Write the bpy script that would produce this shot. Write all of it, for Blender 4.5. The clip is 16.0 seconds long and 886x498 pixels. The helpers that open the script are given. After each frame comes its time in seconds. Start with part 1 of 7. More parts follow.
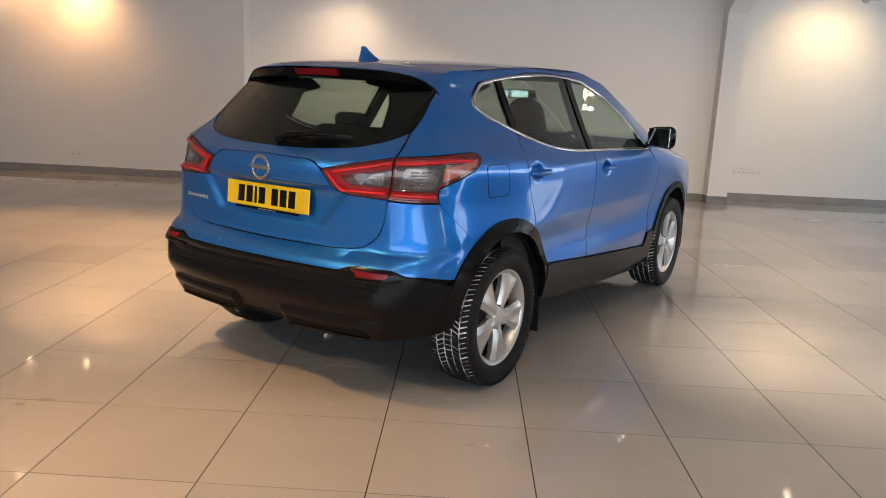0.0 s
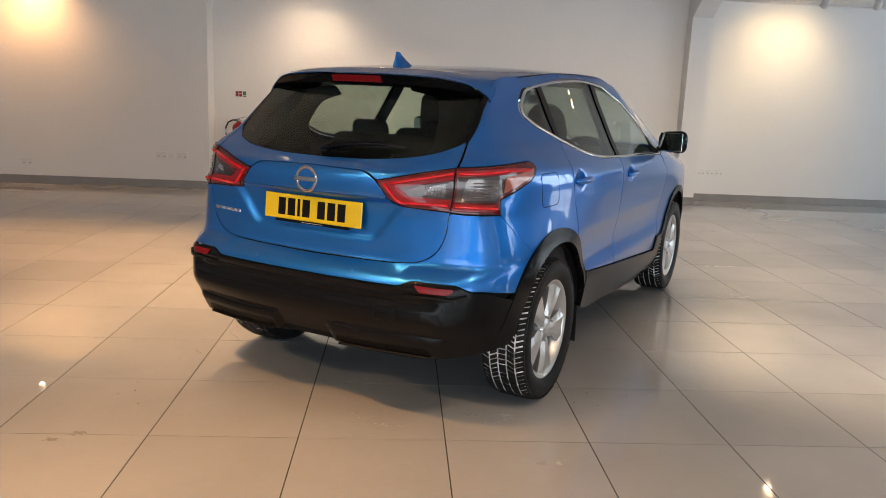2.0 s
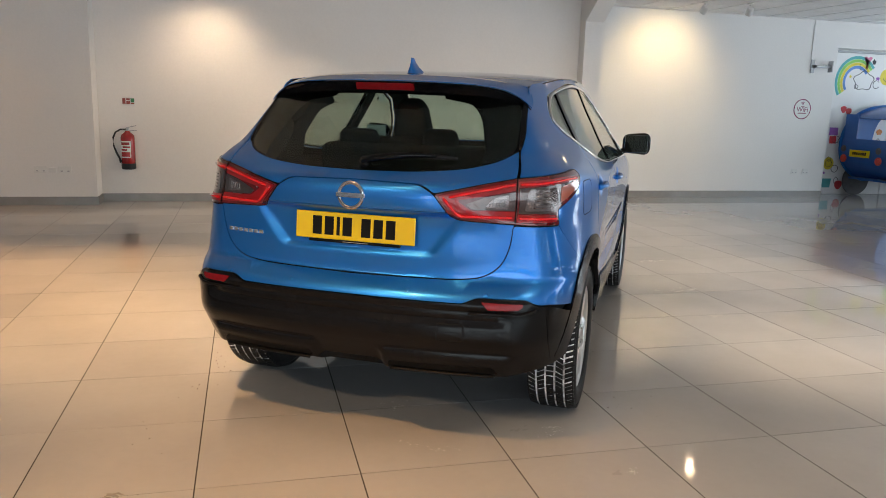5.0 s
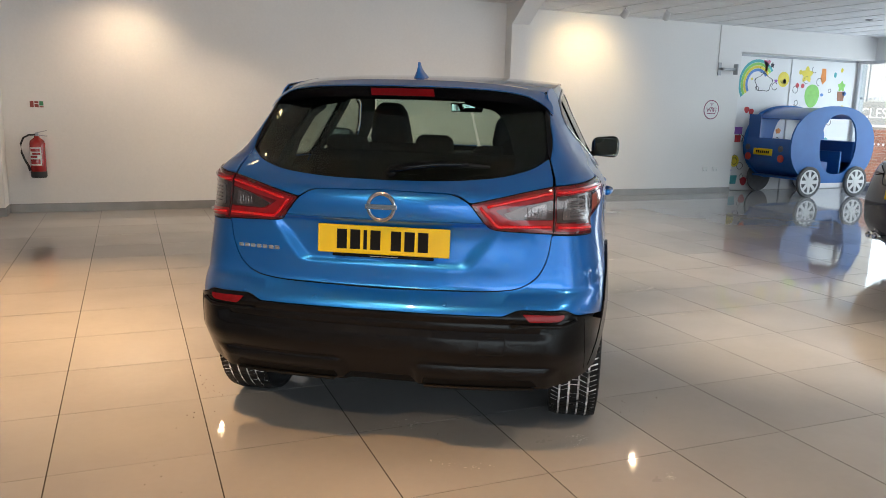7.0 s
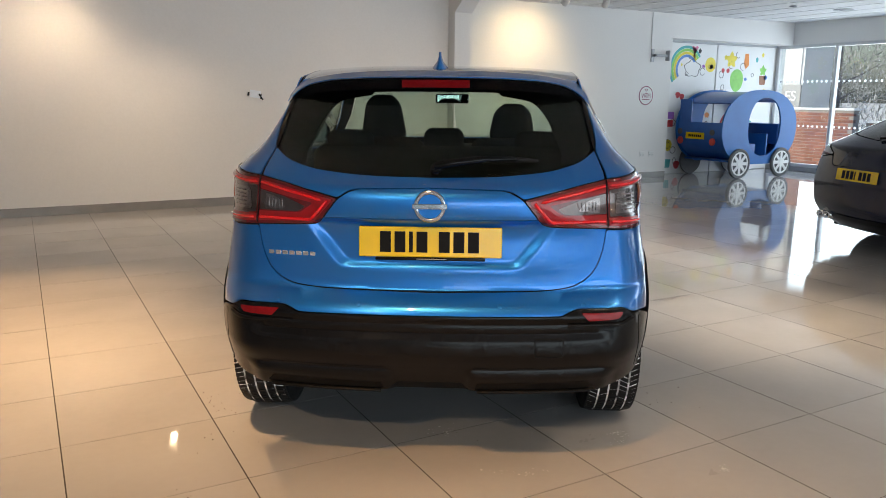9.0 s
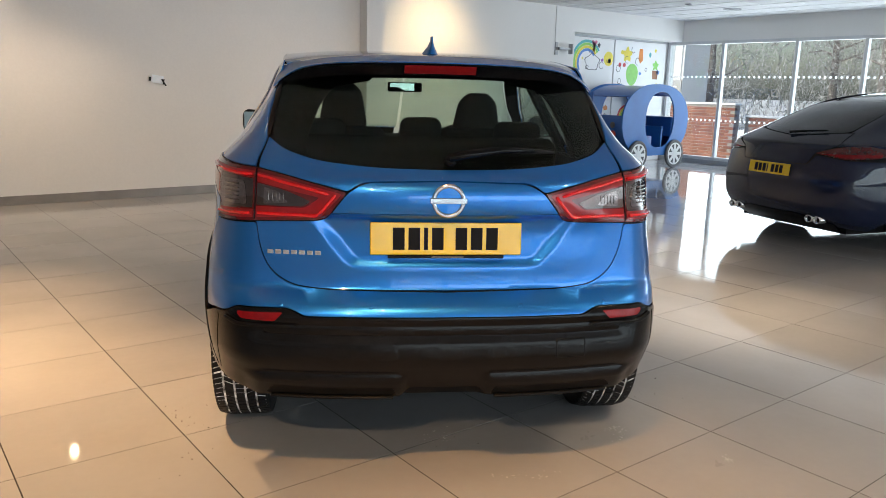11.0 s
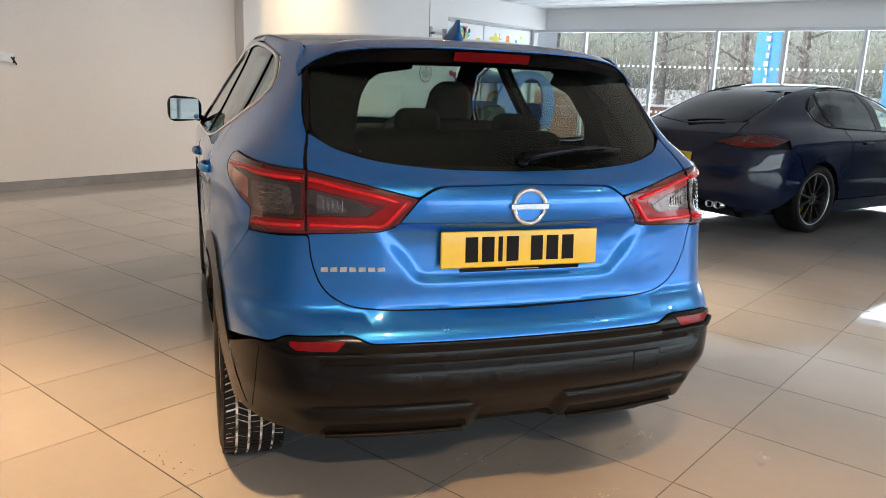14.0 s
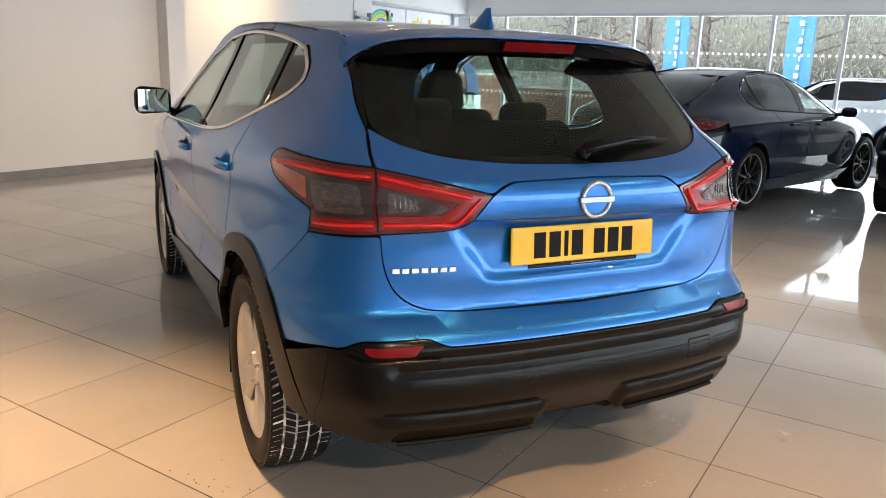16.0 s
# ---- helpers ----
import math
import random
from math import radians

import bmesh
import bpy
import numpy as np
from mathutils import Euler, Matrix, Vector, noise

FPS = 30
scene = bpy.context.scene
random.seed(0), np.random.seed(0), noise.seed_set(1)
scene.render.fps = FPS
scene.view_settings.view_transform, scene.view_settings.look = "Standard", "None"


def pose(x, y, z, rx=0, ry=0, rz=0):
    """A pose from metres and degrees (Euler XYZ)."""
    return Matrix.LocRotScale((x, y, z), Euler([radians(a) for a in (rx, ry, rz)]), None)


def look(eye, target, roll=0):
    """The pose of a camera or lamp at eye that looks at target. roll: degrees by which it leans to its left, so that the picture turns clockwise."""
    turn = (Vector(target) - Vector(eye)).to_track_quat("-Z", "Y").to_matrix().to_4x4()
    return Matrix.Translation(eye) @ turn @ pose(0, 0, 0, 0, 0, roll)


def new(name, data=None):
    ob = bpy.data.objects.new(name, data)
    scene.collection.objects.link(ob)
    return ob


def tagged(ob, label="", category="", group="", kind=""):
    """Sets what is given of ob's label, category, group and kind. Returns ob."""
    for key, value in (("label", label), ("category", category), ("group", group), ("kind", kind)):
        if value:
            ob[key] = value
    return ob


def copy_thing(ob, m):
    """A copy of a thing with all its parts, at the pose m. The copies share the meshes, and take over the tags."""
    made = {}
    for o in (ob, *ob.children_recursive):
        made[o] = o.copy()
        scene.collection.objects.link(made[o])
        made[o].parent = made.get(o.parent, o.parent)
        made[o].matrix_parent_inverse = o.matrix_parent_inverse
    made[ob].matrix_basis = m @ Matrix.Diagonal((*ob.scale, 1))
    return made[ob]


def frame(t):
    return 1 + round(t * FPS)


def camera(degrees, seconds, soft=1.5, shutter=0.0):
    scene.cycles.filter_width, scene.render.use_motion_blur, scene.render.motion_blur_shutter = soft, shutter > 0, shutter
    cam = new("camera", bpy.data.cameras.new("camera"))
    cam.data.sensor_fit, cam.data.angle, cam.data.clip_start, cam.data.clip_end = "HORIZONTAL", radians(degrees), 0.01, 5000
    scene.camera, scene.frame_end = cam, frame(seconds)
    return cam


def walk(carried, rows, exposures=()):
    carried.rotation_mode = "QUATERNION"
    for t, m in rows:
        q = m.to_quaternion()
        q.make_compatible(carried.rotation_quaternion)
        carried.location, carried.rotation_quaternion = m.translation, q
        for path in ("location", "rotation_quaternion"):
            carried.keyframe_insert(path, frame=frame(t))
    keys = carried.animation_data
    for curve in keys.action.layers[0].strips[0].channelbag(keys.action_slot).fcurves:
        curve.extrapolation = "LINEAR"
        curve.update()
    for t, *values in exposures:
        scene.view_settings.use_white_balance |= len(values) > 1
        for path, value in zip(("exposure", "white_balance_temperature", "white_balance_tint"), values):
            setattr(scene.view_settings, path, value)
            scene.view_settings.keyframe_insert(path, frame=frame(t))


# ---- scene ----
cam = camera(60.5, 16.0, soft=0.9)
PATH = [
    (0, (0.95, -3.344, 1.423), (0.902, -1.387, 1.011), 2.7),
    (0.5, (0.807, -3.308, 1.413), (0.8, -1.351, 1.0), 2.6),
    (1, (0.678, -3.269, 1.424), (0.701, -1.312, 1.014), 2.5),
    (1.5, (0.547, -3.237, 1.431), (0.615, -1.279, 1.025), 2.5),
    (2, (0.432, -3.221, 1.422), (0.55, -1.265, 1.023), 2.5),
    (2.5, (0.313, -3.203, 1.418), (0.489, -1.25, 1.023), 2.5),
    (3, (0.16, -3.178, 1.431), (0.413, -1.234, 1.033), 2.4),
    (3.5, (0.043, -3.147, 1.431), (0.354, -1.211, 1.035), 2.0),
    (4, (-0.091, -3.098, 1.418), (0.281, -1.173, 1.025), 1.8),
    (6.5, (-0.725, -2.744, 1.421), (-0.038, -0.901, 1.057), 1.7),
    (7, (-0.836, -2.685, 1.428), (-0.082, -0.871, 1.056), 1.6),
    (7.5, (-0.956, -2.616, 1.424), (-0.137, -0.832, 1.043), 1.4),
    (8, (-1.045, -2.539, 1.412), (-0.184, -0.776, 1.023), 1.0),
    (8.5, (-1.136, -2.426, 1.416), (-0.232, -0.686, 1.021), 0.8),
    (9, (-1.214, -2.332, 1.427), (-0.266, -0.616, 1.034), 0.5),
    (9.5, (-1.3, -2.231, 1.427), (-0.285, -0.553, 1.031), 0.8),
    (10, (-1.375, -2.139, 1.416), (-0.293, -0.506, 1.015), 1.2),
    (12.5, (-1.706, -1.562, 1.407), (-0.351, -0.156, 0.976), 1.6),
    (13, (-1.756, -1.42, 1.418), (-0.353, -0.063, 0.982), 1.9),
    (13.5, (-1.793, -1.311, 1.414), (-0.343, -0.005, 0.977), 2.1),
    (14, (-1.846, -1.205, 1.408), (-0.344, 0.041, 0.968), 2.3),
    (14.5, (-1.921, -1.083, 1.415), (-0.361, 0.086, 0.969), 2.6),
    (15, (-1.984, -0.988, 1.425), (-0.388, 0.129, 0.971), 2.5),
    (15.5, (-2.038, -0.874, 1.422), (-0.411, 0.194, 0.96), 2.3),
    (16, (-2.067, -0.778, 1.412), (-0.426, 0.263, 0.942), 2.0),
]
EXPOSURES = [(0.0, 0.25, 6600, 14), (4.0, 0.28, 6550, 11), (9.0, 0.28, 6500, 10), (13.0, 0.47, 6600, 11), (16.0, 0.62, 6750, 13)]
walk(cam, [(t, look(eye, target, roll)) for t, eye, target, roll in PATH], EXPOSURES)

# ---- sky, daylight and the showroom's lamps ----
world = bpy.data.worlds.new("sky")
scene.world = world
world.use_nodes = True
_w = world.node_tree
_sky = _w.nodes.new("ShaderNodeTexSky")
_sky.sky_type = "NISHITA"
_sky.sun_disc = False
_sky.sun_elevation, _sky.sun_rotation = radians(35), radians(292)
_sky.air_density, _sky.dust_density = 1.0, 3.0
_w.links.new(_sky.outputs[0], _w.nodes["Background"].inputs[0])
_w.nodes["Background"].inputs[1].default_value = 0.15


def lamp(name, kind, energy, colour, matrix, **settings):
    data = bpy.data.lights.new(name, kind)
    data.energy, data.color = energy, colour
    if kind == "AREA":
        data.shape = "RECTANGLE"
        data.size, data.size_y = settings["size"]
    if kind == "SPOT":
        data.spot_size, data.spot_blend = radians(settings["cone"]), settings["blend"]
        data.shadow_soft_size = settings["radius"]
    if kind == "SUN":
        data.angle = radians(settings["angle"])
    ob = new(name, data)
    ob.matrix_world = matrix
    return ob


lamp("sun_light", "SUN", 2.5, (1.0, 0.97, 0.92), look((0, 0, 10), (5.0, -2.0, 6.2)), angle=20)
# daylight in the window openings
lamp("window_daylight", "AREA", 330, (0.80, 0.90, 1.0), look((13.0, 2.0, 1.35), (0, 2.0, 0.9)), size=(12.0, 2.2))
lamp("shopfront_daylight", "AREA", 430, (0.80, 0.90, 1.0), look((2.5, -10.1, 1.4), (2.5, 0, 0.9)), size=(18.0, 2.3))

WARM = (1.0, 0.74, 0.50)
GOLD = (1.0, 0.58, 0.27)
AMBER = (1.0, 0.52, 0.20)
# ceiling spot lamps, some unseen: place, what they aim at, watts, cone, colour
SPOTS = [
    ((-5.30, 7.03), (-5.30, 7.42, 0.9), 25, 140, AMBER), ((-4.45, 7.00), (-4.30, 7.42, 0.9), 85, 140, AMBER), ((-0.77, 6.90), (-0.9, 7.76, 0.7), 58, 130, WARM), ((0.09, 6.85), (0.5, 6.5, 0.0), 90, 130, WARM),
    ((5.97, 7.00), (5.97, 8.1, 1.9), 66, 115, (1.0, 0.72, 0.36)), ((4.65, 4.25), (3.6, 5.2, 0.0), 240, 150, WARM),
    # unseen from here on: narrow cones placed for floor pools, 150-degree cones added as fill
    ((-1.3, 3.4), (-1.3, 3.3, 0.0), 360, 64, GOLD), ((-1.0, 1.7), (-0.95, 1.6, 0.0), 470, 62, GOLD), ((-1.1, -1.25), (-0.4, -0.9, 0.0), 330, 72, AMBER),
    ((3.1, 0.9), (3.0, 0.9, 0.0), 320, 52, WARM), ((4.1, 2.5), (4.0, 2.5, 0.0), 220, 60, WARM), ((2.3, -1.6), (1.8, -0.9, 0.0), 90, 85, WARM), ((-3.6, 3.9), (-2.8, 3.2, 0.0), 420, 75, AMBER), ((1.1, -2.3), (1.1, -1.6, 0.0), 50, 150, WARM), ((-2.6, -2.4), (-2.2, -1.4, 0.0), 230, 150, WARM), ((4.2, -4.2), (3.6, -3.0, 0.0), 70, 150, WARM), ((4.2, -0.6), (4.0, -0.4, 0.0), 150, 80, WARM),
]
# lamps whose bulbs stand out of their cans and face the room
ROOM_FACING = ((-5.30, 7.03), (-4.45, 7.00), (0.09, 6.85), (4.65, 4.25))
for (sx, sy), aim, power, cone, tone in SPOTS:
    shown = (sx, sy) in ROOM_FACING
    power *= 0.8 if shown else 1.0
    down = (Vector(aim) - Vector((sx, sy, 2.82))).normalized()
    lamp("spot_lamp_light", "SPOT", power, tone, look(Vector((sx, sy, 2.82)) + down * (0.14 if shown else 0.04), aim), cone=cone, blend=1.0, radius=0.03)
# ---- materials ----
def material(name, colour=(0.5, 0.5, 0.5), rough=0.5, metal=0.0, noise_scale=0.0, noise_amount=0.0, bump=0.0, bump_scale=200.0,
             coat=0.0, coat_rough=0.03, spec=0.5, rough_var=0.0, fine=0.0, fine_scale=300.0, vary=0.0, transmission=0.0, ior=1.45, emit=None, emit_power=0.0, alpha=1.0, world_space=False):
    """A surface with colour variation at two scales, roughness variation and fine relief, in metres of the object's own space."""
    m = bpy.data.materials.new(name)
    m.use_nodes = True
    t = m.node_tree
    b = t.nodes["Principled BSDF"]
    b.inputs["Base Color"].default_value = (*colour, 1)
    b.inputs["Roughness"].default_value = rough
    b.inputs["Metallic"].default_value = metal
    b.inputs["IOR"].default_value = ior
    b.inputs["Specular IOR Level"].default_value = spec
    b.inputs["Coat Weight"].default_value = coat
    b.inputs["Coat Roughness"].default_value = coat_rough
    b.inputs["Transmission Weight"].default_value = transmission
    b.inputs["Alpha"].default_value = alpha
    if emit:
        b.inputs["Emission Color"].default_value = (*emit, 1)
        b.inputs["Emission Strength"].default_value = emit_power
    co = t.nodes.new("ShaderNodeTexCoord")
    place = t.nodes.new("ShaderNodeNewGeometry").outputs["Position"] if world_space else co.outputs["Object"]
    if noise_amount or fine or vary:
        value = None
        for amount, scale, detail in ((noise_amount, noise_scale, 3), (fine, fine_scale, 2)):
            if not amount:
                continue
            n = t.nodes.new("ShaderNodeTexNoise")
            n.inputs["Scale"].default_value, n.inputs["Detail"].default_value = scale, detail
            t.links.new(place, n.inputs["Vector"])
            r = t.nodes.new("ShaderNodeMapRange")
            r.inputs[1].default_value, r.inputs[2].default_value = 0.3, 0.7
            r.inputs[3].default_value, r.inputs[4].default_value = 1 - amount, 1 + amount
            t.links.new(n.outputs[0], r.inputs[0])
            if value is None:
                value = r.outputs[0]
            else:
                mul = t.nodes.new("ShaderNodeMath")
                mul.operation = "MULTIPLY"
                t.links.new(value, mul.inputs[0])
                t.links.new(r.outputs[0], mul.inputs[1])
                value = mul.outputs[0]
        if vary:
            info = t.nodes.new("ShaderNodeObjectInfo")
            r = t.nodes.new("ShaderNodeMapRange")
            r.inputs[3].default_value, r.inputs[4].default_value = 1 - vary, 1 + vary
            t.links.new(info.outputs["Random"], r.inputs[0])
            if value is None:
                value = r.outputs[0]
            else:
                mul = t.nodes.new("ShaderNodeMath")
                mul.operation = "MULTIPLY"
                t.links.new(value, mul.inputs[0])
                t.links.new(r.outputs[0], mul.inputs[1])
                value = mul.outputs[0]
        mix = t.nodes.new("ShaderNodeVectorMath")
        mix.operation = "SCALE"
        mix.inputs[0].default_value = colour
        t.links.new(value, mix.inputs["Scale"])
        t.links.new(mix.outputs[0], b.inputs["Base Color"])
    if rough_var:
        n = t.nodes.new("ShaderNodeTexNoise")
        n.inputs["Scale"].default_value, n.inputs["Detail"].default_value = max(noise_scale, 1.0) * 1.7, 4
        t.links.new(place, n.inputs["Vector"])
        r = t.nodes.new("ShaderNodeMapRange")
        r.inputs[1].default_value, r.inputs[2].default_value = 0.3, 0.7
        r.inputs[3].default_value, r.inputs[4].default_value = max(0.0, rough - rough_var), min(1.0, rough + rough_var)
        t.links.new(n.outputs[0], r.inputs[0])
        t.links.new(r.outputs[0], b.inputs["Roughness"])
    if bump:
        n = t.nodes.new("ShaderNodeTexNoise")
        n.inputs["Scale"].default_value, n.inputs["Detail"].default_value = bump_scale, 3
        t.links.new(place, n.inputs["Vector"])
        bp = t.nodes.new("ShaderNodeBump")
        bp.inputs["Strength"].default_value, bp.inputs["Distance"].default_value = 1.0, bump
        t.links.new(n.outputs[0], bp.inputs["Height"])
        t.links.new(bp.outputs[0], b.inputs["Normal"])
    return m


WALL = material("white_wall_paint", (0.74, 0.73, 0.71), 0.55, noise_scale=0.8, noise_amount=0.02, fine=0.015, fine_scale=40, bump=0.0004, bump_scale=90)
CEIL = material("ceiling_tile_white", (0.72, 0.72, 0.72), 0.8, noise_scale=2, noise_amount=0.03, fine=0.05, fine_scale=160, bump=0.0008, bump_scale=220)
SKIRT = material("grey_tile_skirting", (0.25, 0.24, 0.23), 0.22, noise_scale=5, noise_amount=0.08, fine=0.04)
TILE = material("polished_porcelain", (0.34, 0.335, 0.33), 0.055, noise_scale=1.3, noise_amount=0.07, fine=0.012, fine_scale=25, rough_var=0.045, vary=0.05, spec=0.75, bump=0.00010, bump_scale=3.5, world_space=True)
GROUT = material("dark_grout", (0.030, 0.027, 0.024), 0.9, noise_scale=9, noise_amount=0.25)
ALU = material("white_aluminium_frame", (0.62, 0.63, 0.64), 0.4, noise_scale=5, noise_amount=0.03)
GREYPAINT = material("grey_painted_metal", (0.35, 0.36, 0.37), 0.4, metal=0.3, noise_scale=6, noise_amount=0.05)


def glass_material(name, tint, rough=0.0, amount=0.9, sheen=0.035):
    """A thin pane: mostly clear with a mirror sheen that grows at grazing angles."""
    m = bpy.data.materials.new(name)
    m.use_nodes = True
    t = m.node_tree
    t.nodes.remove(t.nodes["Principled BSDF"])
    clear = t.nodes.new("ShaderNodeBsdfTransparent")
    clear.inputs[0].default_value = (*tint, 1)
    shine = t.nodes.new("ShaderNodeBsdfGlossy")
    shine.inputs["Roughness"].default_value = rough
    shine.inputs["Color"].default_value = (amount, amount, amount, 1)
    face = t.nodes.new("ShaderNodeLayerWeight")
    face.inputs["Blend"].default_value = 0.5
    power = t.nodes.new("ShaderNodeMath")
    power.operation, power.inputs[1].default_value = "POWER", 4.0
    t.links.new(face.outputs["Facing"], power.inputs[0])
    fres = t.nodes.new("ShaderNodeMapRange")
    fres.inputs[3].default_value, fres.inputs[4].default_value = sheen, 0.85
    t.links.new(power.outputs[0], fres.inputs[0])
    mix = t.nodes.new("ShaderNodeMixShader")
    t.links.new(fres.outputs[0], mix.inputs[0])
    t.links.new(clear.outputs[0], mix.inputs[1])
    t.links.new(shine.outputs[0], mix.inputs[2])
    t.links.new(mix.outputs[0], t.nodes["Material Output"].inputs[0])
    return m


PANE = glass_material("window_glass", (0.93, 0.96, 0.95))

# ---- building helpers ----
def part(name, bm, mat, parent=None, label="", smooth=False, kind=""):
    """Links a bmesh as one mesh object, under a thing or a part."""
    data = bpy.data.meshes.new(name)
    bm.to_mesh(data)
    bm.free()
    for m in (mat if isinstance(mat, (list, tuple)) else [mat]):
        data.materials.append(m)
    if smooth:
        for p in data.polygons:
            p.use_smooth = True
    ob = new(name, data)
    if parent is not None:
        ob.parent = parent
    if label or kind:
        tagged(ob, label=label, kind=kind)
    return ob


def thing(name, label, category, matrix=None, group="", kind=""):
    ob = new(name)
    ob.empty_display_size = 0.2
    if matrix is not None:
        ob.matrix_world = matrix
    return tagged(ob, label, category, group, kind)


def add_box(bm, x0, x1, y0, y1, z0, z1, bevel=0.0, turn=None, segments=1):
    vs = [bm.verts.new((x, y, z)) for x in (x0, x1) for y in (y0, y1) for z in (z0, z1)]
    fs = [bm.faces.new([vs[i] for i in q]) for q in ((0, 1, 3, 2), (4, 6, 7, 5), (0, 4, 5, 1), (2, 3, 7, 6), (0, 2, 6, 4), (1, 5, 7, 3))]
    if bevel:
        made = bmesh.ops.bevel(bm, geom=list({e for f in fs for e in f.edges}), offset=bevel, segments=segments, profile=0.5, affect="EDGES")
        vs = list({v for f in made["faces"] for v in f.verts} | {v for v in vs if v.is_valid})
    if turn is not None:
        bmesh.ops.transform(bm, matrix=turn, verts=[v for v in vs if v.is_valid])
    return vs


def box(x0, x1, y0, y1, z0, z1, bevel=0.0, segments=1):
    bm = bmesh.new()
    add_box(bm, x0, x1, y0, y1, z0, z1, bevel, segments=segments)
    return bm


def add_prism(bm, outline, z0, z1):
    """An upright prism over a flat outline of (x, y)."""
    low = [bm.verts.new((x, y, z0)) for x, y in outline]
    top = [bm.verts.new((x, y, z1)) for x, y in outline]
    n = len(outline)
    bm.faces.new(low[::-1])
    bm.faces.new(top)
    for i in range(n):
        bm.faces.new((low[i], low[(i + 1) % n], top[(i + 1) % n], top[i]))
    return low + top


def add_lathe(bm, profile, matrix=None, steps=32, close=False):
    """A turned body: profile of (radius, height) about the z axis."""
    rings = []
    for r, h in profile:
        if r < 1e-6:
            rings.append([bm.verts.new((0, 0, h))])
        else:
            rings.append([bm.verts.new((r * math.cos(2 * math.pi * i / steps), r * math.sin(2 * math.pi * i / steps), h)) for i in range(steps)])
    pairs = list(zip(rings, rings[1:] + rings[:1] if close else rings[1:]))
    for a, b in pairs:
        for i in range(steps):
            j = (i + 1) % steps
            q = [a[i % len(a)], a[j % len(a)], b[j % len(b)], b[i % len(b)]]
            q = list(dict.fromkeys(q))
            if len(q) > 2:
                bm.faces.new(q)
    vs = [v for ring in rings for v in ring]
    if matrix is not None:
        bmesh.ops.transform(bm, matrix=matrix, verts=vs)
    return vs


def add_tube(bm, points, radius, steps=10):
    """A round bar along points, with closed ends; radius may be a list."""
    pts = [Vector(p) for p in points]
    rings = []
    up = Vector((0.0123, 0.0217, 1))
    for i, p in enumerate(pts):
        way = (pts[min(i + 1, len(pts) - 1)] - pts[max(i - 1, 0)]).normalized()
        side = way.cross(up)
        if side.length < 0.05:
            side = way.cross(Vector((1, 0, 0)))
        side.normalize()
        over = side.cross(way)
        r = radius[i] if isinstance(radius, (list, tuple)) else radius
        rings.append([bm.verts.new(p + r * (math.cos(2 * math.pi * k / steps) * side + math.sin(2 * math.pi * k / steps) * over)) for k in range(steps)])
    for a, b in zip(rings, rings[1:]):
        for k in range(steps):
            bm.faces.new((a[k], a[(k + 1) % steps], b[(k + 1) % steps], b[k]))
    bm.faces.new(rings[0][::-1])
    bm.faces.new(rings[-1])


def fix(bm):
    bmesh.ops.recalc_face_normals(bm, faces=bm.faces[:])
    return bm


# ---- the room ----
CEIL_Z, WIN_X = 2.92, 12.57
X0, X1, Y0 = -9.0, WIN_X, -9.6


def structure(name, bm, mat, label, category):
    return tagged(part(name, fix(bm), mat), label, category, kind="structure")


wall_a = structure("wall_north_near", box(X0 - 0.3, -2.2, 7.42, 8.4, 0, 3.1), WALL, "white painted plaster wall washed by warm light", "wall")
wall_b = structure("wall_north_middle", box(-2.2, 4.42, 7.76, 8.4, 0, 3.1), WALL, "long white painted plaster wall with grey skirting", "wall")
wall_d = structure("wall_north_far", box(4.42, 9.25, 8.10, 8.8, 0, 3.1), WALL, "white painted plaster wall beyond the column", "wall")
structure("wall_north_recess", box(9.25, WIN_X + 0.3, 8.50, 8.8, 0, 3.1), WALL, "white wall of a shallow recess by the windows", "wall")
structure("recess_header", box(9.25, WIN_X - 0.02, 8.10, 8.50, 2.50, 3.1), WALL, "white header over the shallow recess", "wall")
wall_w = structure("wall_west", box(X0 - 0.3, X0, Y0 - 0.3, 7.42, 0, 3.1), WALL, "plain white painted end wall", "wall")
# column with a knee that runs up into the ceiling
bm = bmesh.new()
prof = [(8.12, 0), (7.57, 0), (7.57, 2.62), (7.05, 3.0), (8.12, 3.0)]
sides = [[bm.verts.new((x, y, z)) for y, z in prof] for x in (4.42, 4.70)]
bm.faces.new(sides[0]), bm.faces.new(sides[1][::-1])
for i in range(5):
    bm.faces.new((sides[0][i], sides[0][(i + 1) % 5], sides[1][(i + 1) % 5], sides[1][i]))
structure("column", bm, WALL, "white boxed column with a sloping knee under the ceiling", "column")

# skirting, a tile upstand 0.1 m high
bm = bmesh.new()
H = 0.105
add_box(bm, X0, -2.19, 7.405, 7.42, 0, H, 0.003)
add_box(bm, -2.2, -2.185, 7.4051, 7.745, 0, H, 0.003)
add_box(bm, -2.2, 4.42, 7.745, 7.76, 0, H, 0.003)
add_box(bm, 4.405, 4.42, 7.555, 7.745, 0, H, 0.003)
add_box(bm, 4.405, 4.715, 7.5551, 7.57, 0, H, 0.003)
add_box(bm, 4.70, 4.715, 7.57, 8.085, 0, H, 0.003)
add_box(bm, 4.70, 9.25, 8.085, 8.10, 0, H, 0.003)
structure("baseboard", bm, SKIRT, "grey polished tile skirting along the white walls", "skirting")

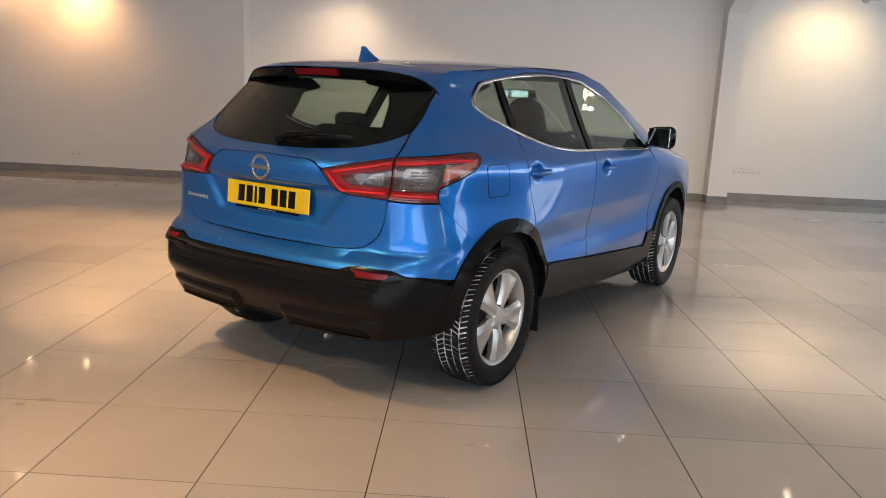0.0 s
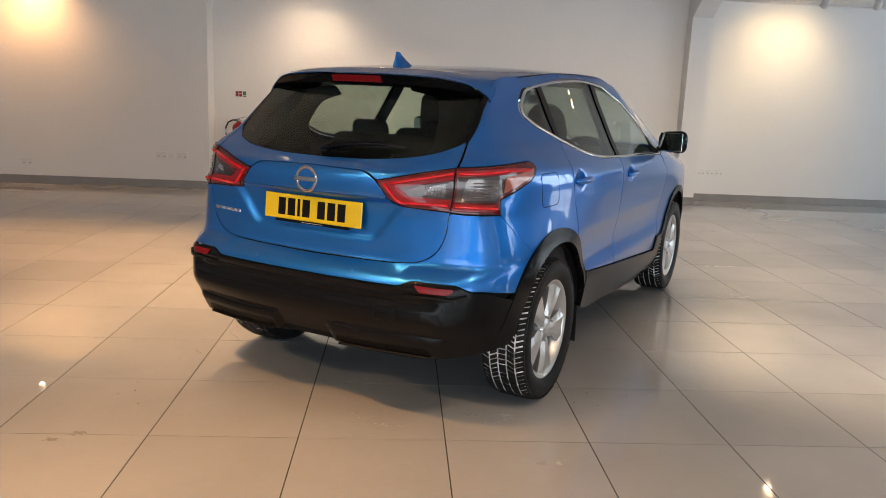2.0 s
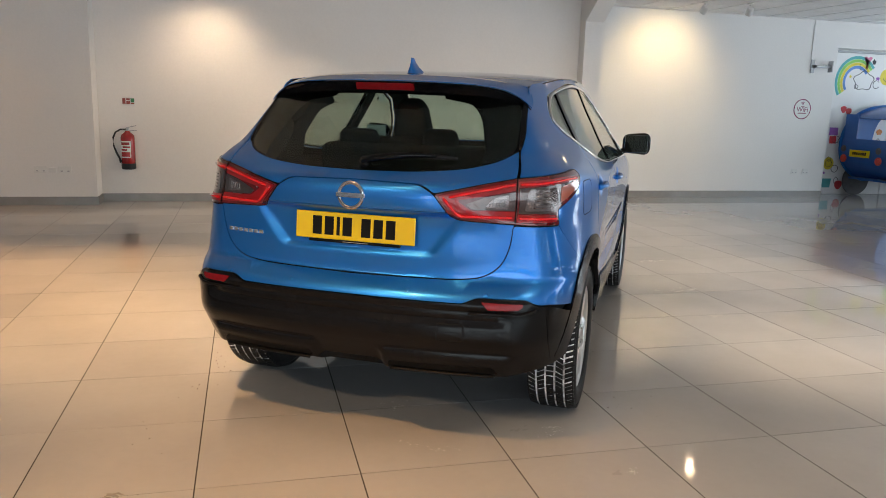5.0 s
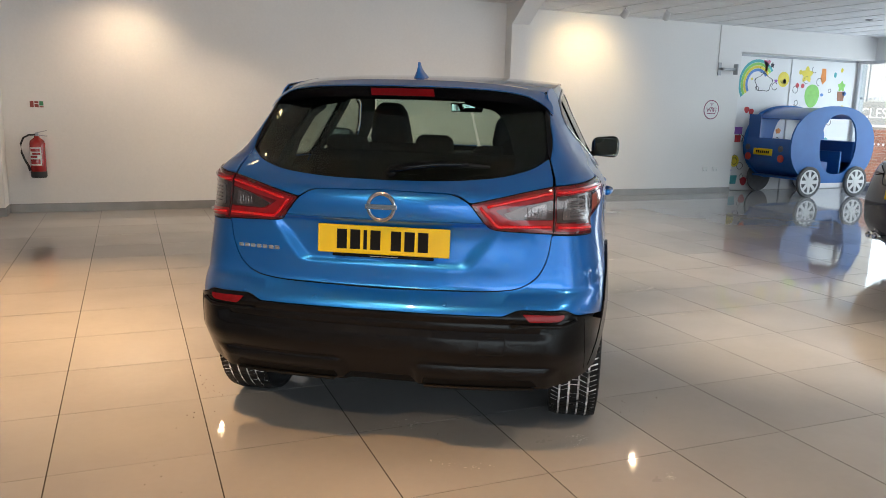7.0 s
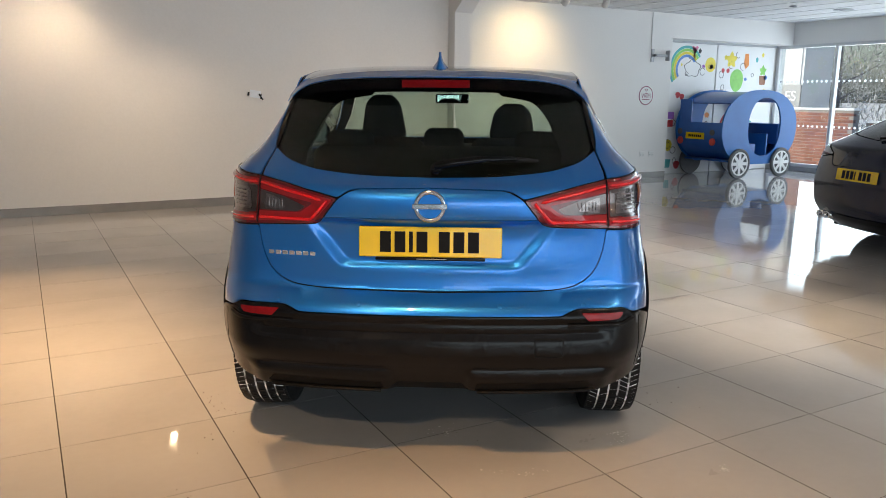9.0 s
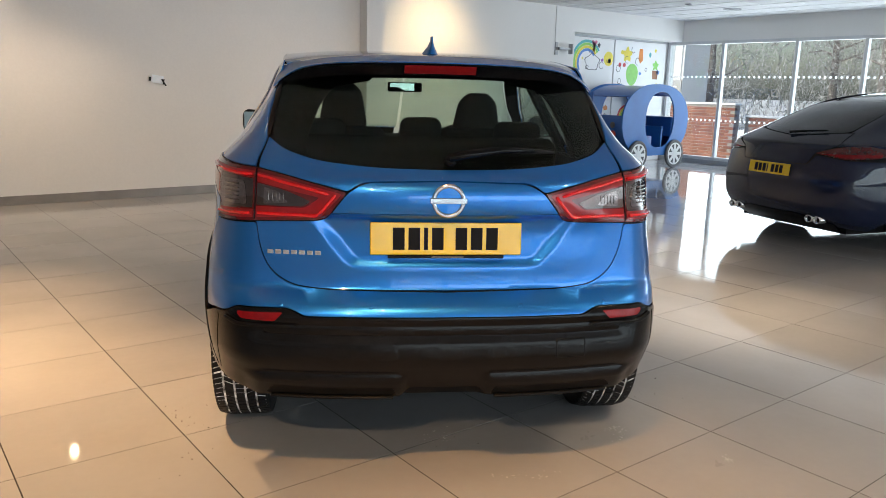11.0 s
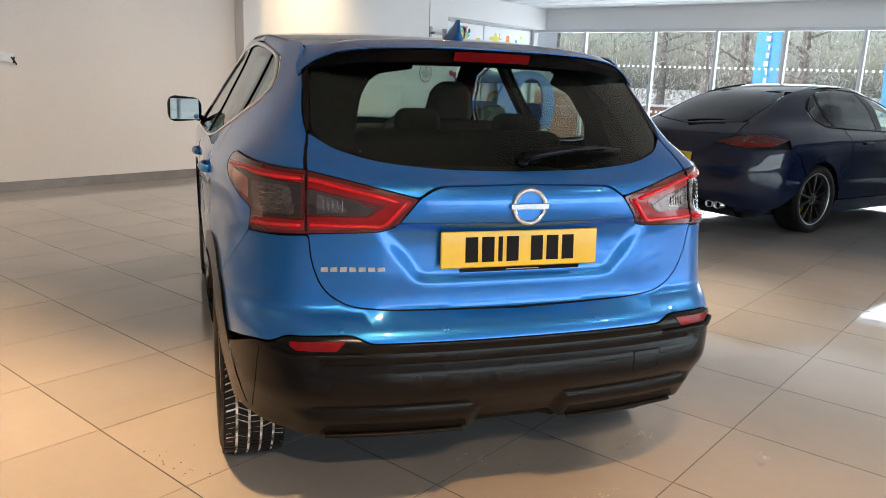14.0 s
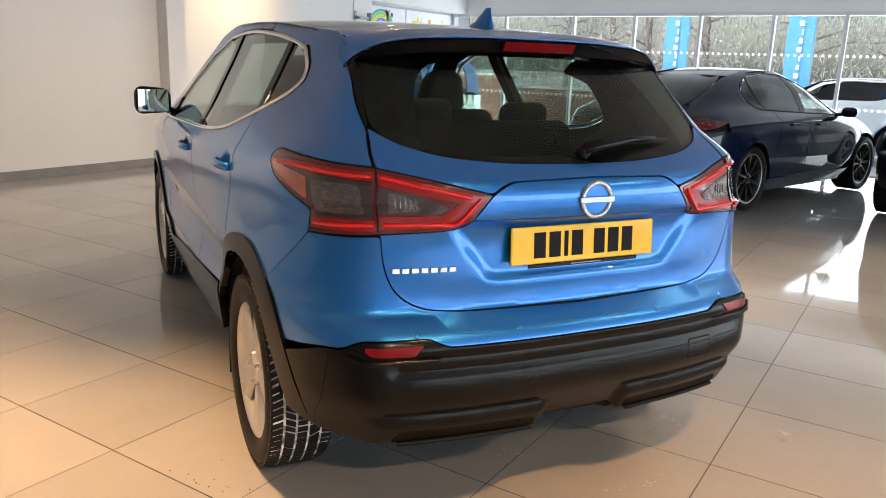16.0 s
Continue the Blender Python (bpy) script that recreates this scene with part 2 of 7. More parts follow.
# ceiling of mineral tiles in a white grid, one mesh
bm = bmesh.new()
add_box(bm, X0 - 0.3, X1 + 0.3, Y0 - 0.3, 8.4, CEIL_Z + 0.03, CEIL_Z + 0.15)
nx, ny = int((X1 - X0) / 0.6) + 1, int((8.1 - Y0) / 0.6) + 1
for i in range(nx):
    for j in range(ny):
        x, y = X0 + i * 0.6, Y0 + j * 0.6
        z = CEIL_Z + 0.006
        x1, y1 = min(x + 0.588, X1), min(y + 0.588, 8.1)
        a = [bm.verts.new(p) for p in ((x + 0.012, y + 0.012, z), (x1, y + 0.012, z), (x1, y1, z), (x + 0.012, y1, z))]
        b = [bm.verts.new((v.co.x, v.co.y, z + 0.02)) for v in a]
        bm.faces.new(a[::-1])
        for k in range(4):
            bm.faces.new((a[k], a[(k + 1) % 4], b[(k + 1) % 4], b[k]))
for i in range(nx + 1):
    add_box(bm, X0 + i * 0.6 - 0.012, X0 + i * 0.6 + 0.012, Y0, 8.1, CEIL_Z, CEIL_Z + 0.022)
for j in range(ny + 1):
    add_box(bm, X0, X1, Y0 + j * 0.6 - 0.012, Y0 + j * 0.6 + 0.012, CEIL_Z + 0.001, CEIL_Z + 0.023)
tagged(part("ceiling", bm, CEIL), "suspended ceiling of white mineral tiles in a metal grid", "ceiling", kind="structure")

# window wall to the east: low kerb, posts, head rail, panes, band above
bm = bmesh.new()
add_box(bm, WIN_X - 0.02, WIN_X + 0.28, Y0 - 0.3, 8.50, 2.50, 3.1)
structure("wall_east_lintel", bm, WALL, "plain grey-white band above the shop windows", "wall")
structure("wall_east_plinth", box(WIN_X - 0.02, WIN_X + 0.28, Y0 - 0.3, 8.50, 0, 0.10, 0.004), GREYPAINT, "low grey kerb under the shop windows", "plinth")
POSTS = [8.44, 7.15, 5.62, 4.37, 3.14, 1.88, 0.74, -0.5, -1.73, -2.96, -4.19, -5.42, -6.65, -7.88, -9.3]
window_east = thing("window_1", "tall shop windows in white metal frames with dotted stickers", "window", kind="structure")
for y in POSTS:
    part("window_post", box(WIN_X, WIN_X + 0.10, y - 0.03, y + 0.03, 0.10, 2.50, 0.004), ALU, window_east)
part("head_rail", box(WIN_X - 0.005, WIN_X + 0.105, -9.33, 8.47, 2.44, 2.505, 0.004), ALU, window_east)
part("bottom_rail", box(WIN_X - 0.005, WIN_X + 0.105, -9.33, 8.47, 0.10, 0.16, 0.004), ALU, window_east)
for a, b in zip(POSTS, POSTS[1:]):
    pane = part("pane", box(WIN_X + 0.05, WIN_X + 0.056, b + 0.03, a - 0.03, 0.16, 2.44), PANE, window_east)
    pane.visible_shadow = False

# shopfront behind the camera
structure("wall_south_lintel", box(X0 - 0.3, X1 + 0.3, Y0 - 0.3, Y0, 2.55, 3.1), WALL, "plain band above the shopfront glazing", "wall")
structure("wall_south_plinth", box(X0 - 0.3, X1 + 0.3, Y0 - 0.3, Y0, 0, 0.10), GREYPAINT, "low grey kerb under the shopfront glazing", "plinth")
window_south = thing("window_2", "wide shopfront glazing in white metal frames", "window", kind="structure")
for i in range(15):
    x = X0 + 0.05 + i * 1.52
    part("window_post", box(x - 0.03, x + 0.03, Y0 - 0.1, Y0, 0.10, 2.55, 0.004), ALU, window_south)
    if i < 14:
        pane = part("pane", box(x + 0.03, x + 1.49, Y0 - 0.056, Y0 - 0.05, 0.1, 2.55), PANE, window_south)
        pane.visible_shadow = False

# ---- car bodies: a smooth skin around the car, and panels cut out of it ----
from mathutils.geometry import delaunay_2d_cdt


def curve(*pairs):
    """A smooth, never overshooting curve through (place, value) pairs."""
    xs, ys = np.array([p[0] for p in pairs], float), np.array([p[1] for p in pairs], float)
    h, d = np.diff(xs), np.diff(ys) / np.diff(xs)
    m = np.zeros(len(xs))
    m[0], m[-1] = d[0], d[-1]
    for i in range(1, len(xs) - 1):
        if d[i - 1] * d[i] > 0:
            a, b = 2 * h[i] + h[i - 1], h[i] + 2 * h[i - 1]
            m[i] = (a + b) / (a / d[i - 1] + b / d[i])

    def at(x):
        x = np.clip(np.asarray(x, float), xs[0], xs[-1])
        i = np.clip(np.searchsorted(xs, x) - 1, 0, len(h) - 1)
        t = (x - xs[i]) / h[i]
        return (2 * t**3 - 3 * t**2 + 1) * ys[i] + (t**3 - 2 * t**2 + t) * h[i] * m[i] + (3 * t**2 - 2 * t**3) * ys[i + 1] + (t**3 - t**2) * h[i] * m[i + 1]

    return at


def ramp(a, b, v):
    t = np.clip((np.asarray(v, float) - a) / (b - a), 0, 1)
    return t * t * (3 - 2 * t)


class Skin:
    """Half a car: each height has an outline from the middle of the tail, round the corner, along the side, to the middle of the nose.
    s runs along the outline in about metres: tail 0 to 0.64, corner to 1.04, side to 2.44, nose to 5.3."""

    def __init__(self, tail, bow, x3, x6, x7, x8, nose, weight, y6=0.6, y7=1.0, y8=1.4, y9=2.0, power=2.6, shape=None, nose_power=4.5):
        self.tail, self.bow, self.x3, self.x6, self.x7, self.x8, self.nose, self.weight = tail, bow, x3, x6, x7, x8, nose, weight
        self.y6, self.y7, self.y8, self.y9, self.power, self.shape, self.nose_power = y6, y7, y8, y9, power, shape, nose_power

    def at(self, s, z):
        s, z = np.broadcast_arrays(np.asarray(s, float), np.asarray(z, float))
        x3, x6, x7, x8 = self.x3(z), self.x6(z), self.x7(z), self.x8(z)
        y0, bow, yf = self.tail(z), self.bow(z), self.nose(z)
        y6, y7, y8, y9 = (v(z) if callable(v) else v + 0 * z for v in (self.y6, self.y7, self.y8, self.y9))
        xt = x3 * s / 0.64
        yt = y0 + bow * np.abs(s / 0.64) ** self.power
        # corner
        y3, slope = y0 + bow, bow * self.power / x3
        m6 = np.maximum((x7 - x6) / (y7 - y6) * 1.3, 0.0)
        px = (x6 + m6 * (y3 - slope * x3 - y6)) / (1 - m6 * slope)
        px = np.clip(px, x3 + 0.1 * (x6 - x3), np.maximum(x6, x3 + 1e-3))
        py = np.clip(y3 + slope * (px - x3), y3, y6)
        t = np.clip((s - 0.64) / 0.40, 0, 1)
        w = self.weight(z)
        a, b, c = (1 - t) ** 2, 2 * t * (1 - t) * w, t**2
        xc, yc = (a * x3 + b * px + c * x6) / (a + b + c), (a * y3 + b * py + c * y6) / (a + b + c)
        # side
        ys = y6 + np.clip((s - 1.04) / 1.40, 0, 1) * (y9 - y6)

        def span(ya, yb, xa, xb, ma, mb):
            h = yb - ya
            q = np.clip((ys - ya) / h, 0, 1)
            return (2 * q**3 - 3 * q**2 + 1) * xa + (q**3 - 2 * q**2 + q) * h * ma + (3 * q**2 - 2 * q**3) * xb + (q**3 - q**2) * h * mb

        m7 = (x8 - x6) / (y8 - y6) * 0.8
        xs = np.where(ys < y7, span(y6, y7, x6, x7, m6, m7), np.where(ys < y8, span(y7, y8, x7, x8, m7, 0), x8))
        # nose
        q = np.clip((s - 2.44) / 2.86, 0, 1)
        n = self.nose_power
        g1 = np.clip(q / 0.75, 0, 1) * 0.93
        x1 = (1 - g1**n) ** (1 / n)
        x2 = (1 - 0.93**n) ** (1 / n) * np.clip((1 - q) / 0.25, 0, 1)
        g2 = (1 - np.clip(x2, 0, 1) ** n) ** (1 / n)
        xn, yn = x8 * np.where(q < 0.75, x1, x2), y9 + (yf - y9) * np.where(q < 0.75, g1, g2)
        x = np.where(s < 0.64, xt, np.where(s < 1.04, xc, np.where(s < 2.44, xs, xn)))
        y = np.where(s < 0.64, yt, np.where(s < 1.04, yc, np.where(s < 2.44, ys, yn)))
        if self.shape:
            x, y = self.shape(s, x, y, z)
        return np.stack([x, y, z + 0 * x], -1)

    def normal(self, s, z):
        e = 0.004
        du = self.at(np.asarray(s) + e, z) - self.at(np.asarray(s) - e, z)
        dv = self.at(s, np.asarray(z) + e) - self.at(s, np.asarray(z) - e)
        n = np.cross(du, dv)
        return n / np.maximum(np.linalg.norm(n, axis=-1, keepdims=True), 1e-9)

    def find(self, axis, value, z):
        """The s at which the outline of height z has that x (tail and corner) or y (corner, side and nose)."""
        lo, hi = (-0.64, 1.04) if axis == "x" else (0.3, 5.1)
        for _ in range(34):
            mid = (lo + hi) / 2
            if self.at(mid, z)[..., 0 if axis == "x" else 1] < value:
                lo = mid
            else:
                hi = mid
        return (lo + hi) / 2


def outline(skin, points, step=0.02):
    """A closed run of (s, z) through points of (axis, value, z, rounding)."""
    flat = []
    for axis, value, z, *r in points:
        flat.append((value if axis == "s" else skin.find(axis, value, z), z, r[0] if r else 0.006))
    pts, n = [], len(flat)
    for i in range(n):
        p, a, b = (Vector(flat[k % n][:2]) for k in (i, i - 1, i + 1))
        r = min(flat[i][2], 0.48 * (a - p).length, 0.48 * (b - p).length)
        if r < 0.001:
            pts.append(p)
            continue
        u, v = p + (a - p).normalized() * r, p + (b - p).normalized() * r
        k = max(2, min(10, int(r / 0.008) + 2))
        pts += [(1 - t) ** 2 * u + 2 * t * (1 - t) * p + t * t * v for t in [j / k for j in range(k + 1)]]
    out = []
    for a, b in zip(pts, pts[1:] + pts[:1]):
        k = max(1, int((b - a).length / step))
        out += [a + (b - a) * j / k for j in range(k)]
    clean = []
    for p in out:
        if not clean or (p - clean[-1]).length > 0.0015:
            clean.append(p)
    return clean


def arc(cy, cz, r, a0, a1, n=18, axis="y"):
    """Points on a circle in the side view, angles in degrees from the tail's horizontal, upwards."""
    return [(axis, cy - r * math.cos(radians(a0 + (a1 - a0) * i / n)), cz + r * math.sin(radians(a0 + (a1 - a0) * i / n)), 0.0) for i in range(n + 1)]


def fill(points, step):
    """Triangles that fill a closed run of 2D points, with a grid of points inside."""
    n = len(points)
    poly = np.array([(p[0], p[1]) for p in points])
    lo, hi = poly.min(0), poly.max(0)
    gx, gy = np.meshgrid(np.arange(lo[0] + step / 2, hi[0], step), np.arange(lo[1] + step / 2, hi[1], step))
    g = np.stack([gx.ravel(), gy.ravel()], 1)
    a, b = poly, np.roll(poly, -1, 0)
    inside = np.zeros(len(g), bool)
    near = np.full(len(g), 1e9)
    for p, q in zip(a, b):
        cross = ((p[1] > g[:, 1]) != (q[1] > g[:, 1])) & (g[:, 0] < (q[0] - p[0]) * (g[:, 1] - p[1]) / (q[1] - p[1] + 1e-12) + p[0])
        inside ^= cross
        d = q - p
        t = np.clip(((g - p) @ d) / max(d @ d, 1e-12), 0, 1)
        near = np.minimum(near, np.linalg.norm(g - p - t[:, None] * d, axis=1))
    g = g[inside & (near > step * 0.35)]
    verts = [Vector(p) for p in np.concatenate([poly, g])]
    v, _, f, *_ = delaunay_2d_cdt(verts, [(i, (i + 1) % n) for i in range(n)], [], 1, 1e-6)
    return np.array([(p.x, p.y) for p in v]), [tuple(t) for t in f]


def sheet(name, top, back, faces, normals, mat, parent, label=""):
    """A solid sheet from its outer points, inner points and triangles, shaded by the skin's own normals."""
    n = len(top)
    edges = {}
    for f in faces:
        for i, j in zip(f, f[1:] + f[:1]):
            edges[(i, j)] = True
    rim = [(i, j) for i, j in edges if (j, i) not in edges]
    polys = [*faces, *[tuple(n + i for i in f[::-1]) for f in faces], *[(j, i, n + i, n + j) for i, j in rim]]
    data = bpy.data.meshes.new(name)
    data.from_pydata([tuple(p) for p in np.concatenate([top, back])], [], polys)
    data.materials.append(mat)
    k = len(faces)
    if mat.name.endswith("paint"):
        data.materials.append(DARK)
        data.polygons.foreach_set("material_index", [1 if k <= i < 2 * k else 0 for i in range(len(polys))])
    data.polygons.foreach_set("use_smooth", [i < 2 * k for i in range(len(polys))])
    loops = []
    for i, poly in enumerate(polys):
        for v in poly:
            loops.append(tuple(normals[v]) if i < k else tuple(-normals[v - n]) if i < 2 * k else (0, 0, 0))
    data.normals_split_custom_set(loops)
    ob = new(name, data)
    ob.parent = parent
    if label:
        tagged(ob, label=label)
    return ob


def panel(name, skin, points, mat, parent, proud=0.0, thick=0.006, step=0.03, side=1, label="", both=False):
    """A sheet cut from the skin by an outline; side -1 mirrors it; both joins it with its mirror across the middle (outline starts and ends on s = 0)."""
    pts = outline(skin, points)
    if both:
        ends = (points[0][2], points[-1][2])
        half = [p for p in pts if p.x > 0.004 or min(abs(p.y - e) for e in ends) < 1e-4]
        first_at = min(range(len(half)), key=lambda i: half[i].x + 10 * abs(half[i].y - ends[0]))
        half = half[first_at:] + half[:first_at]
        pts = half + [Vector((-p.x, p.y)) for p in reversed(half) if p.x > 0.004]
        pts = [p for i, p in enumerate(pts) if (p - pts[i - 1]).length > 0.0015]
    uv, faces = fill(pts, step)
    s, z = np.abs(uv[:, 0]), uv[:, 1]
    p, nrm = skin.at(s, z), skin.normal(s, z)
    sign = np.where(uv[:, 0] < 0, -1.0, 1.0)
    if both:
        nrm[np.abs(uv[:, 0]) < 1e-3, 0] = 0
        p[:, 0] *= sign
        nrm[:, 0] *= sign
    if side < 0:
        p[:, 0] *= -1
        nrm[:, 0] *= -1
    # point the sheet outwards
    f = faces[len(faces) // 2]
    face = np.cross(p[f[1]] - p[f[0]], p[f[2]] - p[f[0]])
    if face @ nrm[f[0]] < 0:
        faces = [t[::-1] for t in faces]
    return sheet(name, p + nrm * proud, p + nrm * (proud - thick), faces, nrm, mat, parent, label)


def strip(name, pts, normals, width, thick, mat, parent, closed=False, label=""):
    """A raised band along points, that lies on a surface with those normals."""
    pts, normals = np.asarray(pts, float), np.asarray(normals, float)
    bm = bmesh.new()
    rings = []
    n = len(pts)
    for i in range(n):
        way = pts[(i + 1) % n if closed else min(i + 1, n - 1)] - pts[(i - 1) % n if closed else max(i - 1, 0)]
        way /= max(np.linalg.norm(way), 1e-9)
        across = np.cross(normals[i], way)
        across /= max(np.linalg.norm(across), 1e-9)
        up = normals[i]
        rings.append([bm.verts.new(pts[i] + across * width * a + up * thick * b) for a, b in ((-0.5, -0.6), (-0.5, 0.4), (-0.25, 1.0), (0.25, 1.0), (0.5, 0.4), (0.5, -0.6))])
    for i in range(n if closed else n - 1):
        a, b = rings[i], rings[(i + 1) % n]
        for k in range(6):
            bm.faces.new((a[k], a[(k + 1) % 6], b[(k + 1) % 6], b[k]))
    if not closed:
        bm.faces.new(rings[0]), bm.faces.new(rings[-1][::-1])
    return part(name, fix(bm), mat, parent, label, smooth=True)


def band(name, skin, points, width, thick, mat, parent, side=1, closed=False, proud=0.0, label=""):
    """A raised band on the skin along points of (axis, value, z, rounding)."""
    pts = outline(skin, points, 0.03)
    if not closed:
        last = points[-1]
        e = Vector((last[1] if last[0] == "s" else skin.find(last[0], last[1], last[2]), last[2]))
        cut = min(range(len(pts)), key=lambda i: (pts[i] - e).length)
        pts = pts[: cut + 1]
    s, z = np.array([p.x for p in pts]), np.array([p.y for p in pts])
    p, n = skin.at(s, z), skin.normal(s, z)
    p = p + n * proud
    if side < 0:
        p[:, 0] *= -1
        n[:, 0] *= -1
    return strip(name, p, n, width, thick, mat, parent, closed, label)


# ---- car materials ----
def flake_paint(name, colour, metal, rough, coat=1.0, spec=0.4):
    m = material(name, colour, rough, metal=metal, noise_scale=3, noise_amount=0.03, coat=coat, spec=spec, coat_rough=0.02, fine=0.06, fine_scale=900, bump=0.00002, bump_scale=60)
    return m


BLUE = flake_paint("blue_metallic_paint", (0.006, 0.160, 0.545), 0.68, 0.31)
PLASTIC = material("black_bumper_plastic", (0.0045, 0.0045, 0.005), 0.17, spec=0.21, noise_scale=7, noise_amount=0.2, fine=0.15, fine_scale=500, bump=0.000012, bump_scale=500, rough_var=0.03)
GLOSSBLACK = material("gloss_black", (0.003, 0.003, 0.0035), 0.06, spec=0.25, noise_scale=6, noise_amount=0.05)
DARK = material("dark_underside", (0.006, 0.006, 0.006), 0.8, spec=0.2, noise_scale=8, noise_amount=0.2)
RUBBER = material("tyre_rubber", (0.008, 0.008, 0.0085), 0.55, spec=0.25, noise_scale=30, noise_amount=0.25, fine=0.15, fine_scale=400, bump=0.0004, bump_scale=500)
SALT = material("snow_and_salt_in_tread", (0.62, 0.62, 0.62), 0.85, noise_scale=26, noise_amount=0.98, bump=0.001, bump_scale=300)
ALLOY = material("silver_alloy", (0.62, 0.61, 0.59), 0.28, metal=0.75, noise_scale=9, noise_amount=0.04, coat=0.3)
CHROME = material("bright_chrome", (0.78, 0.78, 0.78), 0.10, metal=1.0, noise_scale=20, noise_amount=0.03)
REDLENS = material("red_lamp_lens", (0.16, 0.003, 0.005), 0.25, spec=0.25, coat=0.12, coat_rough=0.03, noise_scale=30, noise_amount=0.15, fine=0.1, fine_scale=220)
REDBRIGHT = material("bright_red_light_guide", (0.27, 0.002, 0.005), 0.3, spec=0.2, coat=0.7, coat_rough=0.02, noise_scale=40, noise_amount=0.12)
REDGLOW = material("glossy_red_light_ridge", (0.70, 0.006, 0.010), 0.25, spec=0.3, coat=1.0, coat_rough=0.02, noise_scale=60, noise_amount=0.15)
REDDARK = material("dark_red_lamp_body", (0.10, 0.0015, 0.003), 0.2, spec=0.3, coat=1.0, coat_rough=0.02, noise_scale=24, noise_amount=0.25)
CLEARLENS = material("clear_lamp_reflector", (0.17, 0.135, 0.13), 0.12, metal=0.9, coat=1.0, coat_rough=0.02, bump=0.0010, bump_scale=130, noise_scale=45, noise_amount=0.3, fine=0.2, fine_scale=180)
SMOKE = material("smoked_lamp_recess", (0.075, 0.048, 0.044), 0.22, metal=0.8, coat=1.0, coat_rough=0.02, bump=0.0012, bump_scale=55, noise_scale=30, noise_amount=0.2)
TINT = glass_material("tinted_car_glass", (0.74, 0.79, 0.76))
TINTDARK = glass_material("privacy_glass", (0.80, 0.86, 0.81), sheen=0.014)
SCREEN = glass_material("green_windscreen_glass", (0.90, 0.96, 0.92))
SEAT = material("black_seat_cloth", (0.009, 0.009, 0.0095), 0.9, noise_scale=14, noise_amount=0.2, fine=0.3, fine_scale=700)
TRIM = material("dark_interior_trim", (0.008, 0.008, 0.0085), 0.7, noise_scale=10, noise_amount=0.15)
TRIMGREY = material("grey_headlining", (0.25, 0.25, 0.24), 0.9, noise_scale=10, noise_amount=0.1)
PLATE = material("yellow_number_plate", (0.66, 0.47, 0.006), 0.22, noise_scale=12, noise_amount=0.04, coat=0.4)
INK = material("black_plate_ink", (0.005, 0.005, 0.005), 0.5, spec=0.15)
MIRROR = material("mirror_glass", (0.46, 0.53, 0.52), 0.02, metal=1.0)
BRAKE = material("brake_disc_iron", (0.05, 0.048, 0.046), 0.5, metal=0.7, noise_scale=20, noise_amount=0.3)
# red side lens, its colour lightened to hold the glare on the lamp's tip
PEACH = material("glare_toned_side_lens", (0.36, 0.10, 0.065), 0.15, coat=0.8, noise_scale=20, noise_amount=0.12)
DROPS = material("water_drops", (0.75, 0.77, 0.78), 0.05, transmission=0.85, ior=1.33)
# near-black that stands for shade in the bumper slots; also fills the tow cover gap
SLOT = material("slot_shade_and_gap_black", (0.0025, 0.0025, 0.0025), 0.5, spec=0.15, noise_scale=20, noise_amount=0.2)
TINTBLACK = glass_material("smoked_rear_glass", (0.30, 0.31, 0.32), sheen=0.018)
# ---- the blue crossover ----
def handle_dent(y, z):
    return sum(0.017 * np.exp(-((((y - yc) / 0.052) ** 2 + ((z - zc) / 0.038) ** 2) ** 2)) for yc, zc in ((1.05, 1.043), (1.945, 1.015)))


def blue_shape(s, x, y, z):
    # number plate hollow in the tailgate, wider at the top
    half = 0.30 + 0.14 * np.clip((z - 0.81) / 0.18, 0, 1)
    hollow = ramp(half + 0.045, half - 0.022, np.abs(x)) * ramp(0.802, 0.835, z) * ramp(0.992, 0.972, z)
    y = np.where(s < 0.64, y + 0.018 * hollow - 0.006 * ramp(0.72, 0.83, z) * ramp(0.94, 0.83, z) * ramp(0.64, 0.4, s), y)
    # step in the black bumper and hollow round the reflectors
    y = np.where(s < 1.0, y + 0.012 * ramp(0.55, 0.60, z) * ramp(0.64, 0.62, z) * ramp(0.7, 0.6, s), y)
    # ledge over the slots at the foot of the bumper
    y = np.where(s < 1.0, y - 0.026 * ramp(0.446, 0.424, z) * ramp(0.125, 0.165, np.abs(x)) * ramp(0.70, 0.63, np.abs(x)), y)
    # cups behind the door handles
    x = x - handle_dent(y, z) * (s > 1.2)
    # pressed line along the doors
    sill = ramp(0.50, 0.62, z) * ramp(0.80, 0.66, z) * ramp(1.25, 1.7, s) * ramp(3.6, 3.0, s)
    x = x - 0.022 * sill
    flare = np.exp(-(((s - 1.24) / 0.42) ** 2)) * ramp(0.95, 0.75, z)
    return x + 0.012 * flare, y


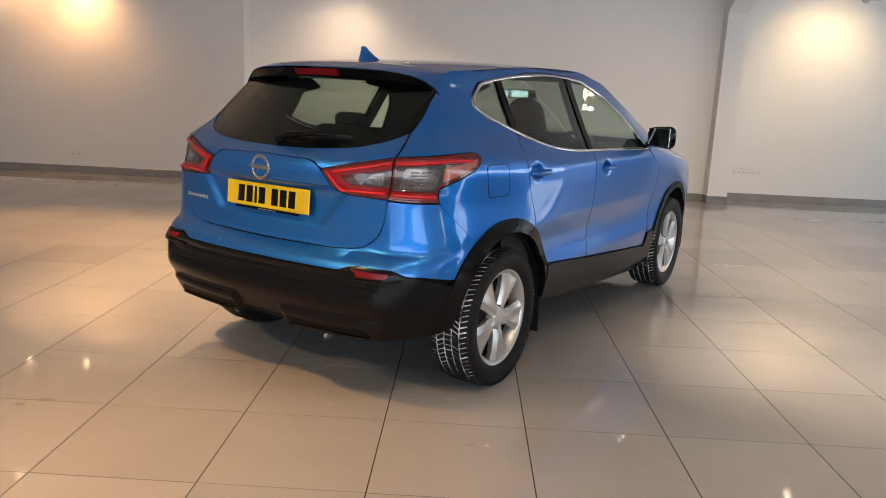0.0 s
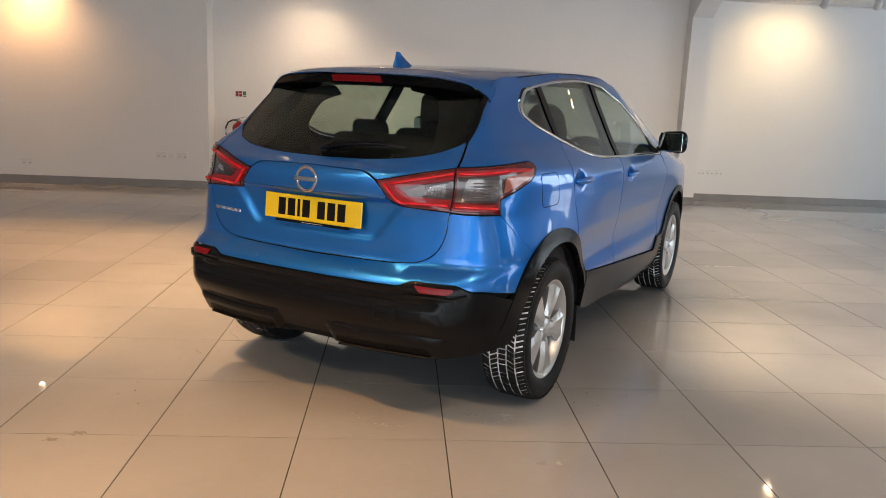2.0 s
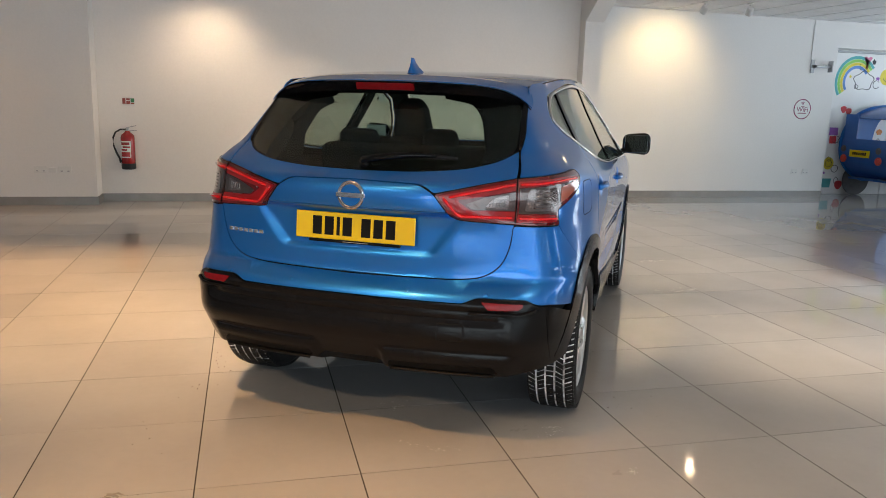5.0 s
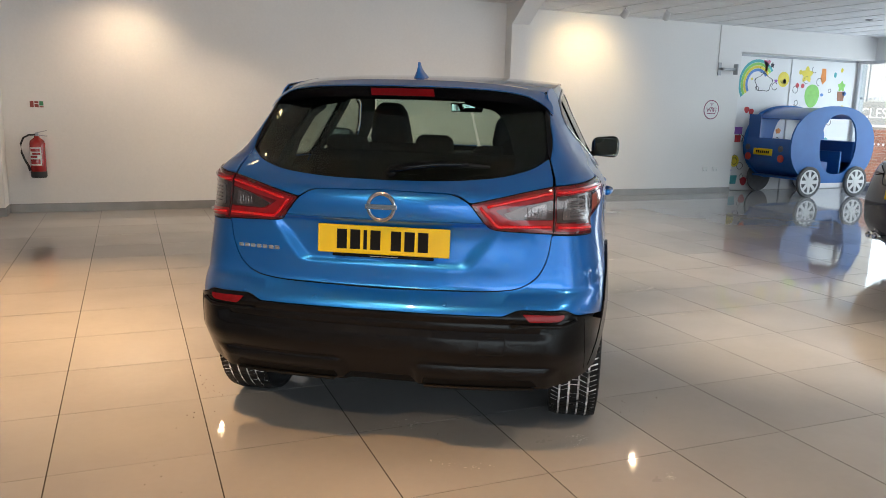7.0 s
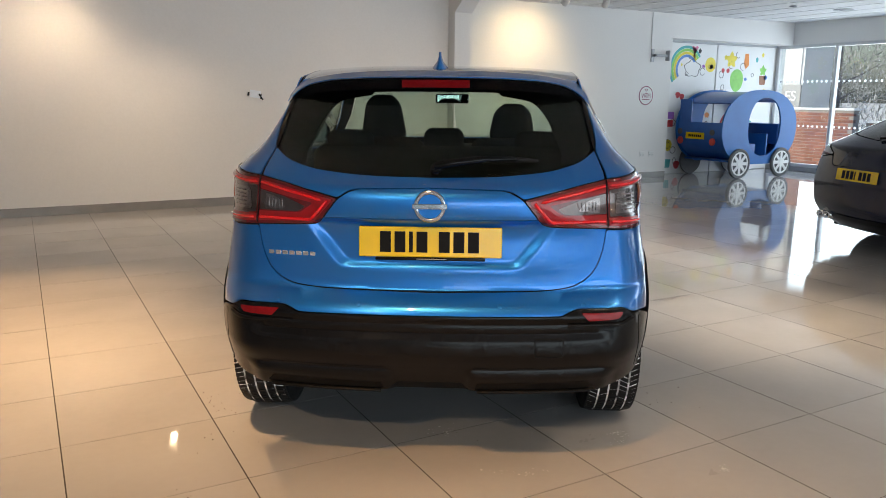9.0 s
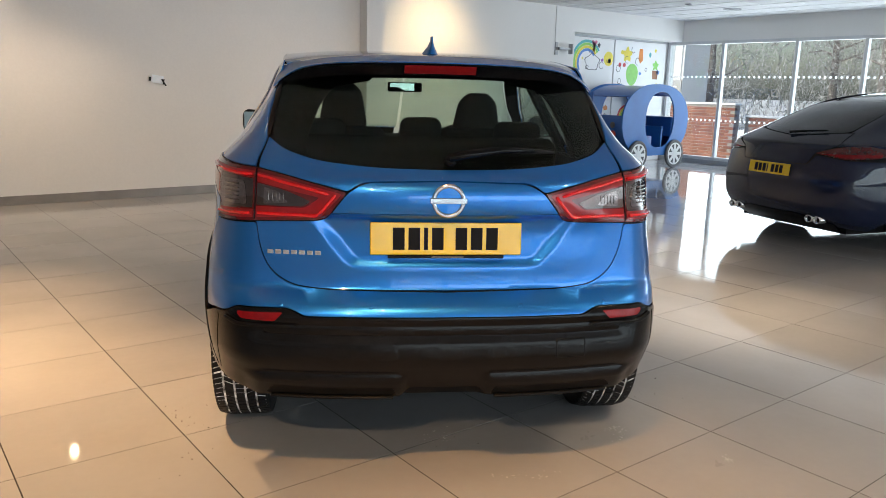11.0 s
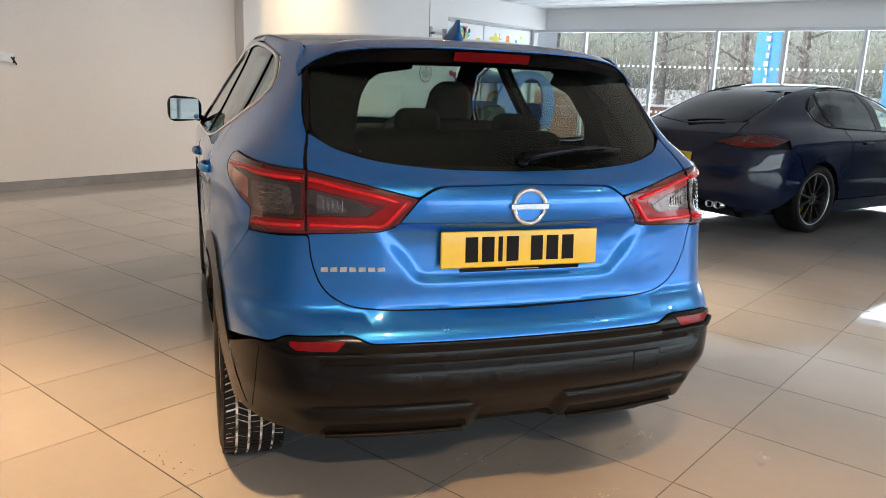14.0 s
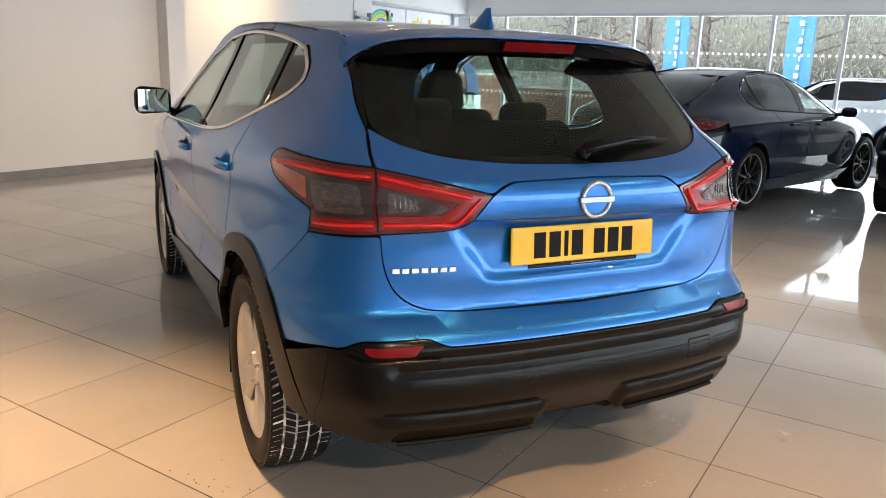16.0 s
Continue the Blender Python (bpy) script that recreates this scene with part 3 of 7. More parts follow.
blue = Skin(
    tail=curve((0.2, 0.19), (0.3, 0.12), (0.37, 0.070), (0.41, 0.046), (0.46, 0.012), (0.50, -0.012), (0.515, -0.016), (0.55, -0.015), (0.62, -0.012), (0.66, -0.006), (0.69, 0.018), (0.715, 0.06), (0.73, 0.083),
               (0.8, 0.09), (0.9, 0.086), (0.97, 0.074), (1.0, 0.05), (1.05, 0.044), (1.095, 0.055), (1.138, 0.125), (1.2, 0.19), (1.3, 0.295), (1.433, 0.43), (1.5, 0.5), (1.58, 0.58)),
    bow=curve((0.2, 0.05), (0.45, 0.06), (0.66, 0.062), (0.73, 0.05), (0.9, 0.053), (0.97, 0.062), (1.0, 0.1), (1.06, 0.122), (1.1, 0.115), (1.138, 0.07), (1.23, 0.1), (1.58, 0.1)),
    x3=curve((0.2, 0.62), (0.6, 0.64), (1.14, 0.64), (1.23, 0.615), (1.33, 0.6), (1.42, 0.58), (1.5, 0.55), (1.58, 0.53)),
    x6=curve((0.2, 0.78), (0.3, 0.84), (0.45, 0.868), (0.6, 0.880), (0.73, 0.872), (0.85, 0.860), (0.96, 0.852), (1.04, 0.850), (1.1, 0.84), (1.14, 0.822), (1.23, 0.735), (1.33, 0.665), (1.42, 0.612), (1.5, 0.58), (1.58, 0.55)),
    x7=curve((0.2, 0.79), (0.3, 0.85), (0.45, 0.878), (0.6, 0.890), (0.73, 0.886), (0.85, 0.883), (0.96, 0.884), (1.04, 0.882), (1.1, 0.868), (1.14, 0.842), (1.23, 0.778), (1.33, 0.718), (1.42, 0.670), (1.5, 0.628), (1.58, 0.58)),
    x8=curve((0.2, 0.79), (0.3, 0.845), (0.45, 0.873), (0.6, 0.888), (0.73, 0.888), (0.85, 0.892), (0.96, 0.898), (1.04, 0.896), (1.1, 0.872), (1.14, 0.848), (1.23, 0.795), (1.33, 0.742), (1.42, 0.694), (1.5, 0.656), (1.58, 0.612)),
    nose=curve((0.2, 4.24), (0.35, 4.36), (0.55, 4.39), (0.75, 4.38), (0.88, 4.31), (0.96, 4.17), (1.04, 3.72), (1.1, 3.48), (1.14, 3.35), (1.23, 3.15), (1.33, 2.94), (1.42, 2.74), (1.5, 2.54), (1.58, 2.32)),
    weight=curve((0.2, 0.8), (0.5, 0.8), (0.68, 0.85), (0.8, 1.0), (1.1, 1.0), (1.25, 1.4), (1.58, 1.5)), shape=blue_shape, nose_power=6.0)

CAR = pose(0.013, -0.008, 0, 0, 0, -31.25)
hatch = thing("car", "metallic blue five-door crossover with black lower trim, parked on tiles", "car", CAR)
WY = (0.80, 3.446)
WZ, OPEN, CLAD, AY = 0.345, 0.425, 0.495, -0.03

# tail corners shared by panels
lamp_out = [("x", 0.334, 1.066, 0.012), ("x", 0.412, 0.969, 0.02), ("x", 0.648, 0.960), ("y", 0.305, 0.948, 0.01), ("y", 0.308, 1.010, 0.012), ("y", 0.42, 1.045, 0.03),
            ("y", 0.53, 1.085, 0.03), ("y", 0.575, 1.128, 0.025), ("y", 0.545, 1.153, 0.02), ("y", 0.36, 1.146, 0.05), ("x", 0.639, 1.133, 0.02), ("x", 0.48, 1.100, 0.05)]
shut_low = [("x", 0.640, 0.95), ("x", 0.632, 0.87, 0.05), ("x", 0.60, 0.79, 0.05), ("x", 0.53, 0.742, 0.05), ("x", 0.42, 0.729, 0.05)]

# tailgate: lower skin, garnish between the lamps, shoulders under the glass
tailgate = panel("tailgate", blue, [("s", 0.0, 0.727), *[(a, v - 0.0015, z + 0.002, *r) for a, v, z, *r in shut_low[::-1]], ("x", 0.644, 0.957), ("x", 0.414, 0.9655, 0.02), ("x", 0.388, 0.995, 0.02), ("s", 0.0, 0.995)],
                 BLUE, hatch, step=0.014, both=True, label="blue tailgate skin with a hollow for the plate")
panel("tailgate_garnish", blue, [("s", 0.0, 0.998), ("x", 0.384, 0.998, 0.004), ("x", 0.3305, 1.066, 0.02), ("x", 0.275, 1.098, 0.05), ("s", 0.0, 1.104)], BLUE, tailgate, proud=0.002, both=True, label="blue handle garnish between the rear lamps")
panel("tailgate_shoulder", blue, [("s", 0.0, 1.109), ("x", 0.285, 1.103, 0.05), ("x", 0.335, 1.070, 0.01), ("x", 0.48, 1.1035, 0.05), ("x", 0.634, 1.136, 0.004), ("x", 0.612, 1.229, 0.004), ("x", 0.555, 1.192, 0.05), ("x", 0.44, 1.160, 0.08), ("x", 0.25, 1.142, 0.1), ("s", 0.0, 1.138)],
      BLUE, tailgate, both=True)
panel("rear_window", blue, [("s", 0.0, 1.141), ("x", 0.25, 1.145, 0.1), ("x", 0.44, 1.163, 0.08), ("x", 0.555, 1.195, 0.05), ("x", 0.607, 1.235, 0.03), ("x", 0.594, 1.32, 0.1), ("x", 0.582, 1.41, 0.05), ("x", 0.53, 1.475, 0.05), ("s", 0.0, 1.49)],
      TINTDARK, tailgate, proud=-0.002, thick=0.004, both=True, label="dark privacy glass rear window")
for side in (1, -1):
    panel("window_frit", blue, [("x", 0.47, 1.18, 0.02), ("x", 0.555, 1.198, 0.05), ("x", 0.604, 1.237, 0.03), ("x", 0.592, 1.32, 0.1), ("x", 0.579, 1.41, 0.05), ("x", 0.52, 1.47, 0.05), ("x", 0.24, 1.485, 0.02), ("x", 0.25, 1.440, 0.02), ("x", 0.385, 1.418, 0.06), ("x", 0.435, 1.36, 0.05), ("x", 0.462, 1.29, 0.05), ("x", 0.49, 1.215, 0.04)],
          GLOSSBLACK, tailgate, proud=-0.008, thick=0.003, side=side)

# bumper: painted upper, black lower
panel("upper_bumper", blue, [("s", 0.0, 0.721), *[(a, v + 0.0015, z - 0.002, *r) for a, v, z, *r in shut_low[::-1]], ("x", 0.650, 0.953), ("y", 0.306, 0.942, 0.006), *arc(WY[0] + AY, WZ, CLAD + 0.004, 33, 57.5, 8)[::-1], ("x", 0.79, 0.646, 0.02), ("x", 0.755, 0.650, 0.02), ("x", 0.71, 0.678, 0.02), ("x", 0.53, 0.681, 0.02), ("x", 0.475, 0.657, 0.01), ("s", 0.0, 0.657)],
      BLUE, hatch, both=True, label="blue upper bumper")
bumper = panel("lower_bumper", blue, [("s", 0.0, 0.653), ("x", 0.477, 0.653, 0.01), ("x", 0.532, 0.676, 0.02), ("x", 0.708, 0.673, 0.02), ("x", 0.752, 0.645, 0.02), ("x", 0.79, 0.641, 0.02), *arc(WY[0] + AY, WZ, CLAD - 0.045, 14, 31, 8)[::-1],
               ("y", 0.372, 0.43, 0.004), ("y", 0.374, 0.385, 0.01), ("x", 0.80, 0.375, 0.05), ("x", 0.66, 0.354, 0.03), ("x", 0.155, 0.356, 0.004), ("x", 0.118, 0.386, 0.004), ("s", 0.0, 0.386)], PLASTIC, hatch, proud=0.006, thick=0.02, step=0.016, both=True, label="black textured plastic lower bumper")
panel("bumper_valance", blue, [("s", 0.0, 0.368), ("x", 0.6, 0.35, 0.02), ("x", 0.6, 0.31), ("s", 0.0, 0.31)], DARK, bumper, proud=-0.03, both=True)
band("bumper_rib", blue, [("x", -0.62, 0.612), ("x", 0.62, 0.612)], 0.05, 0.009, PLASTIC, bumper, proud=0.002)
for side in (1, -1):
    panel("corner_blade", blue, [("x", 0.775, 0.63, 0.01), ("x", 0.80, 0.622, 0.01), ("x", 0.822, 0.42, 0.01), ("x", 0.79, 0.395, 0.01)], PLASTIC, bumper, proud=0.0072, thick=0.008, step=0.014, side=side)
    panel("reflector", blue, [("x", 0.548, 0.664, 0.004), ("x", 0.700, 0.661, 0.004), ("x", 0.700, 0.650, 0.005), ("x", 0.685, 0.639, 0.005), ("x", 0.574, 0.639, 0.004)], REDLENS, bumper, proud=0.009, thick=0.012, step=0.012, side=side, label="red bumper reflector")
    band("reflector_lip", blue, [("x", 0.50, 0.622), ("x", 0.70, 0.620), ("x", 0.745, 0.632)], 0.016, 0.009, PLASTIC, bumper, side=side, proud=0.008)
    # flared slot under the bumper: a flat near-black sheet paints its recess's shade
    band("slot_lip", blue, [("x", 0.175, 0.3595), ("x", 0.60, 0.3605)], 0.008, 0.010, SLOT, bumper, side=side, proud=0.010, label="thin black lip under the slot")
    panel("slot", blue, [("x", 0.168, 0.366, 0.003), ("x", 0.178, 0.394, 0.003), ("x", 0.59, 0.398, 0.004), ("x", 0.615, 0.367, 0.003)], SLOT, bumper, proud=0.0075, step=0.012, thick=0.01, side=side)
band("tow_cover_gap", blue, [("x", 0.383, 0.570, 0.006), ("x", 0.486, 0.570, 0.006), ("x", 0.486, 0.510, 0.006), ("x", 0.383, 0.510, 0.006)], 0.004, 0.0012, SLOT, bumper, closed=True, proud=0.0068)
panel("tow_cover", blue, [("x", 0.385, 0.568, 0.006), ("x", 0.484, 0.568, 0.006), ("x", 0.484, 0.512, 0.006), ("x", 0.385, 0.512, 0.006)], PLASTIC, bumper, proud=0.0075, thick=0.006, label="square towing eye cover")
for x in (0.255, -0.255, 0.56, -0.56):
    s0 = blue.find("x", abs(x), 0.685)
    p, n = blue.at(s0, 0.688), blue.normal(s0, 0.688)
    bm = bmesh.new()
    add_lathe(bm, [(0, 0.002), (0.0085, 0.002), (0.0095, 0.0015), (0.0098, -0.003)], steps=16)
    ob = part("parking_sensor", fix(bm), BLUE, hatch, smooth=True)
    d = Vector((math.copysign(n[0], x) if abs(x) > 0 else 0, n[1], n[2]))
    ob.matrix_basis = Matrix.Translation((math.copysign(p[0], x), p[1], p[2])) @ d.to_track_quat("Z", "Y").to_matrix().to_4x4()

for side in (1, -1):
    # rear lamp
    lamp_body = panel("tail_lamp", blue, lamp_out, REDDARK, hatch, proud=0.003, thick=0.03, step=0.02, side=side, label="red wraparound tail lamp with a clear smoked middle")
    panel("light_guide", blue, [("x", 0.352, 1.060, 0.01), ("x", 0.425, 0.980, 0.015), ("x", 0.640, 0.972, 0.004), ("x", 0.640, 1.006, 0.004), ("x", 0.475, 1.010, 0.012), ("x", 0.425, 1.046, 0.01), ("x", 0.51, 1.062, 0.01), ("x", 0.636, 1.088, 0.004), ("x", 0.636, 1.118, 0.004), ("x", 0.49, 1.090, 0.02)],
          REDBRIGHT, lamp_body, proud=0.0055, thick=0.003, step=0.015, side=side, label="bright red boomerang light guide")
    panel("inner_lens", blue, [("x", 0.455, 1.032, 0.008), ("x", 0.482, 1.014, 0.01), ("x", 0.640, 1.010, 0.004), ("x", 0.636, 1.084, 0.004), ("x", 0.53, 1.062, 0.02)], SMOKE, lamp_body, proud=0.005, thick=0.003, step=0.015, side=side, label="smoked inner lens")
    panel("reversing_reflector", blue, [("x", 0.53, 1.024, 0.006), ("x", 0.615, 1.014, 0.006), ("x", 0.612, 1.072, 0.006), ("x", 0.56, 1.058, 0.01)], CLEARLENS, lamp_body, proud=0.0062, thick=0.003, step=0.012, side=side, label="clear reversing lamp")
    panel("outer_lens", blue, [("x", 0.654, 1.000, 0.004), ("y", 0.285, 0.995, 0.006), ("y", 0.30, 1.02, 0.01), ("y", 0.41, 1.060, 0.02), ("y", 0.51, 1.098, 0.01), ("y", 0.40, 1.108, 0.02), ("x", 0.650, 1.096, 0.004)], SMOKE, lamp_body, proud=0.005, thick=0.003, step=0.015, side=side, label="smoked outer lens")
    panel("indicator_reflector", blue, [("x", 0.672, 1.008, 0.012), ("x", 0.772, 1.006, 0.012), ("x", 0.778, 1.090, 0.02), ("x", 0.680, 1.090, 0.02)], CLEARLENS, lamp_body, proud=0.0062, thick=0.003, step=0.012, side=side, label="ribbed clear indicator lamp")
    panel("side_lens", blue, [("y", 0.325, 1.032, 0.01), ("y", 0.42, 1.062, 0.02), ("y", 0.525, 1.100, 0.02), ("y", 0.545, 1.128, 0.01), ("y", 0.47, 1.112, 0.02), ("y", 0.34, 1.095, 0.01)], PEACH, lamp_body, proud=0.0066, thick=0.003, step=0.015, side=side, label="red side lens paled by glare put into its colour")
    for k in range(5):
        x = 0.545 + 0.013 * k
        band("lens_rib", blue, [("x", x, 1.022), ("x", x, 1.058)], 0.003, 0.0015, CLEARLENS, lamp_body, side=side, proud=0.0066)
    for k in range(5):
        z = 1.02 + k * 0.014
        band("lens_rib", blue, [("x", 0.70, z), ("x", 0.758, z)], 0.005, 0.002, CLEARLENS, lamp_body, side=side, proud=0.0066)
    panel("light_guide", blue, [("x", 0.652, 0.970, 0.004), ("y", 0.285, 0.962, 0.006), ("y", 0.285, 0.987, 0.006), ("x", 0.652, 0.995, 0.004)], REDBRIGHT, lamp_body, proud=0.0055, thick=0.003, step=0.015, side=side)
    panel("light_guide", blue, [("x", 0.648, 1.099, 0.004), ("y", 0.40, 1.113, 0.02), ("y", 0.51, 1.110, 0.006), ("y", 0.515, 1.128, 0.006), ("y", 0.36, 1.134, 0.03), ("x", 0.645, 1.122, 0.004)], REDBRIGHT, lamp_body, proud=0.0055, thick=0.003, step=0.015, side=side)
    for pts in ([("x", 0.372, 1.055), ("x", 0.43, 0.989, 0.02), ("x", 0.636, 0.983)], [("x", 0.395, 1.057), ("x", 0.49, 1.079, 0.02), ("x", 0.634, 1.108)],
                [("x", 0.656, 0.981), ("y", 0.282, 0.974)], [("x", 0.652, 1.110), ("y", 0.36, 1.122, 0.02), ("y", 0.50, 1.119)]):
        band("light_ridge", blue, pts, 0.011, 0.007, REDGLOW, lamp_body, side=side, proud=0.0070, label="bright red light ridge")
    band("lamp_seam", blue, [("x", 0.646, 0.962), ("x", 0.6385, 1.132)], 0.004, 0.0025, GLOSSBLACK, lamp_body, side=side, proud=0.005)
    band("lamp_edge", blue, lamp_out, 0.0035, 0.002, GLOSSBLACK, lamp_body, side=side, closed=True, proud=0.002)

    # quarter panel, with the rear pillar up to the roof
    panel("quarter_panel", blue, [("x", 0.645, 1.139, 0.003), ("y", 0.36, 1.151, 0.05), ("y", 0.55, 1.158, 0.02), ("y", 0.582, 1.128, 0.025), ("y", 0.535, 1.080, 0.03), ("y", 0.42, 1.040, 0.03), ("y", 0.314, 1.005, 0.01), ("y", 0.312, 0.940, 0.004),
          *arc(WY[0] + AY, WZ, CLAD - 0.006, 58, 124, 14), ("y", 1.03, 0.83, 0.05), ("y", 0.955, 1.0, 0.08), ("y", 0.945, 1.12, 0.05), ("y", 0.985, 1.226, 0.01), ("y", 0.80, 1.292, 0.02), ("y", 0.725, 1.345, 0.03), ("y", 0.75, 1.40, 0.03), ("y", 0.83, 1.463, 0.02), ("y", 1.0, 1.488, 0.05), ("y", 1.3, 1.525, 0.01),
          ("y", 1.3, 1.545, 0.01), ("y", 0.95, 1.528, 0.05), ("y", 0.66, 1.505, 0.01), ("y", 0.555, 1.425, 0.02), ("y", 0.47, 1.36, 0.03), ("x", 0.619, 1.232, 0.005)], BLUE, hatch, side=side, label="blue rear wing and pillar")
    # doors, front wing, pillars
    sill_z = lambda y: 0.546 - (y - 1.256) * 0.085
    panel("rear_door", blue, [("y", 0.99, 1.222, 0.005), ("y", 0.951, 1.12, 0.05), ("y", 0.961, 1.0, 0.08), ("y", 1.035, 0.835, 0.05), *arc(WY[0] + AY, WZ, CLAD - 0.006, 125.5, 152, 6), ("y", 1.25, 0.55, 0.02), ("y", 1.776, sill_z(1.776), 0.01), ("y", 1.776, 1.0, 0.02), ("y", 1.765, 1.112, 0.004), ("y", 1.5, 1.119, 0.1), ("y", 1.24, 1.148, 0.1)],
          BLUE, hatch, step=0.018, side=side, label="blue rear door")
    panel("front_door", blue, [("y", 1.783, sill_z(1.783), 0.01), ("y", 1.783, 1.0, 0.02), ("y", 1.772, 1.112, 0.004), ("y", 2.75, 1.084, 0.02), ("y", 2.83, 1.02, 0.05), ("y", 2.86, 0.75, 0.05), ("y", 2.84, sill_z(2.84), 0.02)], BLUE, hatch, step=0.018, side=side, label="blue front door")
    panel("front_wing", blue, [("y", 2.866, 0.75, 0.05), ("y", 2.836, 1.02, 0.05), ("y", 2.77, 1.092, 0.02), ("y", 2.95, 1.10, 0.02), ("y", 3.3, 1.06, 0.05), ("y", 3.9, 1.0, 0.05), ("y", 4.1, 0.9, 0.02), ("y", 4.0, 0.7, 0.02), *arc(WY[1], WZ, CLAD - 0.026, 20, 165, 24)[::-1], ("y", 2.86, 0.5, 0.03)], BLUE, hatch, side=side, label="blue front wing")
    panel("windscreen_pillar", blue, [("y", 2.79, 1.095, 0.01), ("y", 2.56, 1.29, 0.05), ("y", 2.31, 1.43, 0.05), ("y", 2.05, 1.50, 0.1), ("y", 1.8, 1.53, 0.1), ("y", 1.55, 1.537, 0.1), ("y", 1.305, 1.527), ("y", 1.305, 1.553), ("y", 1.8, 1.565, 0.1), ("y", 2.1, 1.552, 0.1), ("y", 2.45, 1.488, 0.05), ("y", 2.79, 1.30, 0.05), ("y", 3.02, 1.10, 0.01)], BLUE, hatch, side=side)
    # black sill, arches
    panel("sill_cladding", blue, [("y", 1.225, 0.56, 0.01), ("y", 1.25, 0.543, 0.02), ("y", 2.84, sill_z(2.84) - 0.006, 0.02), ("y", 2.868, 0.50, 0.01), ("y", 2.97, 0.51, 0.01), ("y", 3.0, 0.38, 0.02), ("y", 3.02, 0.245, 0.02), ("y", 2.8, 0.235, 0.02), ("y", 1.3, 0.335, 0.02), ("y", 1.2, 0.37, 0.02)], PLASTIC, hatch, proud=0.012, thick=0.03, side=side, label="black plastic sill cladding")
    panel("arch_cladding", blue, [*arc(WY[0] + AY, WZ, CLAD, 7, 168, 30), *arc(WY[0], WZ, OPEN, 6, 176, 34)[::-1]], PLASTIC, hatch, proud=0.0085, thick=0.025, side=side, step=0.025, label="black plastic wheel arch trim")
    panel("arch_cladding", blue, [*arc(WY[1], WZ, CLAD - 0.02, 6, 168, 30), *arc(WY[1], WZ, OPEN, 3, 176, 34)[::-1]], PLASTIC, hatch, proud=0.011, thick=0.025, side=side, step=0.025, label="black plastic wheel arch trim")
    # side glass with bright surround
    dlo = [("y", 0.745, 1.345, 0.03), ("y", 0.81, 1.300, 0.03), ("y", 1.0, 1.228, 0.08), ("y", 1.24, 1.157, 0.1), ("y", 1.5, 1.128, 0.1), ("y", 1.76, 1.117, 0.1), ("y", 2.74, 1.094, 0.01), ("y", 2.53, 1.285, 0.06), ("y", 2.29, 1.42, 0.08), ("y", 2.05, 1.488, 0.1), ("y", 1.8, 1.518, 0.1), ("y", 1.55, 1.524, 0.1), ("y", 1.2, 1.505, 0.1), ("y", 0.95, 1.474, 0.06), ("y", 0.85, 1.452, 0.03), ("y", 0.765, 1.39, 0.03)]
    band("window_surround", blue, dlo, 0.017, 0.005, CHROME, hatch, side=side, closed=True, proud=0.001, label="bright chrome window surround")
    panel("quarter_window", blue, [("y", 0.765, 1.347, 0.02), ("y", 0.82, 1.307, 0.02), ("y", 0.965, 1.248, 0.01), ("y", 0.99, 1.470, 0.01), ("y", 0.86, 1.444, 0.02), ("y", 0.785, 1.39, 0.03)], TINT, hatch, proud=-0.004, thick=0.004, side=side, label="dark quarter window")
    panel("rear_door_window", blue, [("y", 1.02, 1.228, 0.01), ("y", 1.24, 1.165, 0.1), ("y", 1.5, 1.135, 0.1), ("y", 1.735, 1.126, 0.01), ("y", 1.79, 1.508, 0.01), ("y", 1.55, 1.514, 0.1), ("y", 1.2, 1.496, 0.1), ("y", 1.045, 1.478, 0.01)], TINT, hatch, proud=-0.004, thick=0.004, side=side, label="tinted rear door window")
    panel("front_door_window", blue, [("y", 1.80, 1.124, 0.01), ("y", 2.70, 1.102, 0.01), ("y", 2.51, 1.28, 0.06), ("y", 2.28, 1.41, 0.08), ("y", 2.05, 1.478, 0.1), ("y", 1.86, 1.503, 0.01)], SCREEN, hatch, proud=-0.004, thick=0.004, side=side, label="clear front door window")
    panel("door_pillar", blue, [("y", 1.738, 1.118), ("y", 1.797, 1.117), ("y", 1.857, 1.508), ("y", 1.792, 1.515)], GLOSSBLACK, hatch, proud=0.001, thick=0.02, side=side, label="gloss black door pillar")
    panel("window_divider", blue, [("y", 0.967, 1.240), ("y", 1.018, 1.224), ("y", 1.043, 1.485), ("y", 0.992, 1.476)], GLOSSBLACK, hatch, proud=0.001, thick=0.02, side=side)
    # fuel flap on the right wing
    if side == 1:
        flap = [("y", 0.60, 1.096, 0.03), ("y", 0.775, 1.098, 0.03), ("y", 0.785, 0.95, 0.03), ("y", 0.615, 0.948, 0.03)]
        band("fuel_flap_gap", blue, flap, 0.0035, 0.0008, DARK, hatch, closed=True, proud=0.0)
        panel("fuel_flap", blue, [(a, v + (0.004 if v < 0.7 else -0.004), z + (0.004 if z < 1 else -0.004), r) for a, v, z, r in flap], BLUE, hatch, proud=0.001, thick=0.003, label="blue fuel filler flap")
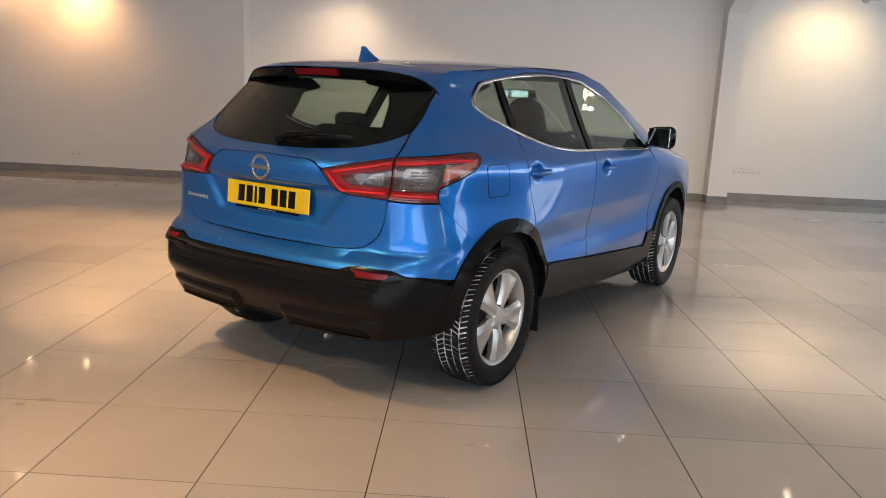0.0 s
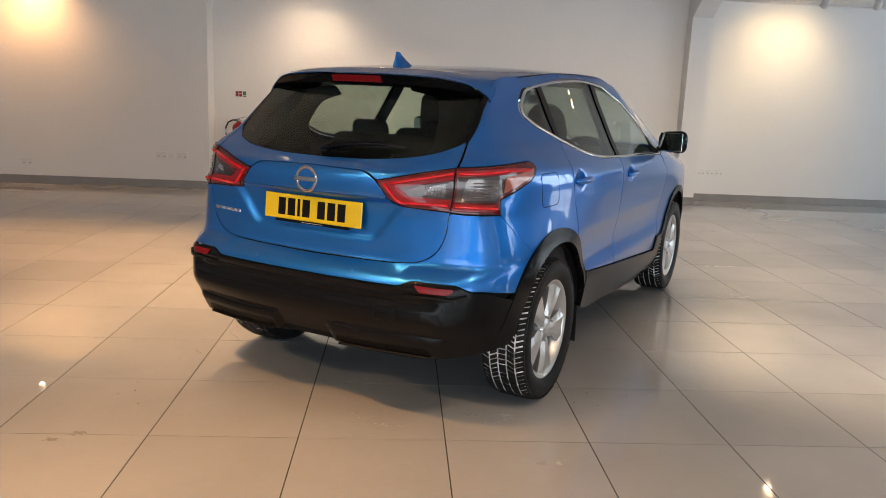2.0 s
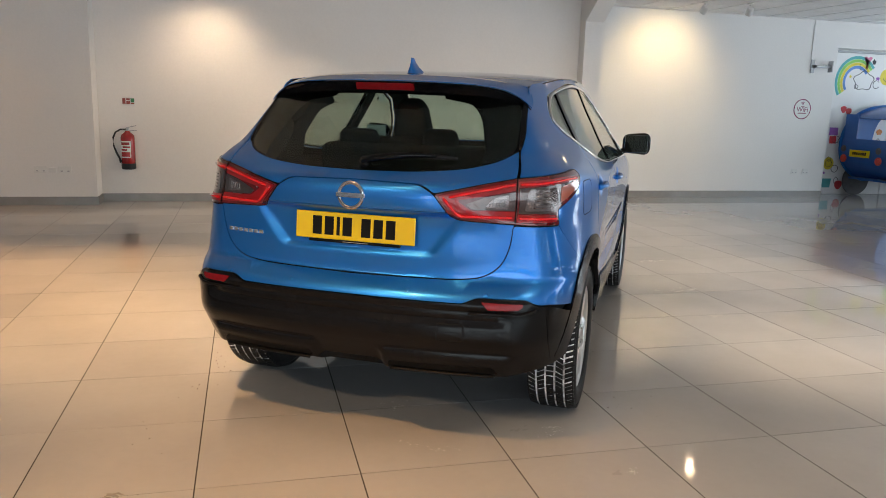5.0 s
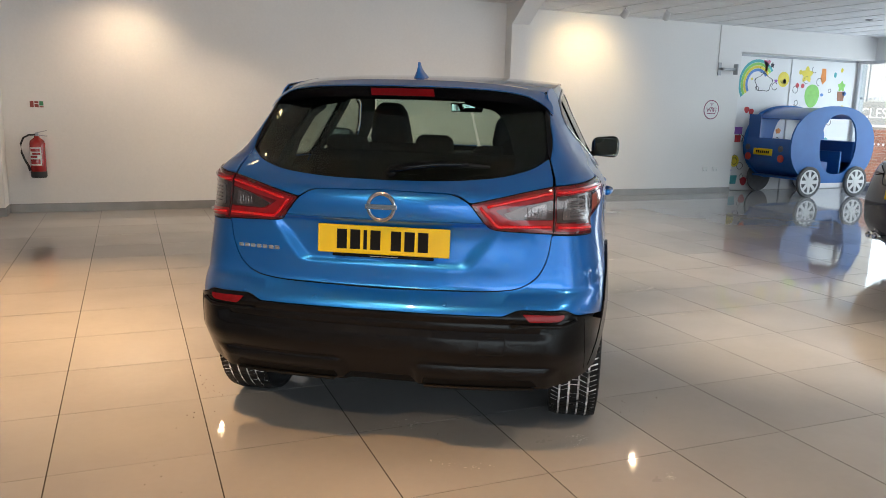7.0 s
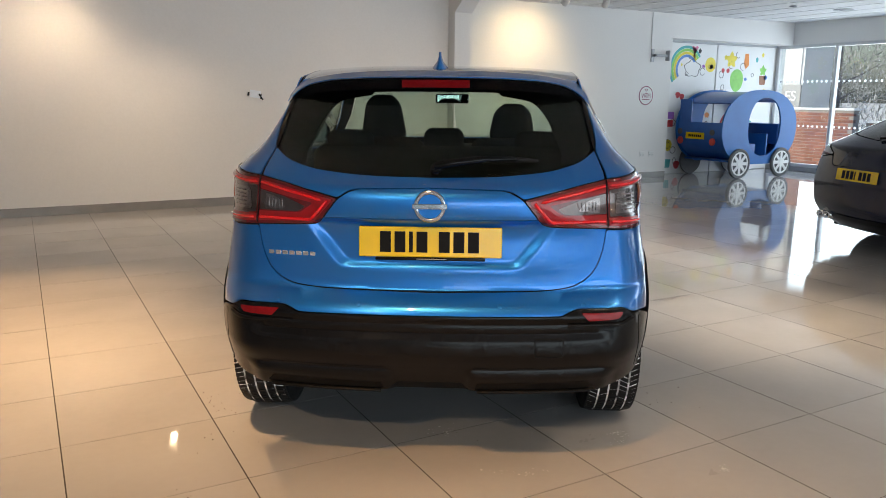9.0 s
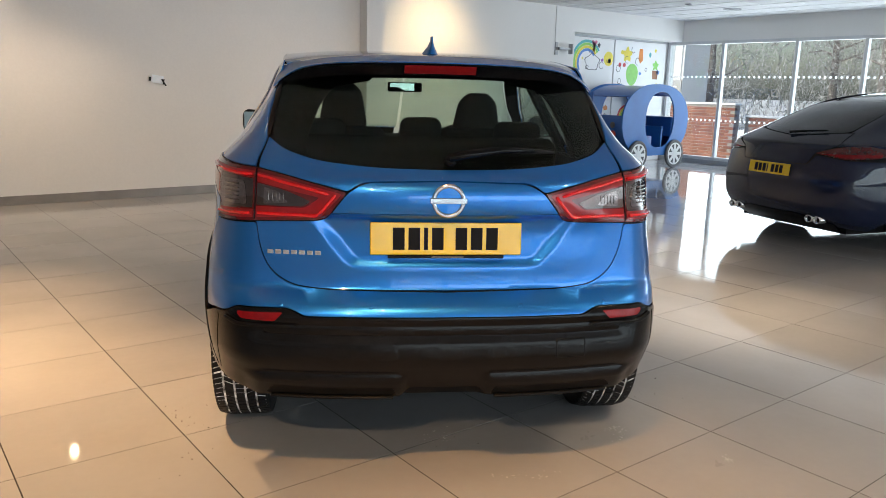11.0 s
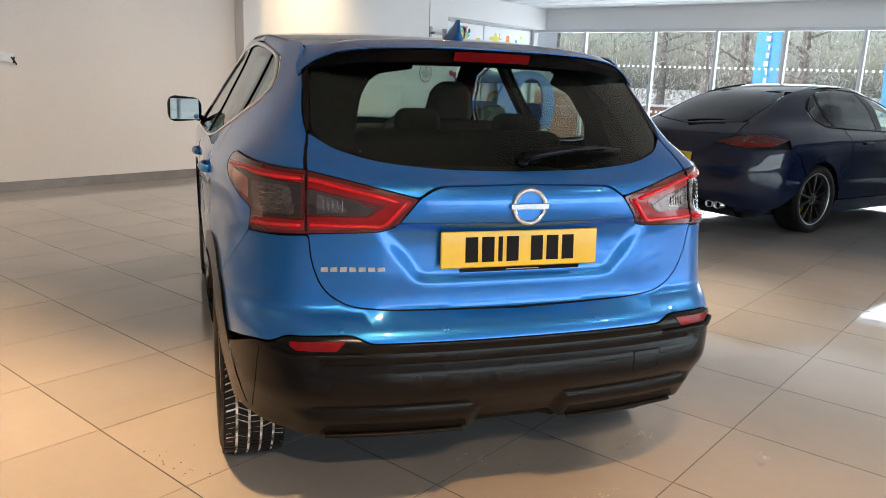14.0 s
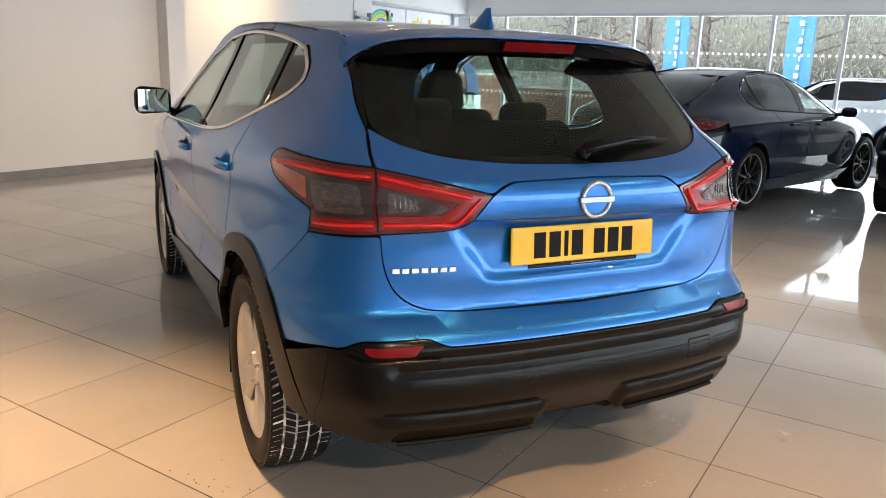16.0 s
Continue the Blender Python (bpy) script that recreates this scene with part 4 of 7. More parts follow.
    # door handles in their cups
    for y, z in ((0.985, 1.04), (1.88, 1.012)):
        yc = y + 0.09
        handle = bmesh.new()
        s0 = blue.find("y", yc, z)
        p = blue.at(s0, z)
        for i in range(9):
            t = i / 8
            yy = yc - 0.10 + 0.20 * t
            out = 0.030 * math.sin(math.pi * min(max(t, 0.02), 0.98)) ** 0.5
            ss = blue.find("y", yy, z)
            base = blue.at(ss, z)
            ring = [handle.verts.new((side * (base[0] + float(handle_dent(yy, z)) + out + ox), yy, z + oz)) for ox, oz in ((-0.012, -0.013), (0.0, -0.013), (0.006, 0.0), (0.0, 0.013), (-0.012, 0.013))]
            if i:
                for k in range(5):
                    handle.faces.new((last[k], last[(k + 1) % 5], ring[(k + 1) % 5], ring[k]))
            else:
                handle.faces.new(ring)
            last = ring
        handle.faces.new(last)
        part("door_handle", fix(handle), BLUE, hatch, smooth=True, label="blue pull handle")
    # door mirror
    mir = bmesh.new()
    vs = add_box(mir, 0.858, 1.055, 2.70, 2.84, 1.100, 1.248, 0.048, segments=5)
    for v in mir.verts:
        f = (v.co.y - 2.70) / 0.13
        v.co.x = 0.95 + (v.co.x - 0.95) * (1 - 0.30 * f * f)
        v.co.z = 1.172 + (v.co.z - 1.172) * (1 - 0.35 * f * f) * (1.0 + 0.10 * (v.co.x - 0.95) / 0.09)
        v.co.x *= side
    mirror = part("door_mirror", fix(mir), GLOSSBLACK, hatch, smooth=True, label="black door mirror housing")
    g = bmesh.new()
    add_box(g, 0.872, 1.040, 2.694, 2.699, 1.115, 1.234, 0.0018)
    for v in g.verts:
        v.co.x *= side
    for v in g.verts:
        v.co.y += (0.27 if side > 0 else -0.01) * (0.954 - abs(v.co.x)) - (0.012 if side > 0 else 0.004)
        v.co.x = side * (0.954 + (abs(v.co.x) - 0.954) * 0.93)
    part("mirror_glass", fix(g), MIRROR, mirror, label="mirror glass")
    arm = bmesh.new()
    add_tube(arm, [(side * 0.80, 2.70, 1.10), (side * 0.86, 2.74, 1.118), (side * 0.90, 2.765, 1.135)], [0.022, 0.02, 0.025], 10)
    part("mirror_arm", fix(arm), GLOSSBLACK, mirror, smooth=True)
    panel("mirror_sail", blue, [("y", 2.60, 1.105, 0.01), ("y", 2.75, 1.096, 0.01), ("y", 2.60, 1.235, 0.01)], GLOSSBLACK, hatch, proud=0.004, thick=0.01, side=side)

# nose, bonnet, windscreen
panel("bonnet", blue, [("s", 5.28, 0.93), ("y", 4.0, 0.94, 0.05), ("y", 3.4, 1.06, 0.05), ("y", 2.99, 1.102, 0.02), ("s", 4.3, 1.11), ("s", 5.28, 1.12)], BLUE, hatch, side=1)
panel("bonnet", blue, [("s", 5.28, 0.93), ("y", 4.0, 0.94, 0.05), ("y", 3.4, 1.06, 0.05), ("y", 2.99, 1.102, 0.02), ("s", 4.3, 1.11), ("s", 5.28, 1.12)], BLUE, hatch, side=-1)
for side in (1, -1):
    panel("front_bumper", blue, [("s", 5.29, 0.28), ("y", 4.05, 0.26, 0.05), ("y", 3.93, 0.34, 0.02), ("y", 4.0, 0.68, 0.02), ("y", 4.1, 0.88, 0.02), ("s", 5.29, 0.92)], BLUE, hatch, side=side)
    panel("windscreen", blue, [("s", 5.29, 1.125), ("y", 3.03, 1.115, 0.01), ("y", 2.80, 1.30, 0.05), ("y", 2.46, 1.492, 0.03), ("s", 5.29, 1.515)], SCREEN, hatch, proud=-0.003, thick=0.004, side=side, label="pale green windscreen")

# roof and tail spoiler
roof_z = curve((0.5, 1.520), (0.62, 1.534), (0.9, 1.558), (1.3, 1.577), (1.7, 1.582), (2.1, 1.571), (2.5, 1.533))
roof_e = curve((0.5, 1.47), (0.62, 1.490), (0.9, 1.522), (1.3, 1.553), (1.7, 1.562), (2.1, 1.550), (2.5, 1.500))
roof_x = curve((0.5, 0.55), (0.62, 0.572), (0.9, 0.604), (1.3, 0.624), (1.7, 0.626), (2.1, 0.615), (2.5, 0.585))


def roof_at(f, y):
    return np.stack([f * roof_x(y), y + 0 * f, roof_z(y) - (roof_z(y) - roof_e(y)) * np.abs(f) ** 3.2], -1)


def grid_sheet(name, fn, us, vs, mat, parent, thick=0.006, label=""):
    uu, vv = np.meshgrid(us, vs, indexing="ij")
    p = fn(uu, vv)
    e = 1e-3
    du, dv = fn(uu + e, vv) - fn(uu - e, vv), fn(uu, vv + e) - fn(uu, vv - e)
    n = np.cross(du, dv)
    n /= np.linalg.norm(n, axis=-1, keepdims=True)
    if ((p - np.array((0.0, 1.5, 0.9))) * n).sum() < 0:
        n = -n
        p = p + n * thick
    a, b = uu.shape
    faces = []
    for i in range(a - 1):
        for j in range(b - 1):
            q = (i * b + j, (i + 1) * b + j, (i + 1) * b + j + 1, i * b + j + 1)
            faces.append(q)
    p, n = p.reshape(-1, 3), n.reshape(-1, 3)
    f = faces[0]
    face = np.cross(p[f[1]] - p[f[0]], p[f[2]] - p[f[0]])
    if face @ n[f[0]] < 0:
        faces = [q[::-1] for q in faces]
    return sheet(name, p, p - n * thick, faces, n, mat, parent, label)


grid_sheet("roof", roof_at, np.linspace(-1, 1, 41), np.linspace(0.63, 2.46, 50), BLUE, hatch, 0.012, "smooth blue roof panel")
for side in (1, -1):
    ys = np.linspace(0.64, 2.44, 40)
    p = roof_at(np.full(40, 1.0), ys)
    p[:, 0] = (p[:, 0] + 0.004) * side
    p[:, 2] -= 0.002
    nrm = np.tile((side * 0.5, 0, 0.86), (40, 1))
    strip("roof_moulding", p, nrm, 0.009, 0.0015, GLOSSBLACK, hatch)

edge_x = curve((0, 0.0), (0.3, 0.17), (0.6, 0.37), (0.8, 0.495), (0.9, 0.548), (0.96, 0.586), (1.0, 0.615))
edge_y = curve((0, 0.392), (0.3, 0.400), (0.6, 0.430), (0.8, 0.474), (0.9, 0.502), (0.96, 0.520), (1.0, 0.534))
edge_z = curve((0, 1.500), (0.3, 1.499), (0.6, 1.492), (0.8, 1.475), (0.9, 1.454), (0.96, 1.430), (1.0, 1.402))
root_x = curve((0, 0.0), (0.3, 0.17), (0.6, 0.37), (0.8, 0.495), (0.9, 0.550), (0.96, 0.584), (1.0, 0.612))
root_y = curve((0, 0.628), (0.8, 0.628), (0.9, 0.636), (0.96, 0.632), (1.0, 0.580))
root_z = curve((0, 1.534), (0.3, 1.532), (0.6, 1.522), (0.8, 1.506), (0.9, 1.495), (0.96, 1.478), (1.0, 1.430))


def spoiler_at(f, t):
    a, k = np.abs(f), np.sign(f)
    e = np.stack([edge_x(a), edge_y(a), edge_z(a)], -1)
    r = np.stack([root_x(a), root_y(a), root_z(a)], -1)
    t = np.asarray(t)[..., None]
    p = r * (1 - t) + e * t
    p[..., 2] += 0.010 * np.sin(np.pi * np.clip(t[..., 0], 0, 1)) * (1 - a**4)
    p[..., 0] *= np.where(k == 0, 1, k)
    return p


spoiler = grid_sheet("spoiler", spoiler_at, np.linspace(-1, 1, 61), np.linspace(0, 1, 9), BLUE, hatch, 0.003, "blue roof spoiler over the rear window")


def spoiler_face(f, t):
    """The black edge and underside that fall back to the glass."""
    a, k = np.abs(f), np.sign(f)
    e = np.stack([edge_x(a) - 0.002 * a, edge_y(a) + 0.001, edge_z(a) - 0.0032], -1)
    low = np.stack([edge_x(a) * 0.99, edge_y(a) + 0.022, edge_z(a) - 0.040 + 0.022 * a**6], -1)
    glass = np.stack([edge_x(a) * 0.955, np.maximum(edge_y(a) + 0.075, 0.45), edge_z(a) - 0.048], -1)
    t = np.asarray(t)[..., None]
    p = np.where(t < 0.5, e * (1 - 2 * t) + low * 2 * t, low * (2 - 2 * t) + glass * (2 * t - 1))
    p[..., 0] *= np.where(k == 0, 1, k)
    return p


grid_sheet("spoiler_edge", spoiler_face, np.linspace(-1, 1, 61), np.array([0, 0.25, 0.499, 0.501, 0.75, 1.0]), GLOSSBLACK, spoiler, 0.006, "gloss black spoiler edge")
bm = bmesh.new()
rows = []
for i in range(15):
    x = -0.132 + 0.264 * i / 14
    a = abs(x) / 0.56
    yy, zz = float(edge_y(a)), float(edge_z(a)) - 0.002
    rows.append([bm.verts.new((x, yy + dy, zz + dz)) for dy, dz in ((-0.012, -0.007), (0.003, -0.036), (0.03, -0.036), (0.012, -0.007))])
for a, b in zip(rows, rows[1:]):
    for k in range(4):
        bm.faces.new((a[k], a[(k + 1) % 4], b[(k + 1) % 4], b[k]))
bm.faces.new(rows[0]), bm.faces.new(rows[-1][::-1])
part("brake_lamp", fix(bm), REDLENS, spoiler, "long red high-level brake lamp")
for side in (1, -1):
    panel("window_edge_trim", blue, [("x", 0.610, 1.238), ("x", 0.596, 1.32), ("x", 0.582, 1.40), ("y", 0.53, 1.43), ("y", 0.55, 1.421), ("y", 0.463, 1.358), ("x", 0.617, 1.234)], GLOSSBLACK, spoiler, proud=-0.001, thick=0.01, step=0.02, side=side, label="gloss black fin beside the rear window")
# shark fin aerial
bm = bmesh.new()
rings = []
for t in (0, 0.15, 0.4, 0.7, 0.9, 1.0):
    y0, y1 = 0.715 + 0.016 * t, 0.895 - 0.13 * t**0.8
    w = 0.034 * (1 - t) ** 2.4 + 0.006
    z = 1.538 + 0.012 + 0.066 * t
    rings.append([bm.verts.new((w * math.sin(a) * (0.8 if math.cos(a) > 0 else 1), (y0 + y1) / 2 - (y1 - y0) / 2 * math.cos(a), z if t else 1.545)) for a in [2 * math.pi * k / 20 for k in range(20)]])
for a, b in zip(rings, rings[1:]):
    for k in range(20):
        bm.faces.new((a[k], a[(k + 1) % 20], b[(k + 1) % 20], b[k]))
bm.faces.new(rings[-1])
part("aerial", fix(bm), BLUE, hatch, "blue shark fin aerial", smooth=True)

# rear wiper
bm = bmesh.new()
add_lathe(bm, [(0, 0.024), (0.018, 0.022), (0.022, 0.0)], Matrix.Translation((0.015, 0.150, 1.165)) @ Euler((radians(55), 0, 0)).to_matrix().to_4x4(), 16)
wiper = part("rear_wiper", fix(bm), GLOSSBLACK, hatch, "black rear wiper", smooth=True)
bm = bmesh.new()
add_tube(bm, [(0.01, 0.135, 1.178), (0.08, 0.137, 1.192), (0.2, 0.155, 1.206), (0.31, 0.172, 1.206)], [0.017, 0.015, 0.011, 0.007], 8)
part("wiper_arm", fix(bm), GLOSSBLACK, wiper, smooth=True)
bm = bmesh.new()
add_tube(bm, [(0.03, 0.165, 1.190), (0.16, 0.168, 1.205), (0.29, 0.180, 1.204), (0.39, 0.202, 1.198)], [0.008, 0.010, 0.010, 0.005], 8)
part("wiper_blade", fix(bm), RUBBER, wiper, smooth=True)

# badge, lettering bars, plate
bm = bmesh.new()
ring = [(0.050 + 0.0075 * math.cos(2 * math.pi * k / 10), 0.005 * math.sin(2 * math.pi * k / 10)) for k in range(10)]
add_lathe(bm, ring, steps=40, close=True)
add_box(bm, -0.062, 0.062, -0.0095, 0.0095, -0.002, 0.0075, 0.002)
BADGE = material("satin_chrome", (0.52, 0.52, 0.53), 0.14, metal=1.0, noise_scale=30, noise_amount=0.05)
badge = part("badge", fix(bm), BADGE, tailgate, "round chrome badge with a plain bar", smooth=False)
badge.matrix_basis = Matrix.Translation((0, 0.040, 1.045)) @ Euler((radians(90), 0, 0)).to_matrix().to_4x4()
bm = bmesh.new()
add_lathe(bm, [(0, -0.001), (0.046, -0.001), (0.046, -0.004), (0, -0.004)], steps=32)
part("badge_dish", fix(bm), BLUE, badge)
for k in range(7):
    x0 = -0.607 + 0.0268 * k
    s0 = blue.find("x", -(x0 + 0.011), 0.855)
    p = blue.at(s0, 0.855)
    bm = bmesh.new()
    add_box(bm, -0.0105, 0.0105, -0.0025, 0.001, -0.0075, 0.0075, 0.001)
    ob = part("model_lettering", fix(bm), CHROME, tailgate, "chrome lettering bar")
    ob.matrix_basis = pose(-abs(p[0]), p[1] - 0.002, 0.855, 0, 0, -9)
PLATE_AT = pose(0, 0.082, 0.909, -4.5, 0, 0)
bm = box(-0.26, 0.26, -0.004, 0.004, -0.0555, 0.0555, 0.003)
plate = part("number_plate", fix(bm), PLATE, tailgate, "yellow rear number plate with dark bars")
plate.matrix_basis = PLATE_AT


def plate_bars(parent, widths, gap, high, start):
    x = start
    for w in widths:
        if w > 0:
            ob = part("plate_bar", box(x, x + w, -0.0052, -0.004, -high / 2, high / 2), INK, parent)
            ob.matrix_basis = Matrix.Identity(4)
            x += w + gap
        else:
            x -= w


plate_bars(plate, [0.040, 0.040, 0.014, 0.040, -0.028, 0.040, 0.040, 0.040], 0.013, 0.076, -0.183)
bm = box(-0.20, 0.20, -0.003, 0.004, -0.068, -0.0562, 0.002)
under = part("plate_holder", fix(bm), GLOSSBLACK, plate, "black strip under the number plate")
part("text_bar", box(-0.05, 0.06, -0.0036, -0.003, -0.0640, -0.0612), TRIMGREY, under, "small grey writing bar")

# inner tub, floor, wheel housings, so that no gap shows daylight
for side in (1, -1):
    panel("inner_shell", blue, [("s", 0.0, 0.42), ("x", 0.7, 0.45), ("y", 0.40, 0.62), *arc(WY[0], WZ, 0.45, 40, 150, 14), ("y", 1.25, 0.40), ("y", 2.95, 0.36), *arc(WY[1], WZ, 0.45, 20, 160, 18), ("s", 5.2, 0.45), ("s", 5.2, 0.95), ("y", 3.2, 1.04), ("y", 2.7, 1.07), ("y", 1.3, 1.10), ("y", 1.0, 1.18), ("y", 0.70, 1.20), ("x", 0.66, 1.13), ("x", 0.3, 1.10), ("s", 0.0, 1.10)],
          DARK, hatch, proud=-0.028, thick=0.01, step=0.06, side=side)
    for wy in WY:
        bm = bmesh.new()
        a, b = [], []
        for k in range(25):
            t = math.pi * (-0.08 + 1.02 * k / 24)
            a.append(bm.verts.new((side * 0.86, wy + 0.41 * math.cos(t), WZ + 0.41 * math.sin(t))))
            b.append(bm.verts.new((side * 0.60, wy + 0.41 * math.cos(t), WZ + 0.41 * math.sin(t))))
        for k in range(24):
            bm.faces.new((a[k], a[k + 1], b[k + 1], b[k]))
        bm.faces.new(b)
        part("wheel_housing", fix(bm), DARK, hatch, smooth=False)
bm = bmesh.new()
add_prism(bm, [(-0.55, 0.45), (0.55, 0.45), (0.58, 4.1), (-0.58, 4.1)], 0.27, 0.33)
add_box(bm, -0.45, 0.45, 0.30, 0.62, 0.32, 0.45, 0.03)
add_tube(bm, [(-0.62, 0.80, 0.33), (0.62, 0.80, 0.33)], 0.04, 10)
add_tube(bm, [(-0.62, 3.446, 0.33), (0.62, 3.446, 0.33)], 0.04, 10)
add_tube(bm, [(0.35, 0.28, 0.36), (0.35, 0.6, 0.35), (0.2, 1.2, 0.30)], 0.03, 10)
part("underbody", fix(bm), DARK, hatch)
for side in (1, -1):
    bm = bmesh.new()
    add_box(bm, min(side * 0.66, side * 0.86), max(side * 0.66, side * 0.86), 1.215, 1.225, 0.17, 0.42)
    part("mud_flap", bm, RUBBER, hatch)


# wheels
def tyre_mesh(radius, width, rim):
    h = width / 2
    bm = bmesh.new()
    prof = [(rim - 0.012, -h * 0.80), (rim + 0.004, -h * 0.93), (rim + 0.03, -h * 1.0), (rim + 0.065, -h * 1.02), (radius - 0.028, -h * 0.97), (radius - 0.012, -h * 0.88), (radius - 0.010, -h * 0.5), (radius - 0.010, h * 0.5), (radius - 0.012, h * 0.88), (radius - 0.028, h * 0.97), (rim + 0.065, h * 1.02), (rim + 0.03, h * 1.0), (rim + 0.004, h * 0.93), (rim - 0.012, h * 0.80)]
    add_lathe(bm, prof, steps=72)
    return fix(bm)


def tread_mesh(radius, width, count=66):
    bm = bmesh.new()
    h = width / 2
    ribs = [(-0.96, -0.61, 0.18), (-0.53, -0.23, -0.2), (-0.15, 0.15, 0.0), (0.23, 0.53, 0.2), (0.61, 0.96, -0.18)]
    for n, (a, b, lean) in enumerate(ribs):
        for k in range(count):
            wob = 0.06 * math.sin(k * 2.4 + n * 1.7) + 0.05 * math.sin(k * 5.1 + n)
            t0 = 2 * math.pi * (k + wob + 0.13 + 0.25 * (n % 2)) / count
            t1 = 2 * math.pi * (k + 0.87 + 0.25 * (n % 2)) / count
            sh = 2 * math.pi * lean / count * 1.6
            edge = 0.010 if n in (0, 4) else 0.0
            lo, hi = [], []
            for z, shift, fall in ((a * h, -sh, edge if n == 0 else 0), (b * h, sh, edge if n == 4 else 0)):
                for t in (t0, t1):
                    lo.append((t + shift, z, radius - 0.013 - fall))
                    hi.append((t + shift, z, radius - fall * 0.9))
            vs = [bm.verts.new((r * math.cos(t), r * math.sin(t), z)) for t, z, r in lo + hi]
            for q in ((4, 5, 7, 6), (0, 1, 5, 4), (2, 6, 7, 3), (0, 4, 6, 2), (1, 3, 7, 5)):
                bm.faces.new([vs[i] for i in q])
    return fix(bm)


def rim_mesh(rim, width):
    h = width / 2
    bm = bmesh.new()
    add_lathe(bm, [(rim - 0.002, -h * 0.86), (rim - 0.022, -h * 0.8), (rim - 0.03, 0.0), (rim - 0.024, h * 0.78), (rim - 0.010, h * 0.84), (rim + 0.003, h * 0.90), (rim + 0.005, h * 0.84), (rim - 0.004, h * 0.78), (rim - 0.012, 0.0), (rim - 0.002, -h * 0.8)], steps=64, close=True)
    return fix(bm)


def spoke_mesh(rim, width, count, inner, outer, deep=0.03):
    """One wide spoke with a raised middle ridge, from the hub to the rim."""
    h = width / 2
    bm = bmesh.new()
    sections = []
    for t in (0.0, 0.2, 0.45, 0.7, 0.9, 1.0):
        r = 0.035 + (rim - 0.018 - 0.035) * t
        w = inner + (outer - inner) * (t**1.7)
        front = h * (0.80 - 0.10 * (1 - t) ** 2 + 0.02 * math.sin(math.pi * t))
        sections.append([bm.verts.new((r, x, z)) for x, z in ((-w, front - 0.016), (-w * 0.55, front), (0, front + 0.004 - 0.010 * t), (w * 0.55, front), (w, front - 0.016), (w * 0.8, front - 0.016 - deep), (-w * 0.8, front - 0.016 - deep))])
    for a, b in zip(sections, sections[1:]):
        for k in range(7):
            bm.faces.new((a[k], a[(k + 1) % 7], b[(k + 1) % 7], b[k]))
    bm.faces.new(sections[0]), bm.faces.new(sections[-1][::-1])
    return fix(bm)


def wheel_set(car, places, radius, width, rim, spokes, inner, outer, metal, label, tread=None, caliper=None):
    first = {}
    for x, y, turn in places:
        at = Matrix.Translation((x, y, radius)) @ Euler((0, radians(90 if x > 0 else -90), 0)).to_matrix().to_4x4() @ pose(0, 0, 0, 0, 0, turn)
        if not first:
            wheel = part("wheel", rim_mesh(rim, width), metal, car, label, smooth=True)
            wheel.matrix_basis = at
            first["wheel"] = wheel
            kids = [part("tyre", tyre_mesh(radius, width, rim), RUBBER, wheel, "black tyre with snow in its tread", smooth=True)]
            if tread:
                part("tread_groove", fix(groove_mesh(radius, width)), SALT, wheel)
                part("tread", tread_mesh(radius, width, tread), RUBBER, wheel)
            spoke = spoke_mesh(rim, width, spokes, inner, outer)
            data = None
            for k in range(spokes):
                if data is None:
                    ob = part("spoke", spoke, metal, wheel)
                    data = ob.data
                else:
                    ob = new("spoke", data)
                    ob.parent = wheel
                ob.matrix_basis = pose(0, 0, 0, 0, 0, 360 * k / spokes)
            bm = bmesh.new()
            add_lathe(bm, [(0, width * 0.40), (0.026, width * 0.40), (0.03, width * 0.385), (0.062, width * 0.345), (0.066, width * 0.2), (0, width * 0.2)], steps=24)
            part("hub_cap", fix(bm), metal, wheel, smooth=False)
            bolt = None
            for k in range(5):
                a = 2 * math.pi * (k + 0.5) / 5
                if bolt is None:
                    bm = bmesh.new()
                    add_lathe(bm, [(0, 0.0), (0.0075, 0.0), (0.0075, 0.014), (0.005, 0.018), (0, 0.018)], steps=6)
                    ob = part("wheel_bolt", fix(bm), CHROME, wheel)
                    bolt = ob.data
                else:
                    ob = new("wheel_bolt", bolt)
                    ob.parent = wheel
                ob.matrix_basis = Matrix.Translation((0.056 * math.cos(a), 0.056 * math.sin(a), width * 0.335))
            bm = bmesh.new()
            add_lathe(bm, [(0, 0.028), (0.15, 0.028), (0.152, 0.0), (0, 0.0)], steps=32)
            part("brake_disc", fix(bm), BRAKE, wheel)
            bm = bmesh.new()
            add_lathe(bm, [(0, width * 0.07), (rim - 0.026, width * 0.07), (rim - 0.026, -width * 0.3)], steps=32)
            part("wheel_back", fix(bm), DARK, wheel)
            if caliper:
                part("brake_caliper", box(0.09, 0.165, -0.07, 0.07, 0.0, 0.05, 0.01), caliper, wheel, "yellow brake caliper")
        else:
            w = copy_thing(first["wheel"], at)
            w.parent = car
            w.matrix_basis = at


def groove_mesh(radius, width):
    bm = bmesh.new()
    h = width / 2
    add_lathe(bm, [(radius - 0.0095, -h * 0.9), (radius - 0.0045, -h * 0.62), (radius - 0.0045, h * 0.62), (radius - 0.0095, h * 0.9)], steps=72)
    return bm


wheel_set(hatch, [(0.768, WY[0], 8), (-0.768, WY[0], -22), (0.772, WY[1], 40), (-0.772, WY[1], 8)], 0.345, 0.215, 0.242, 5, 0.032, 0.098, ALLOY, "silver five-spoke alloy wheel", tread=84)

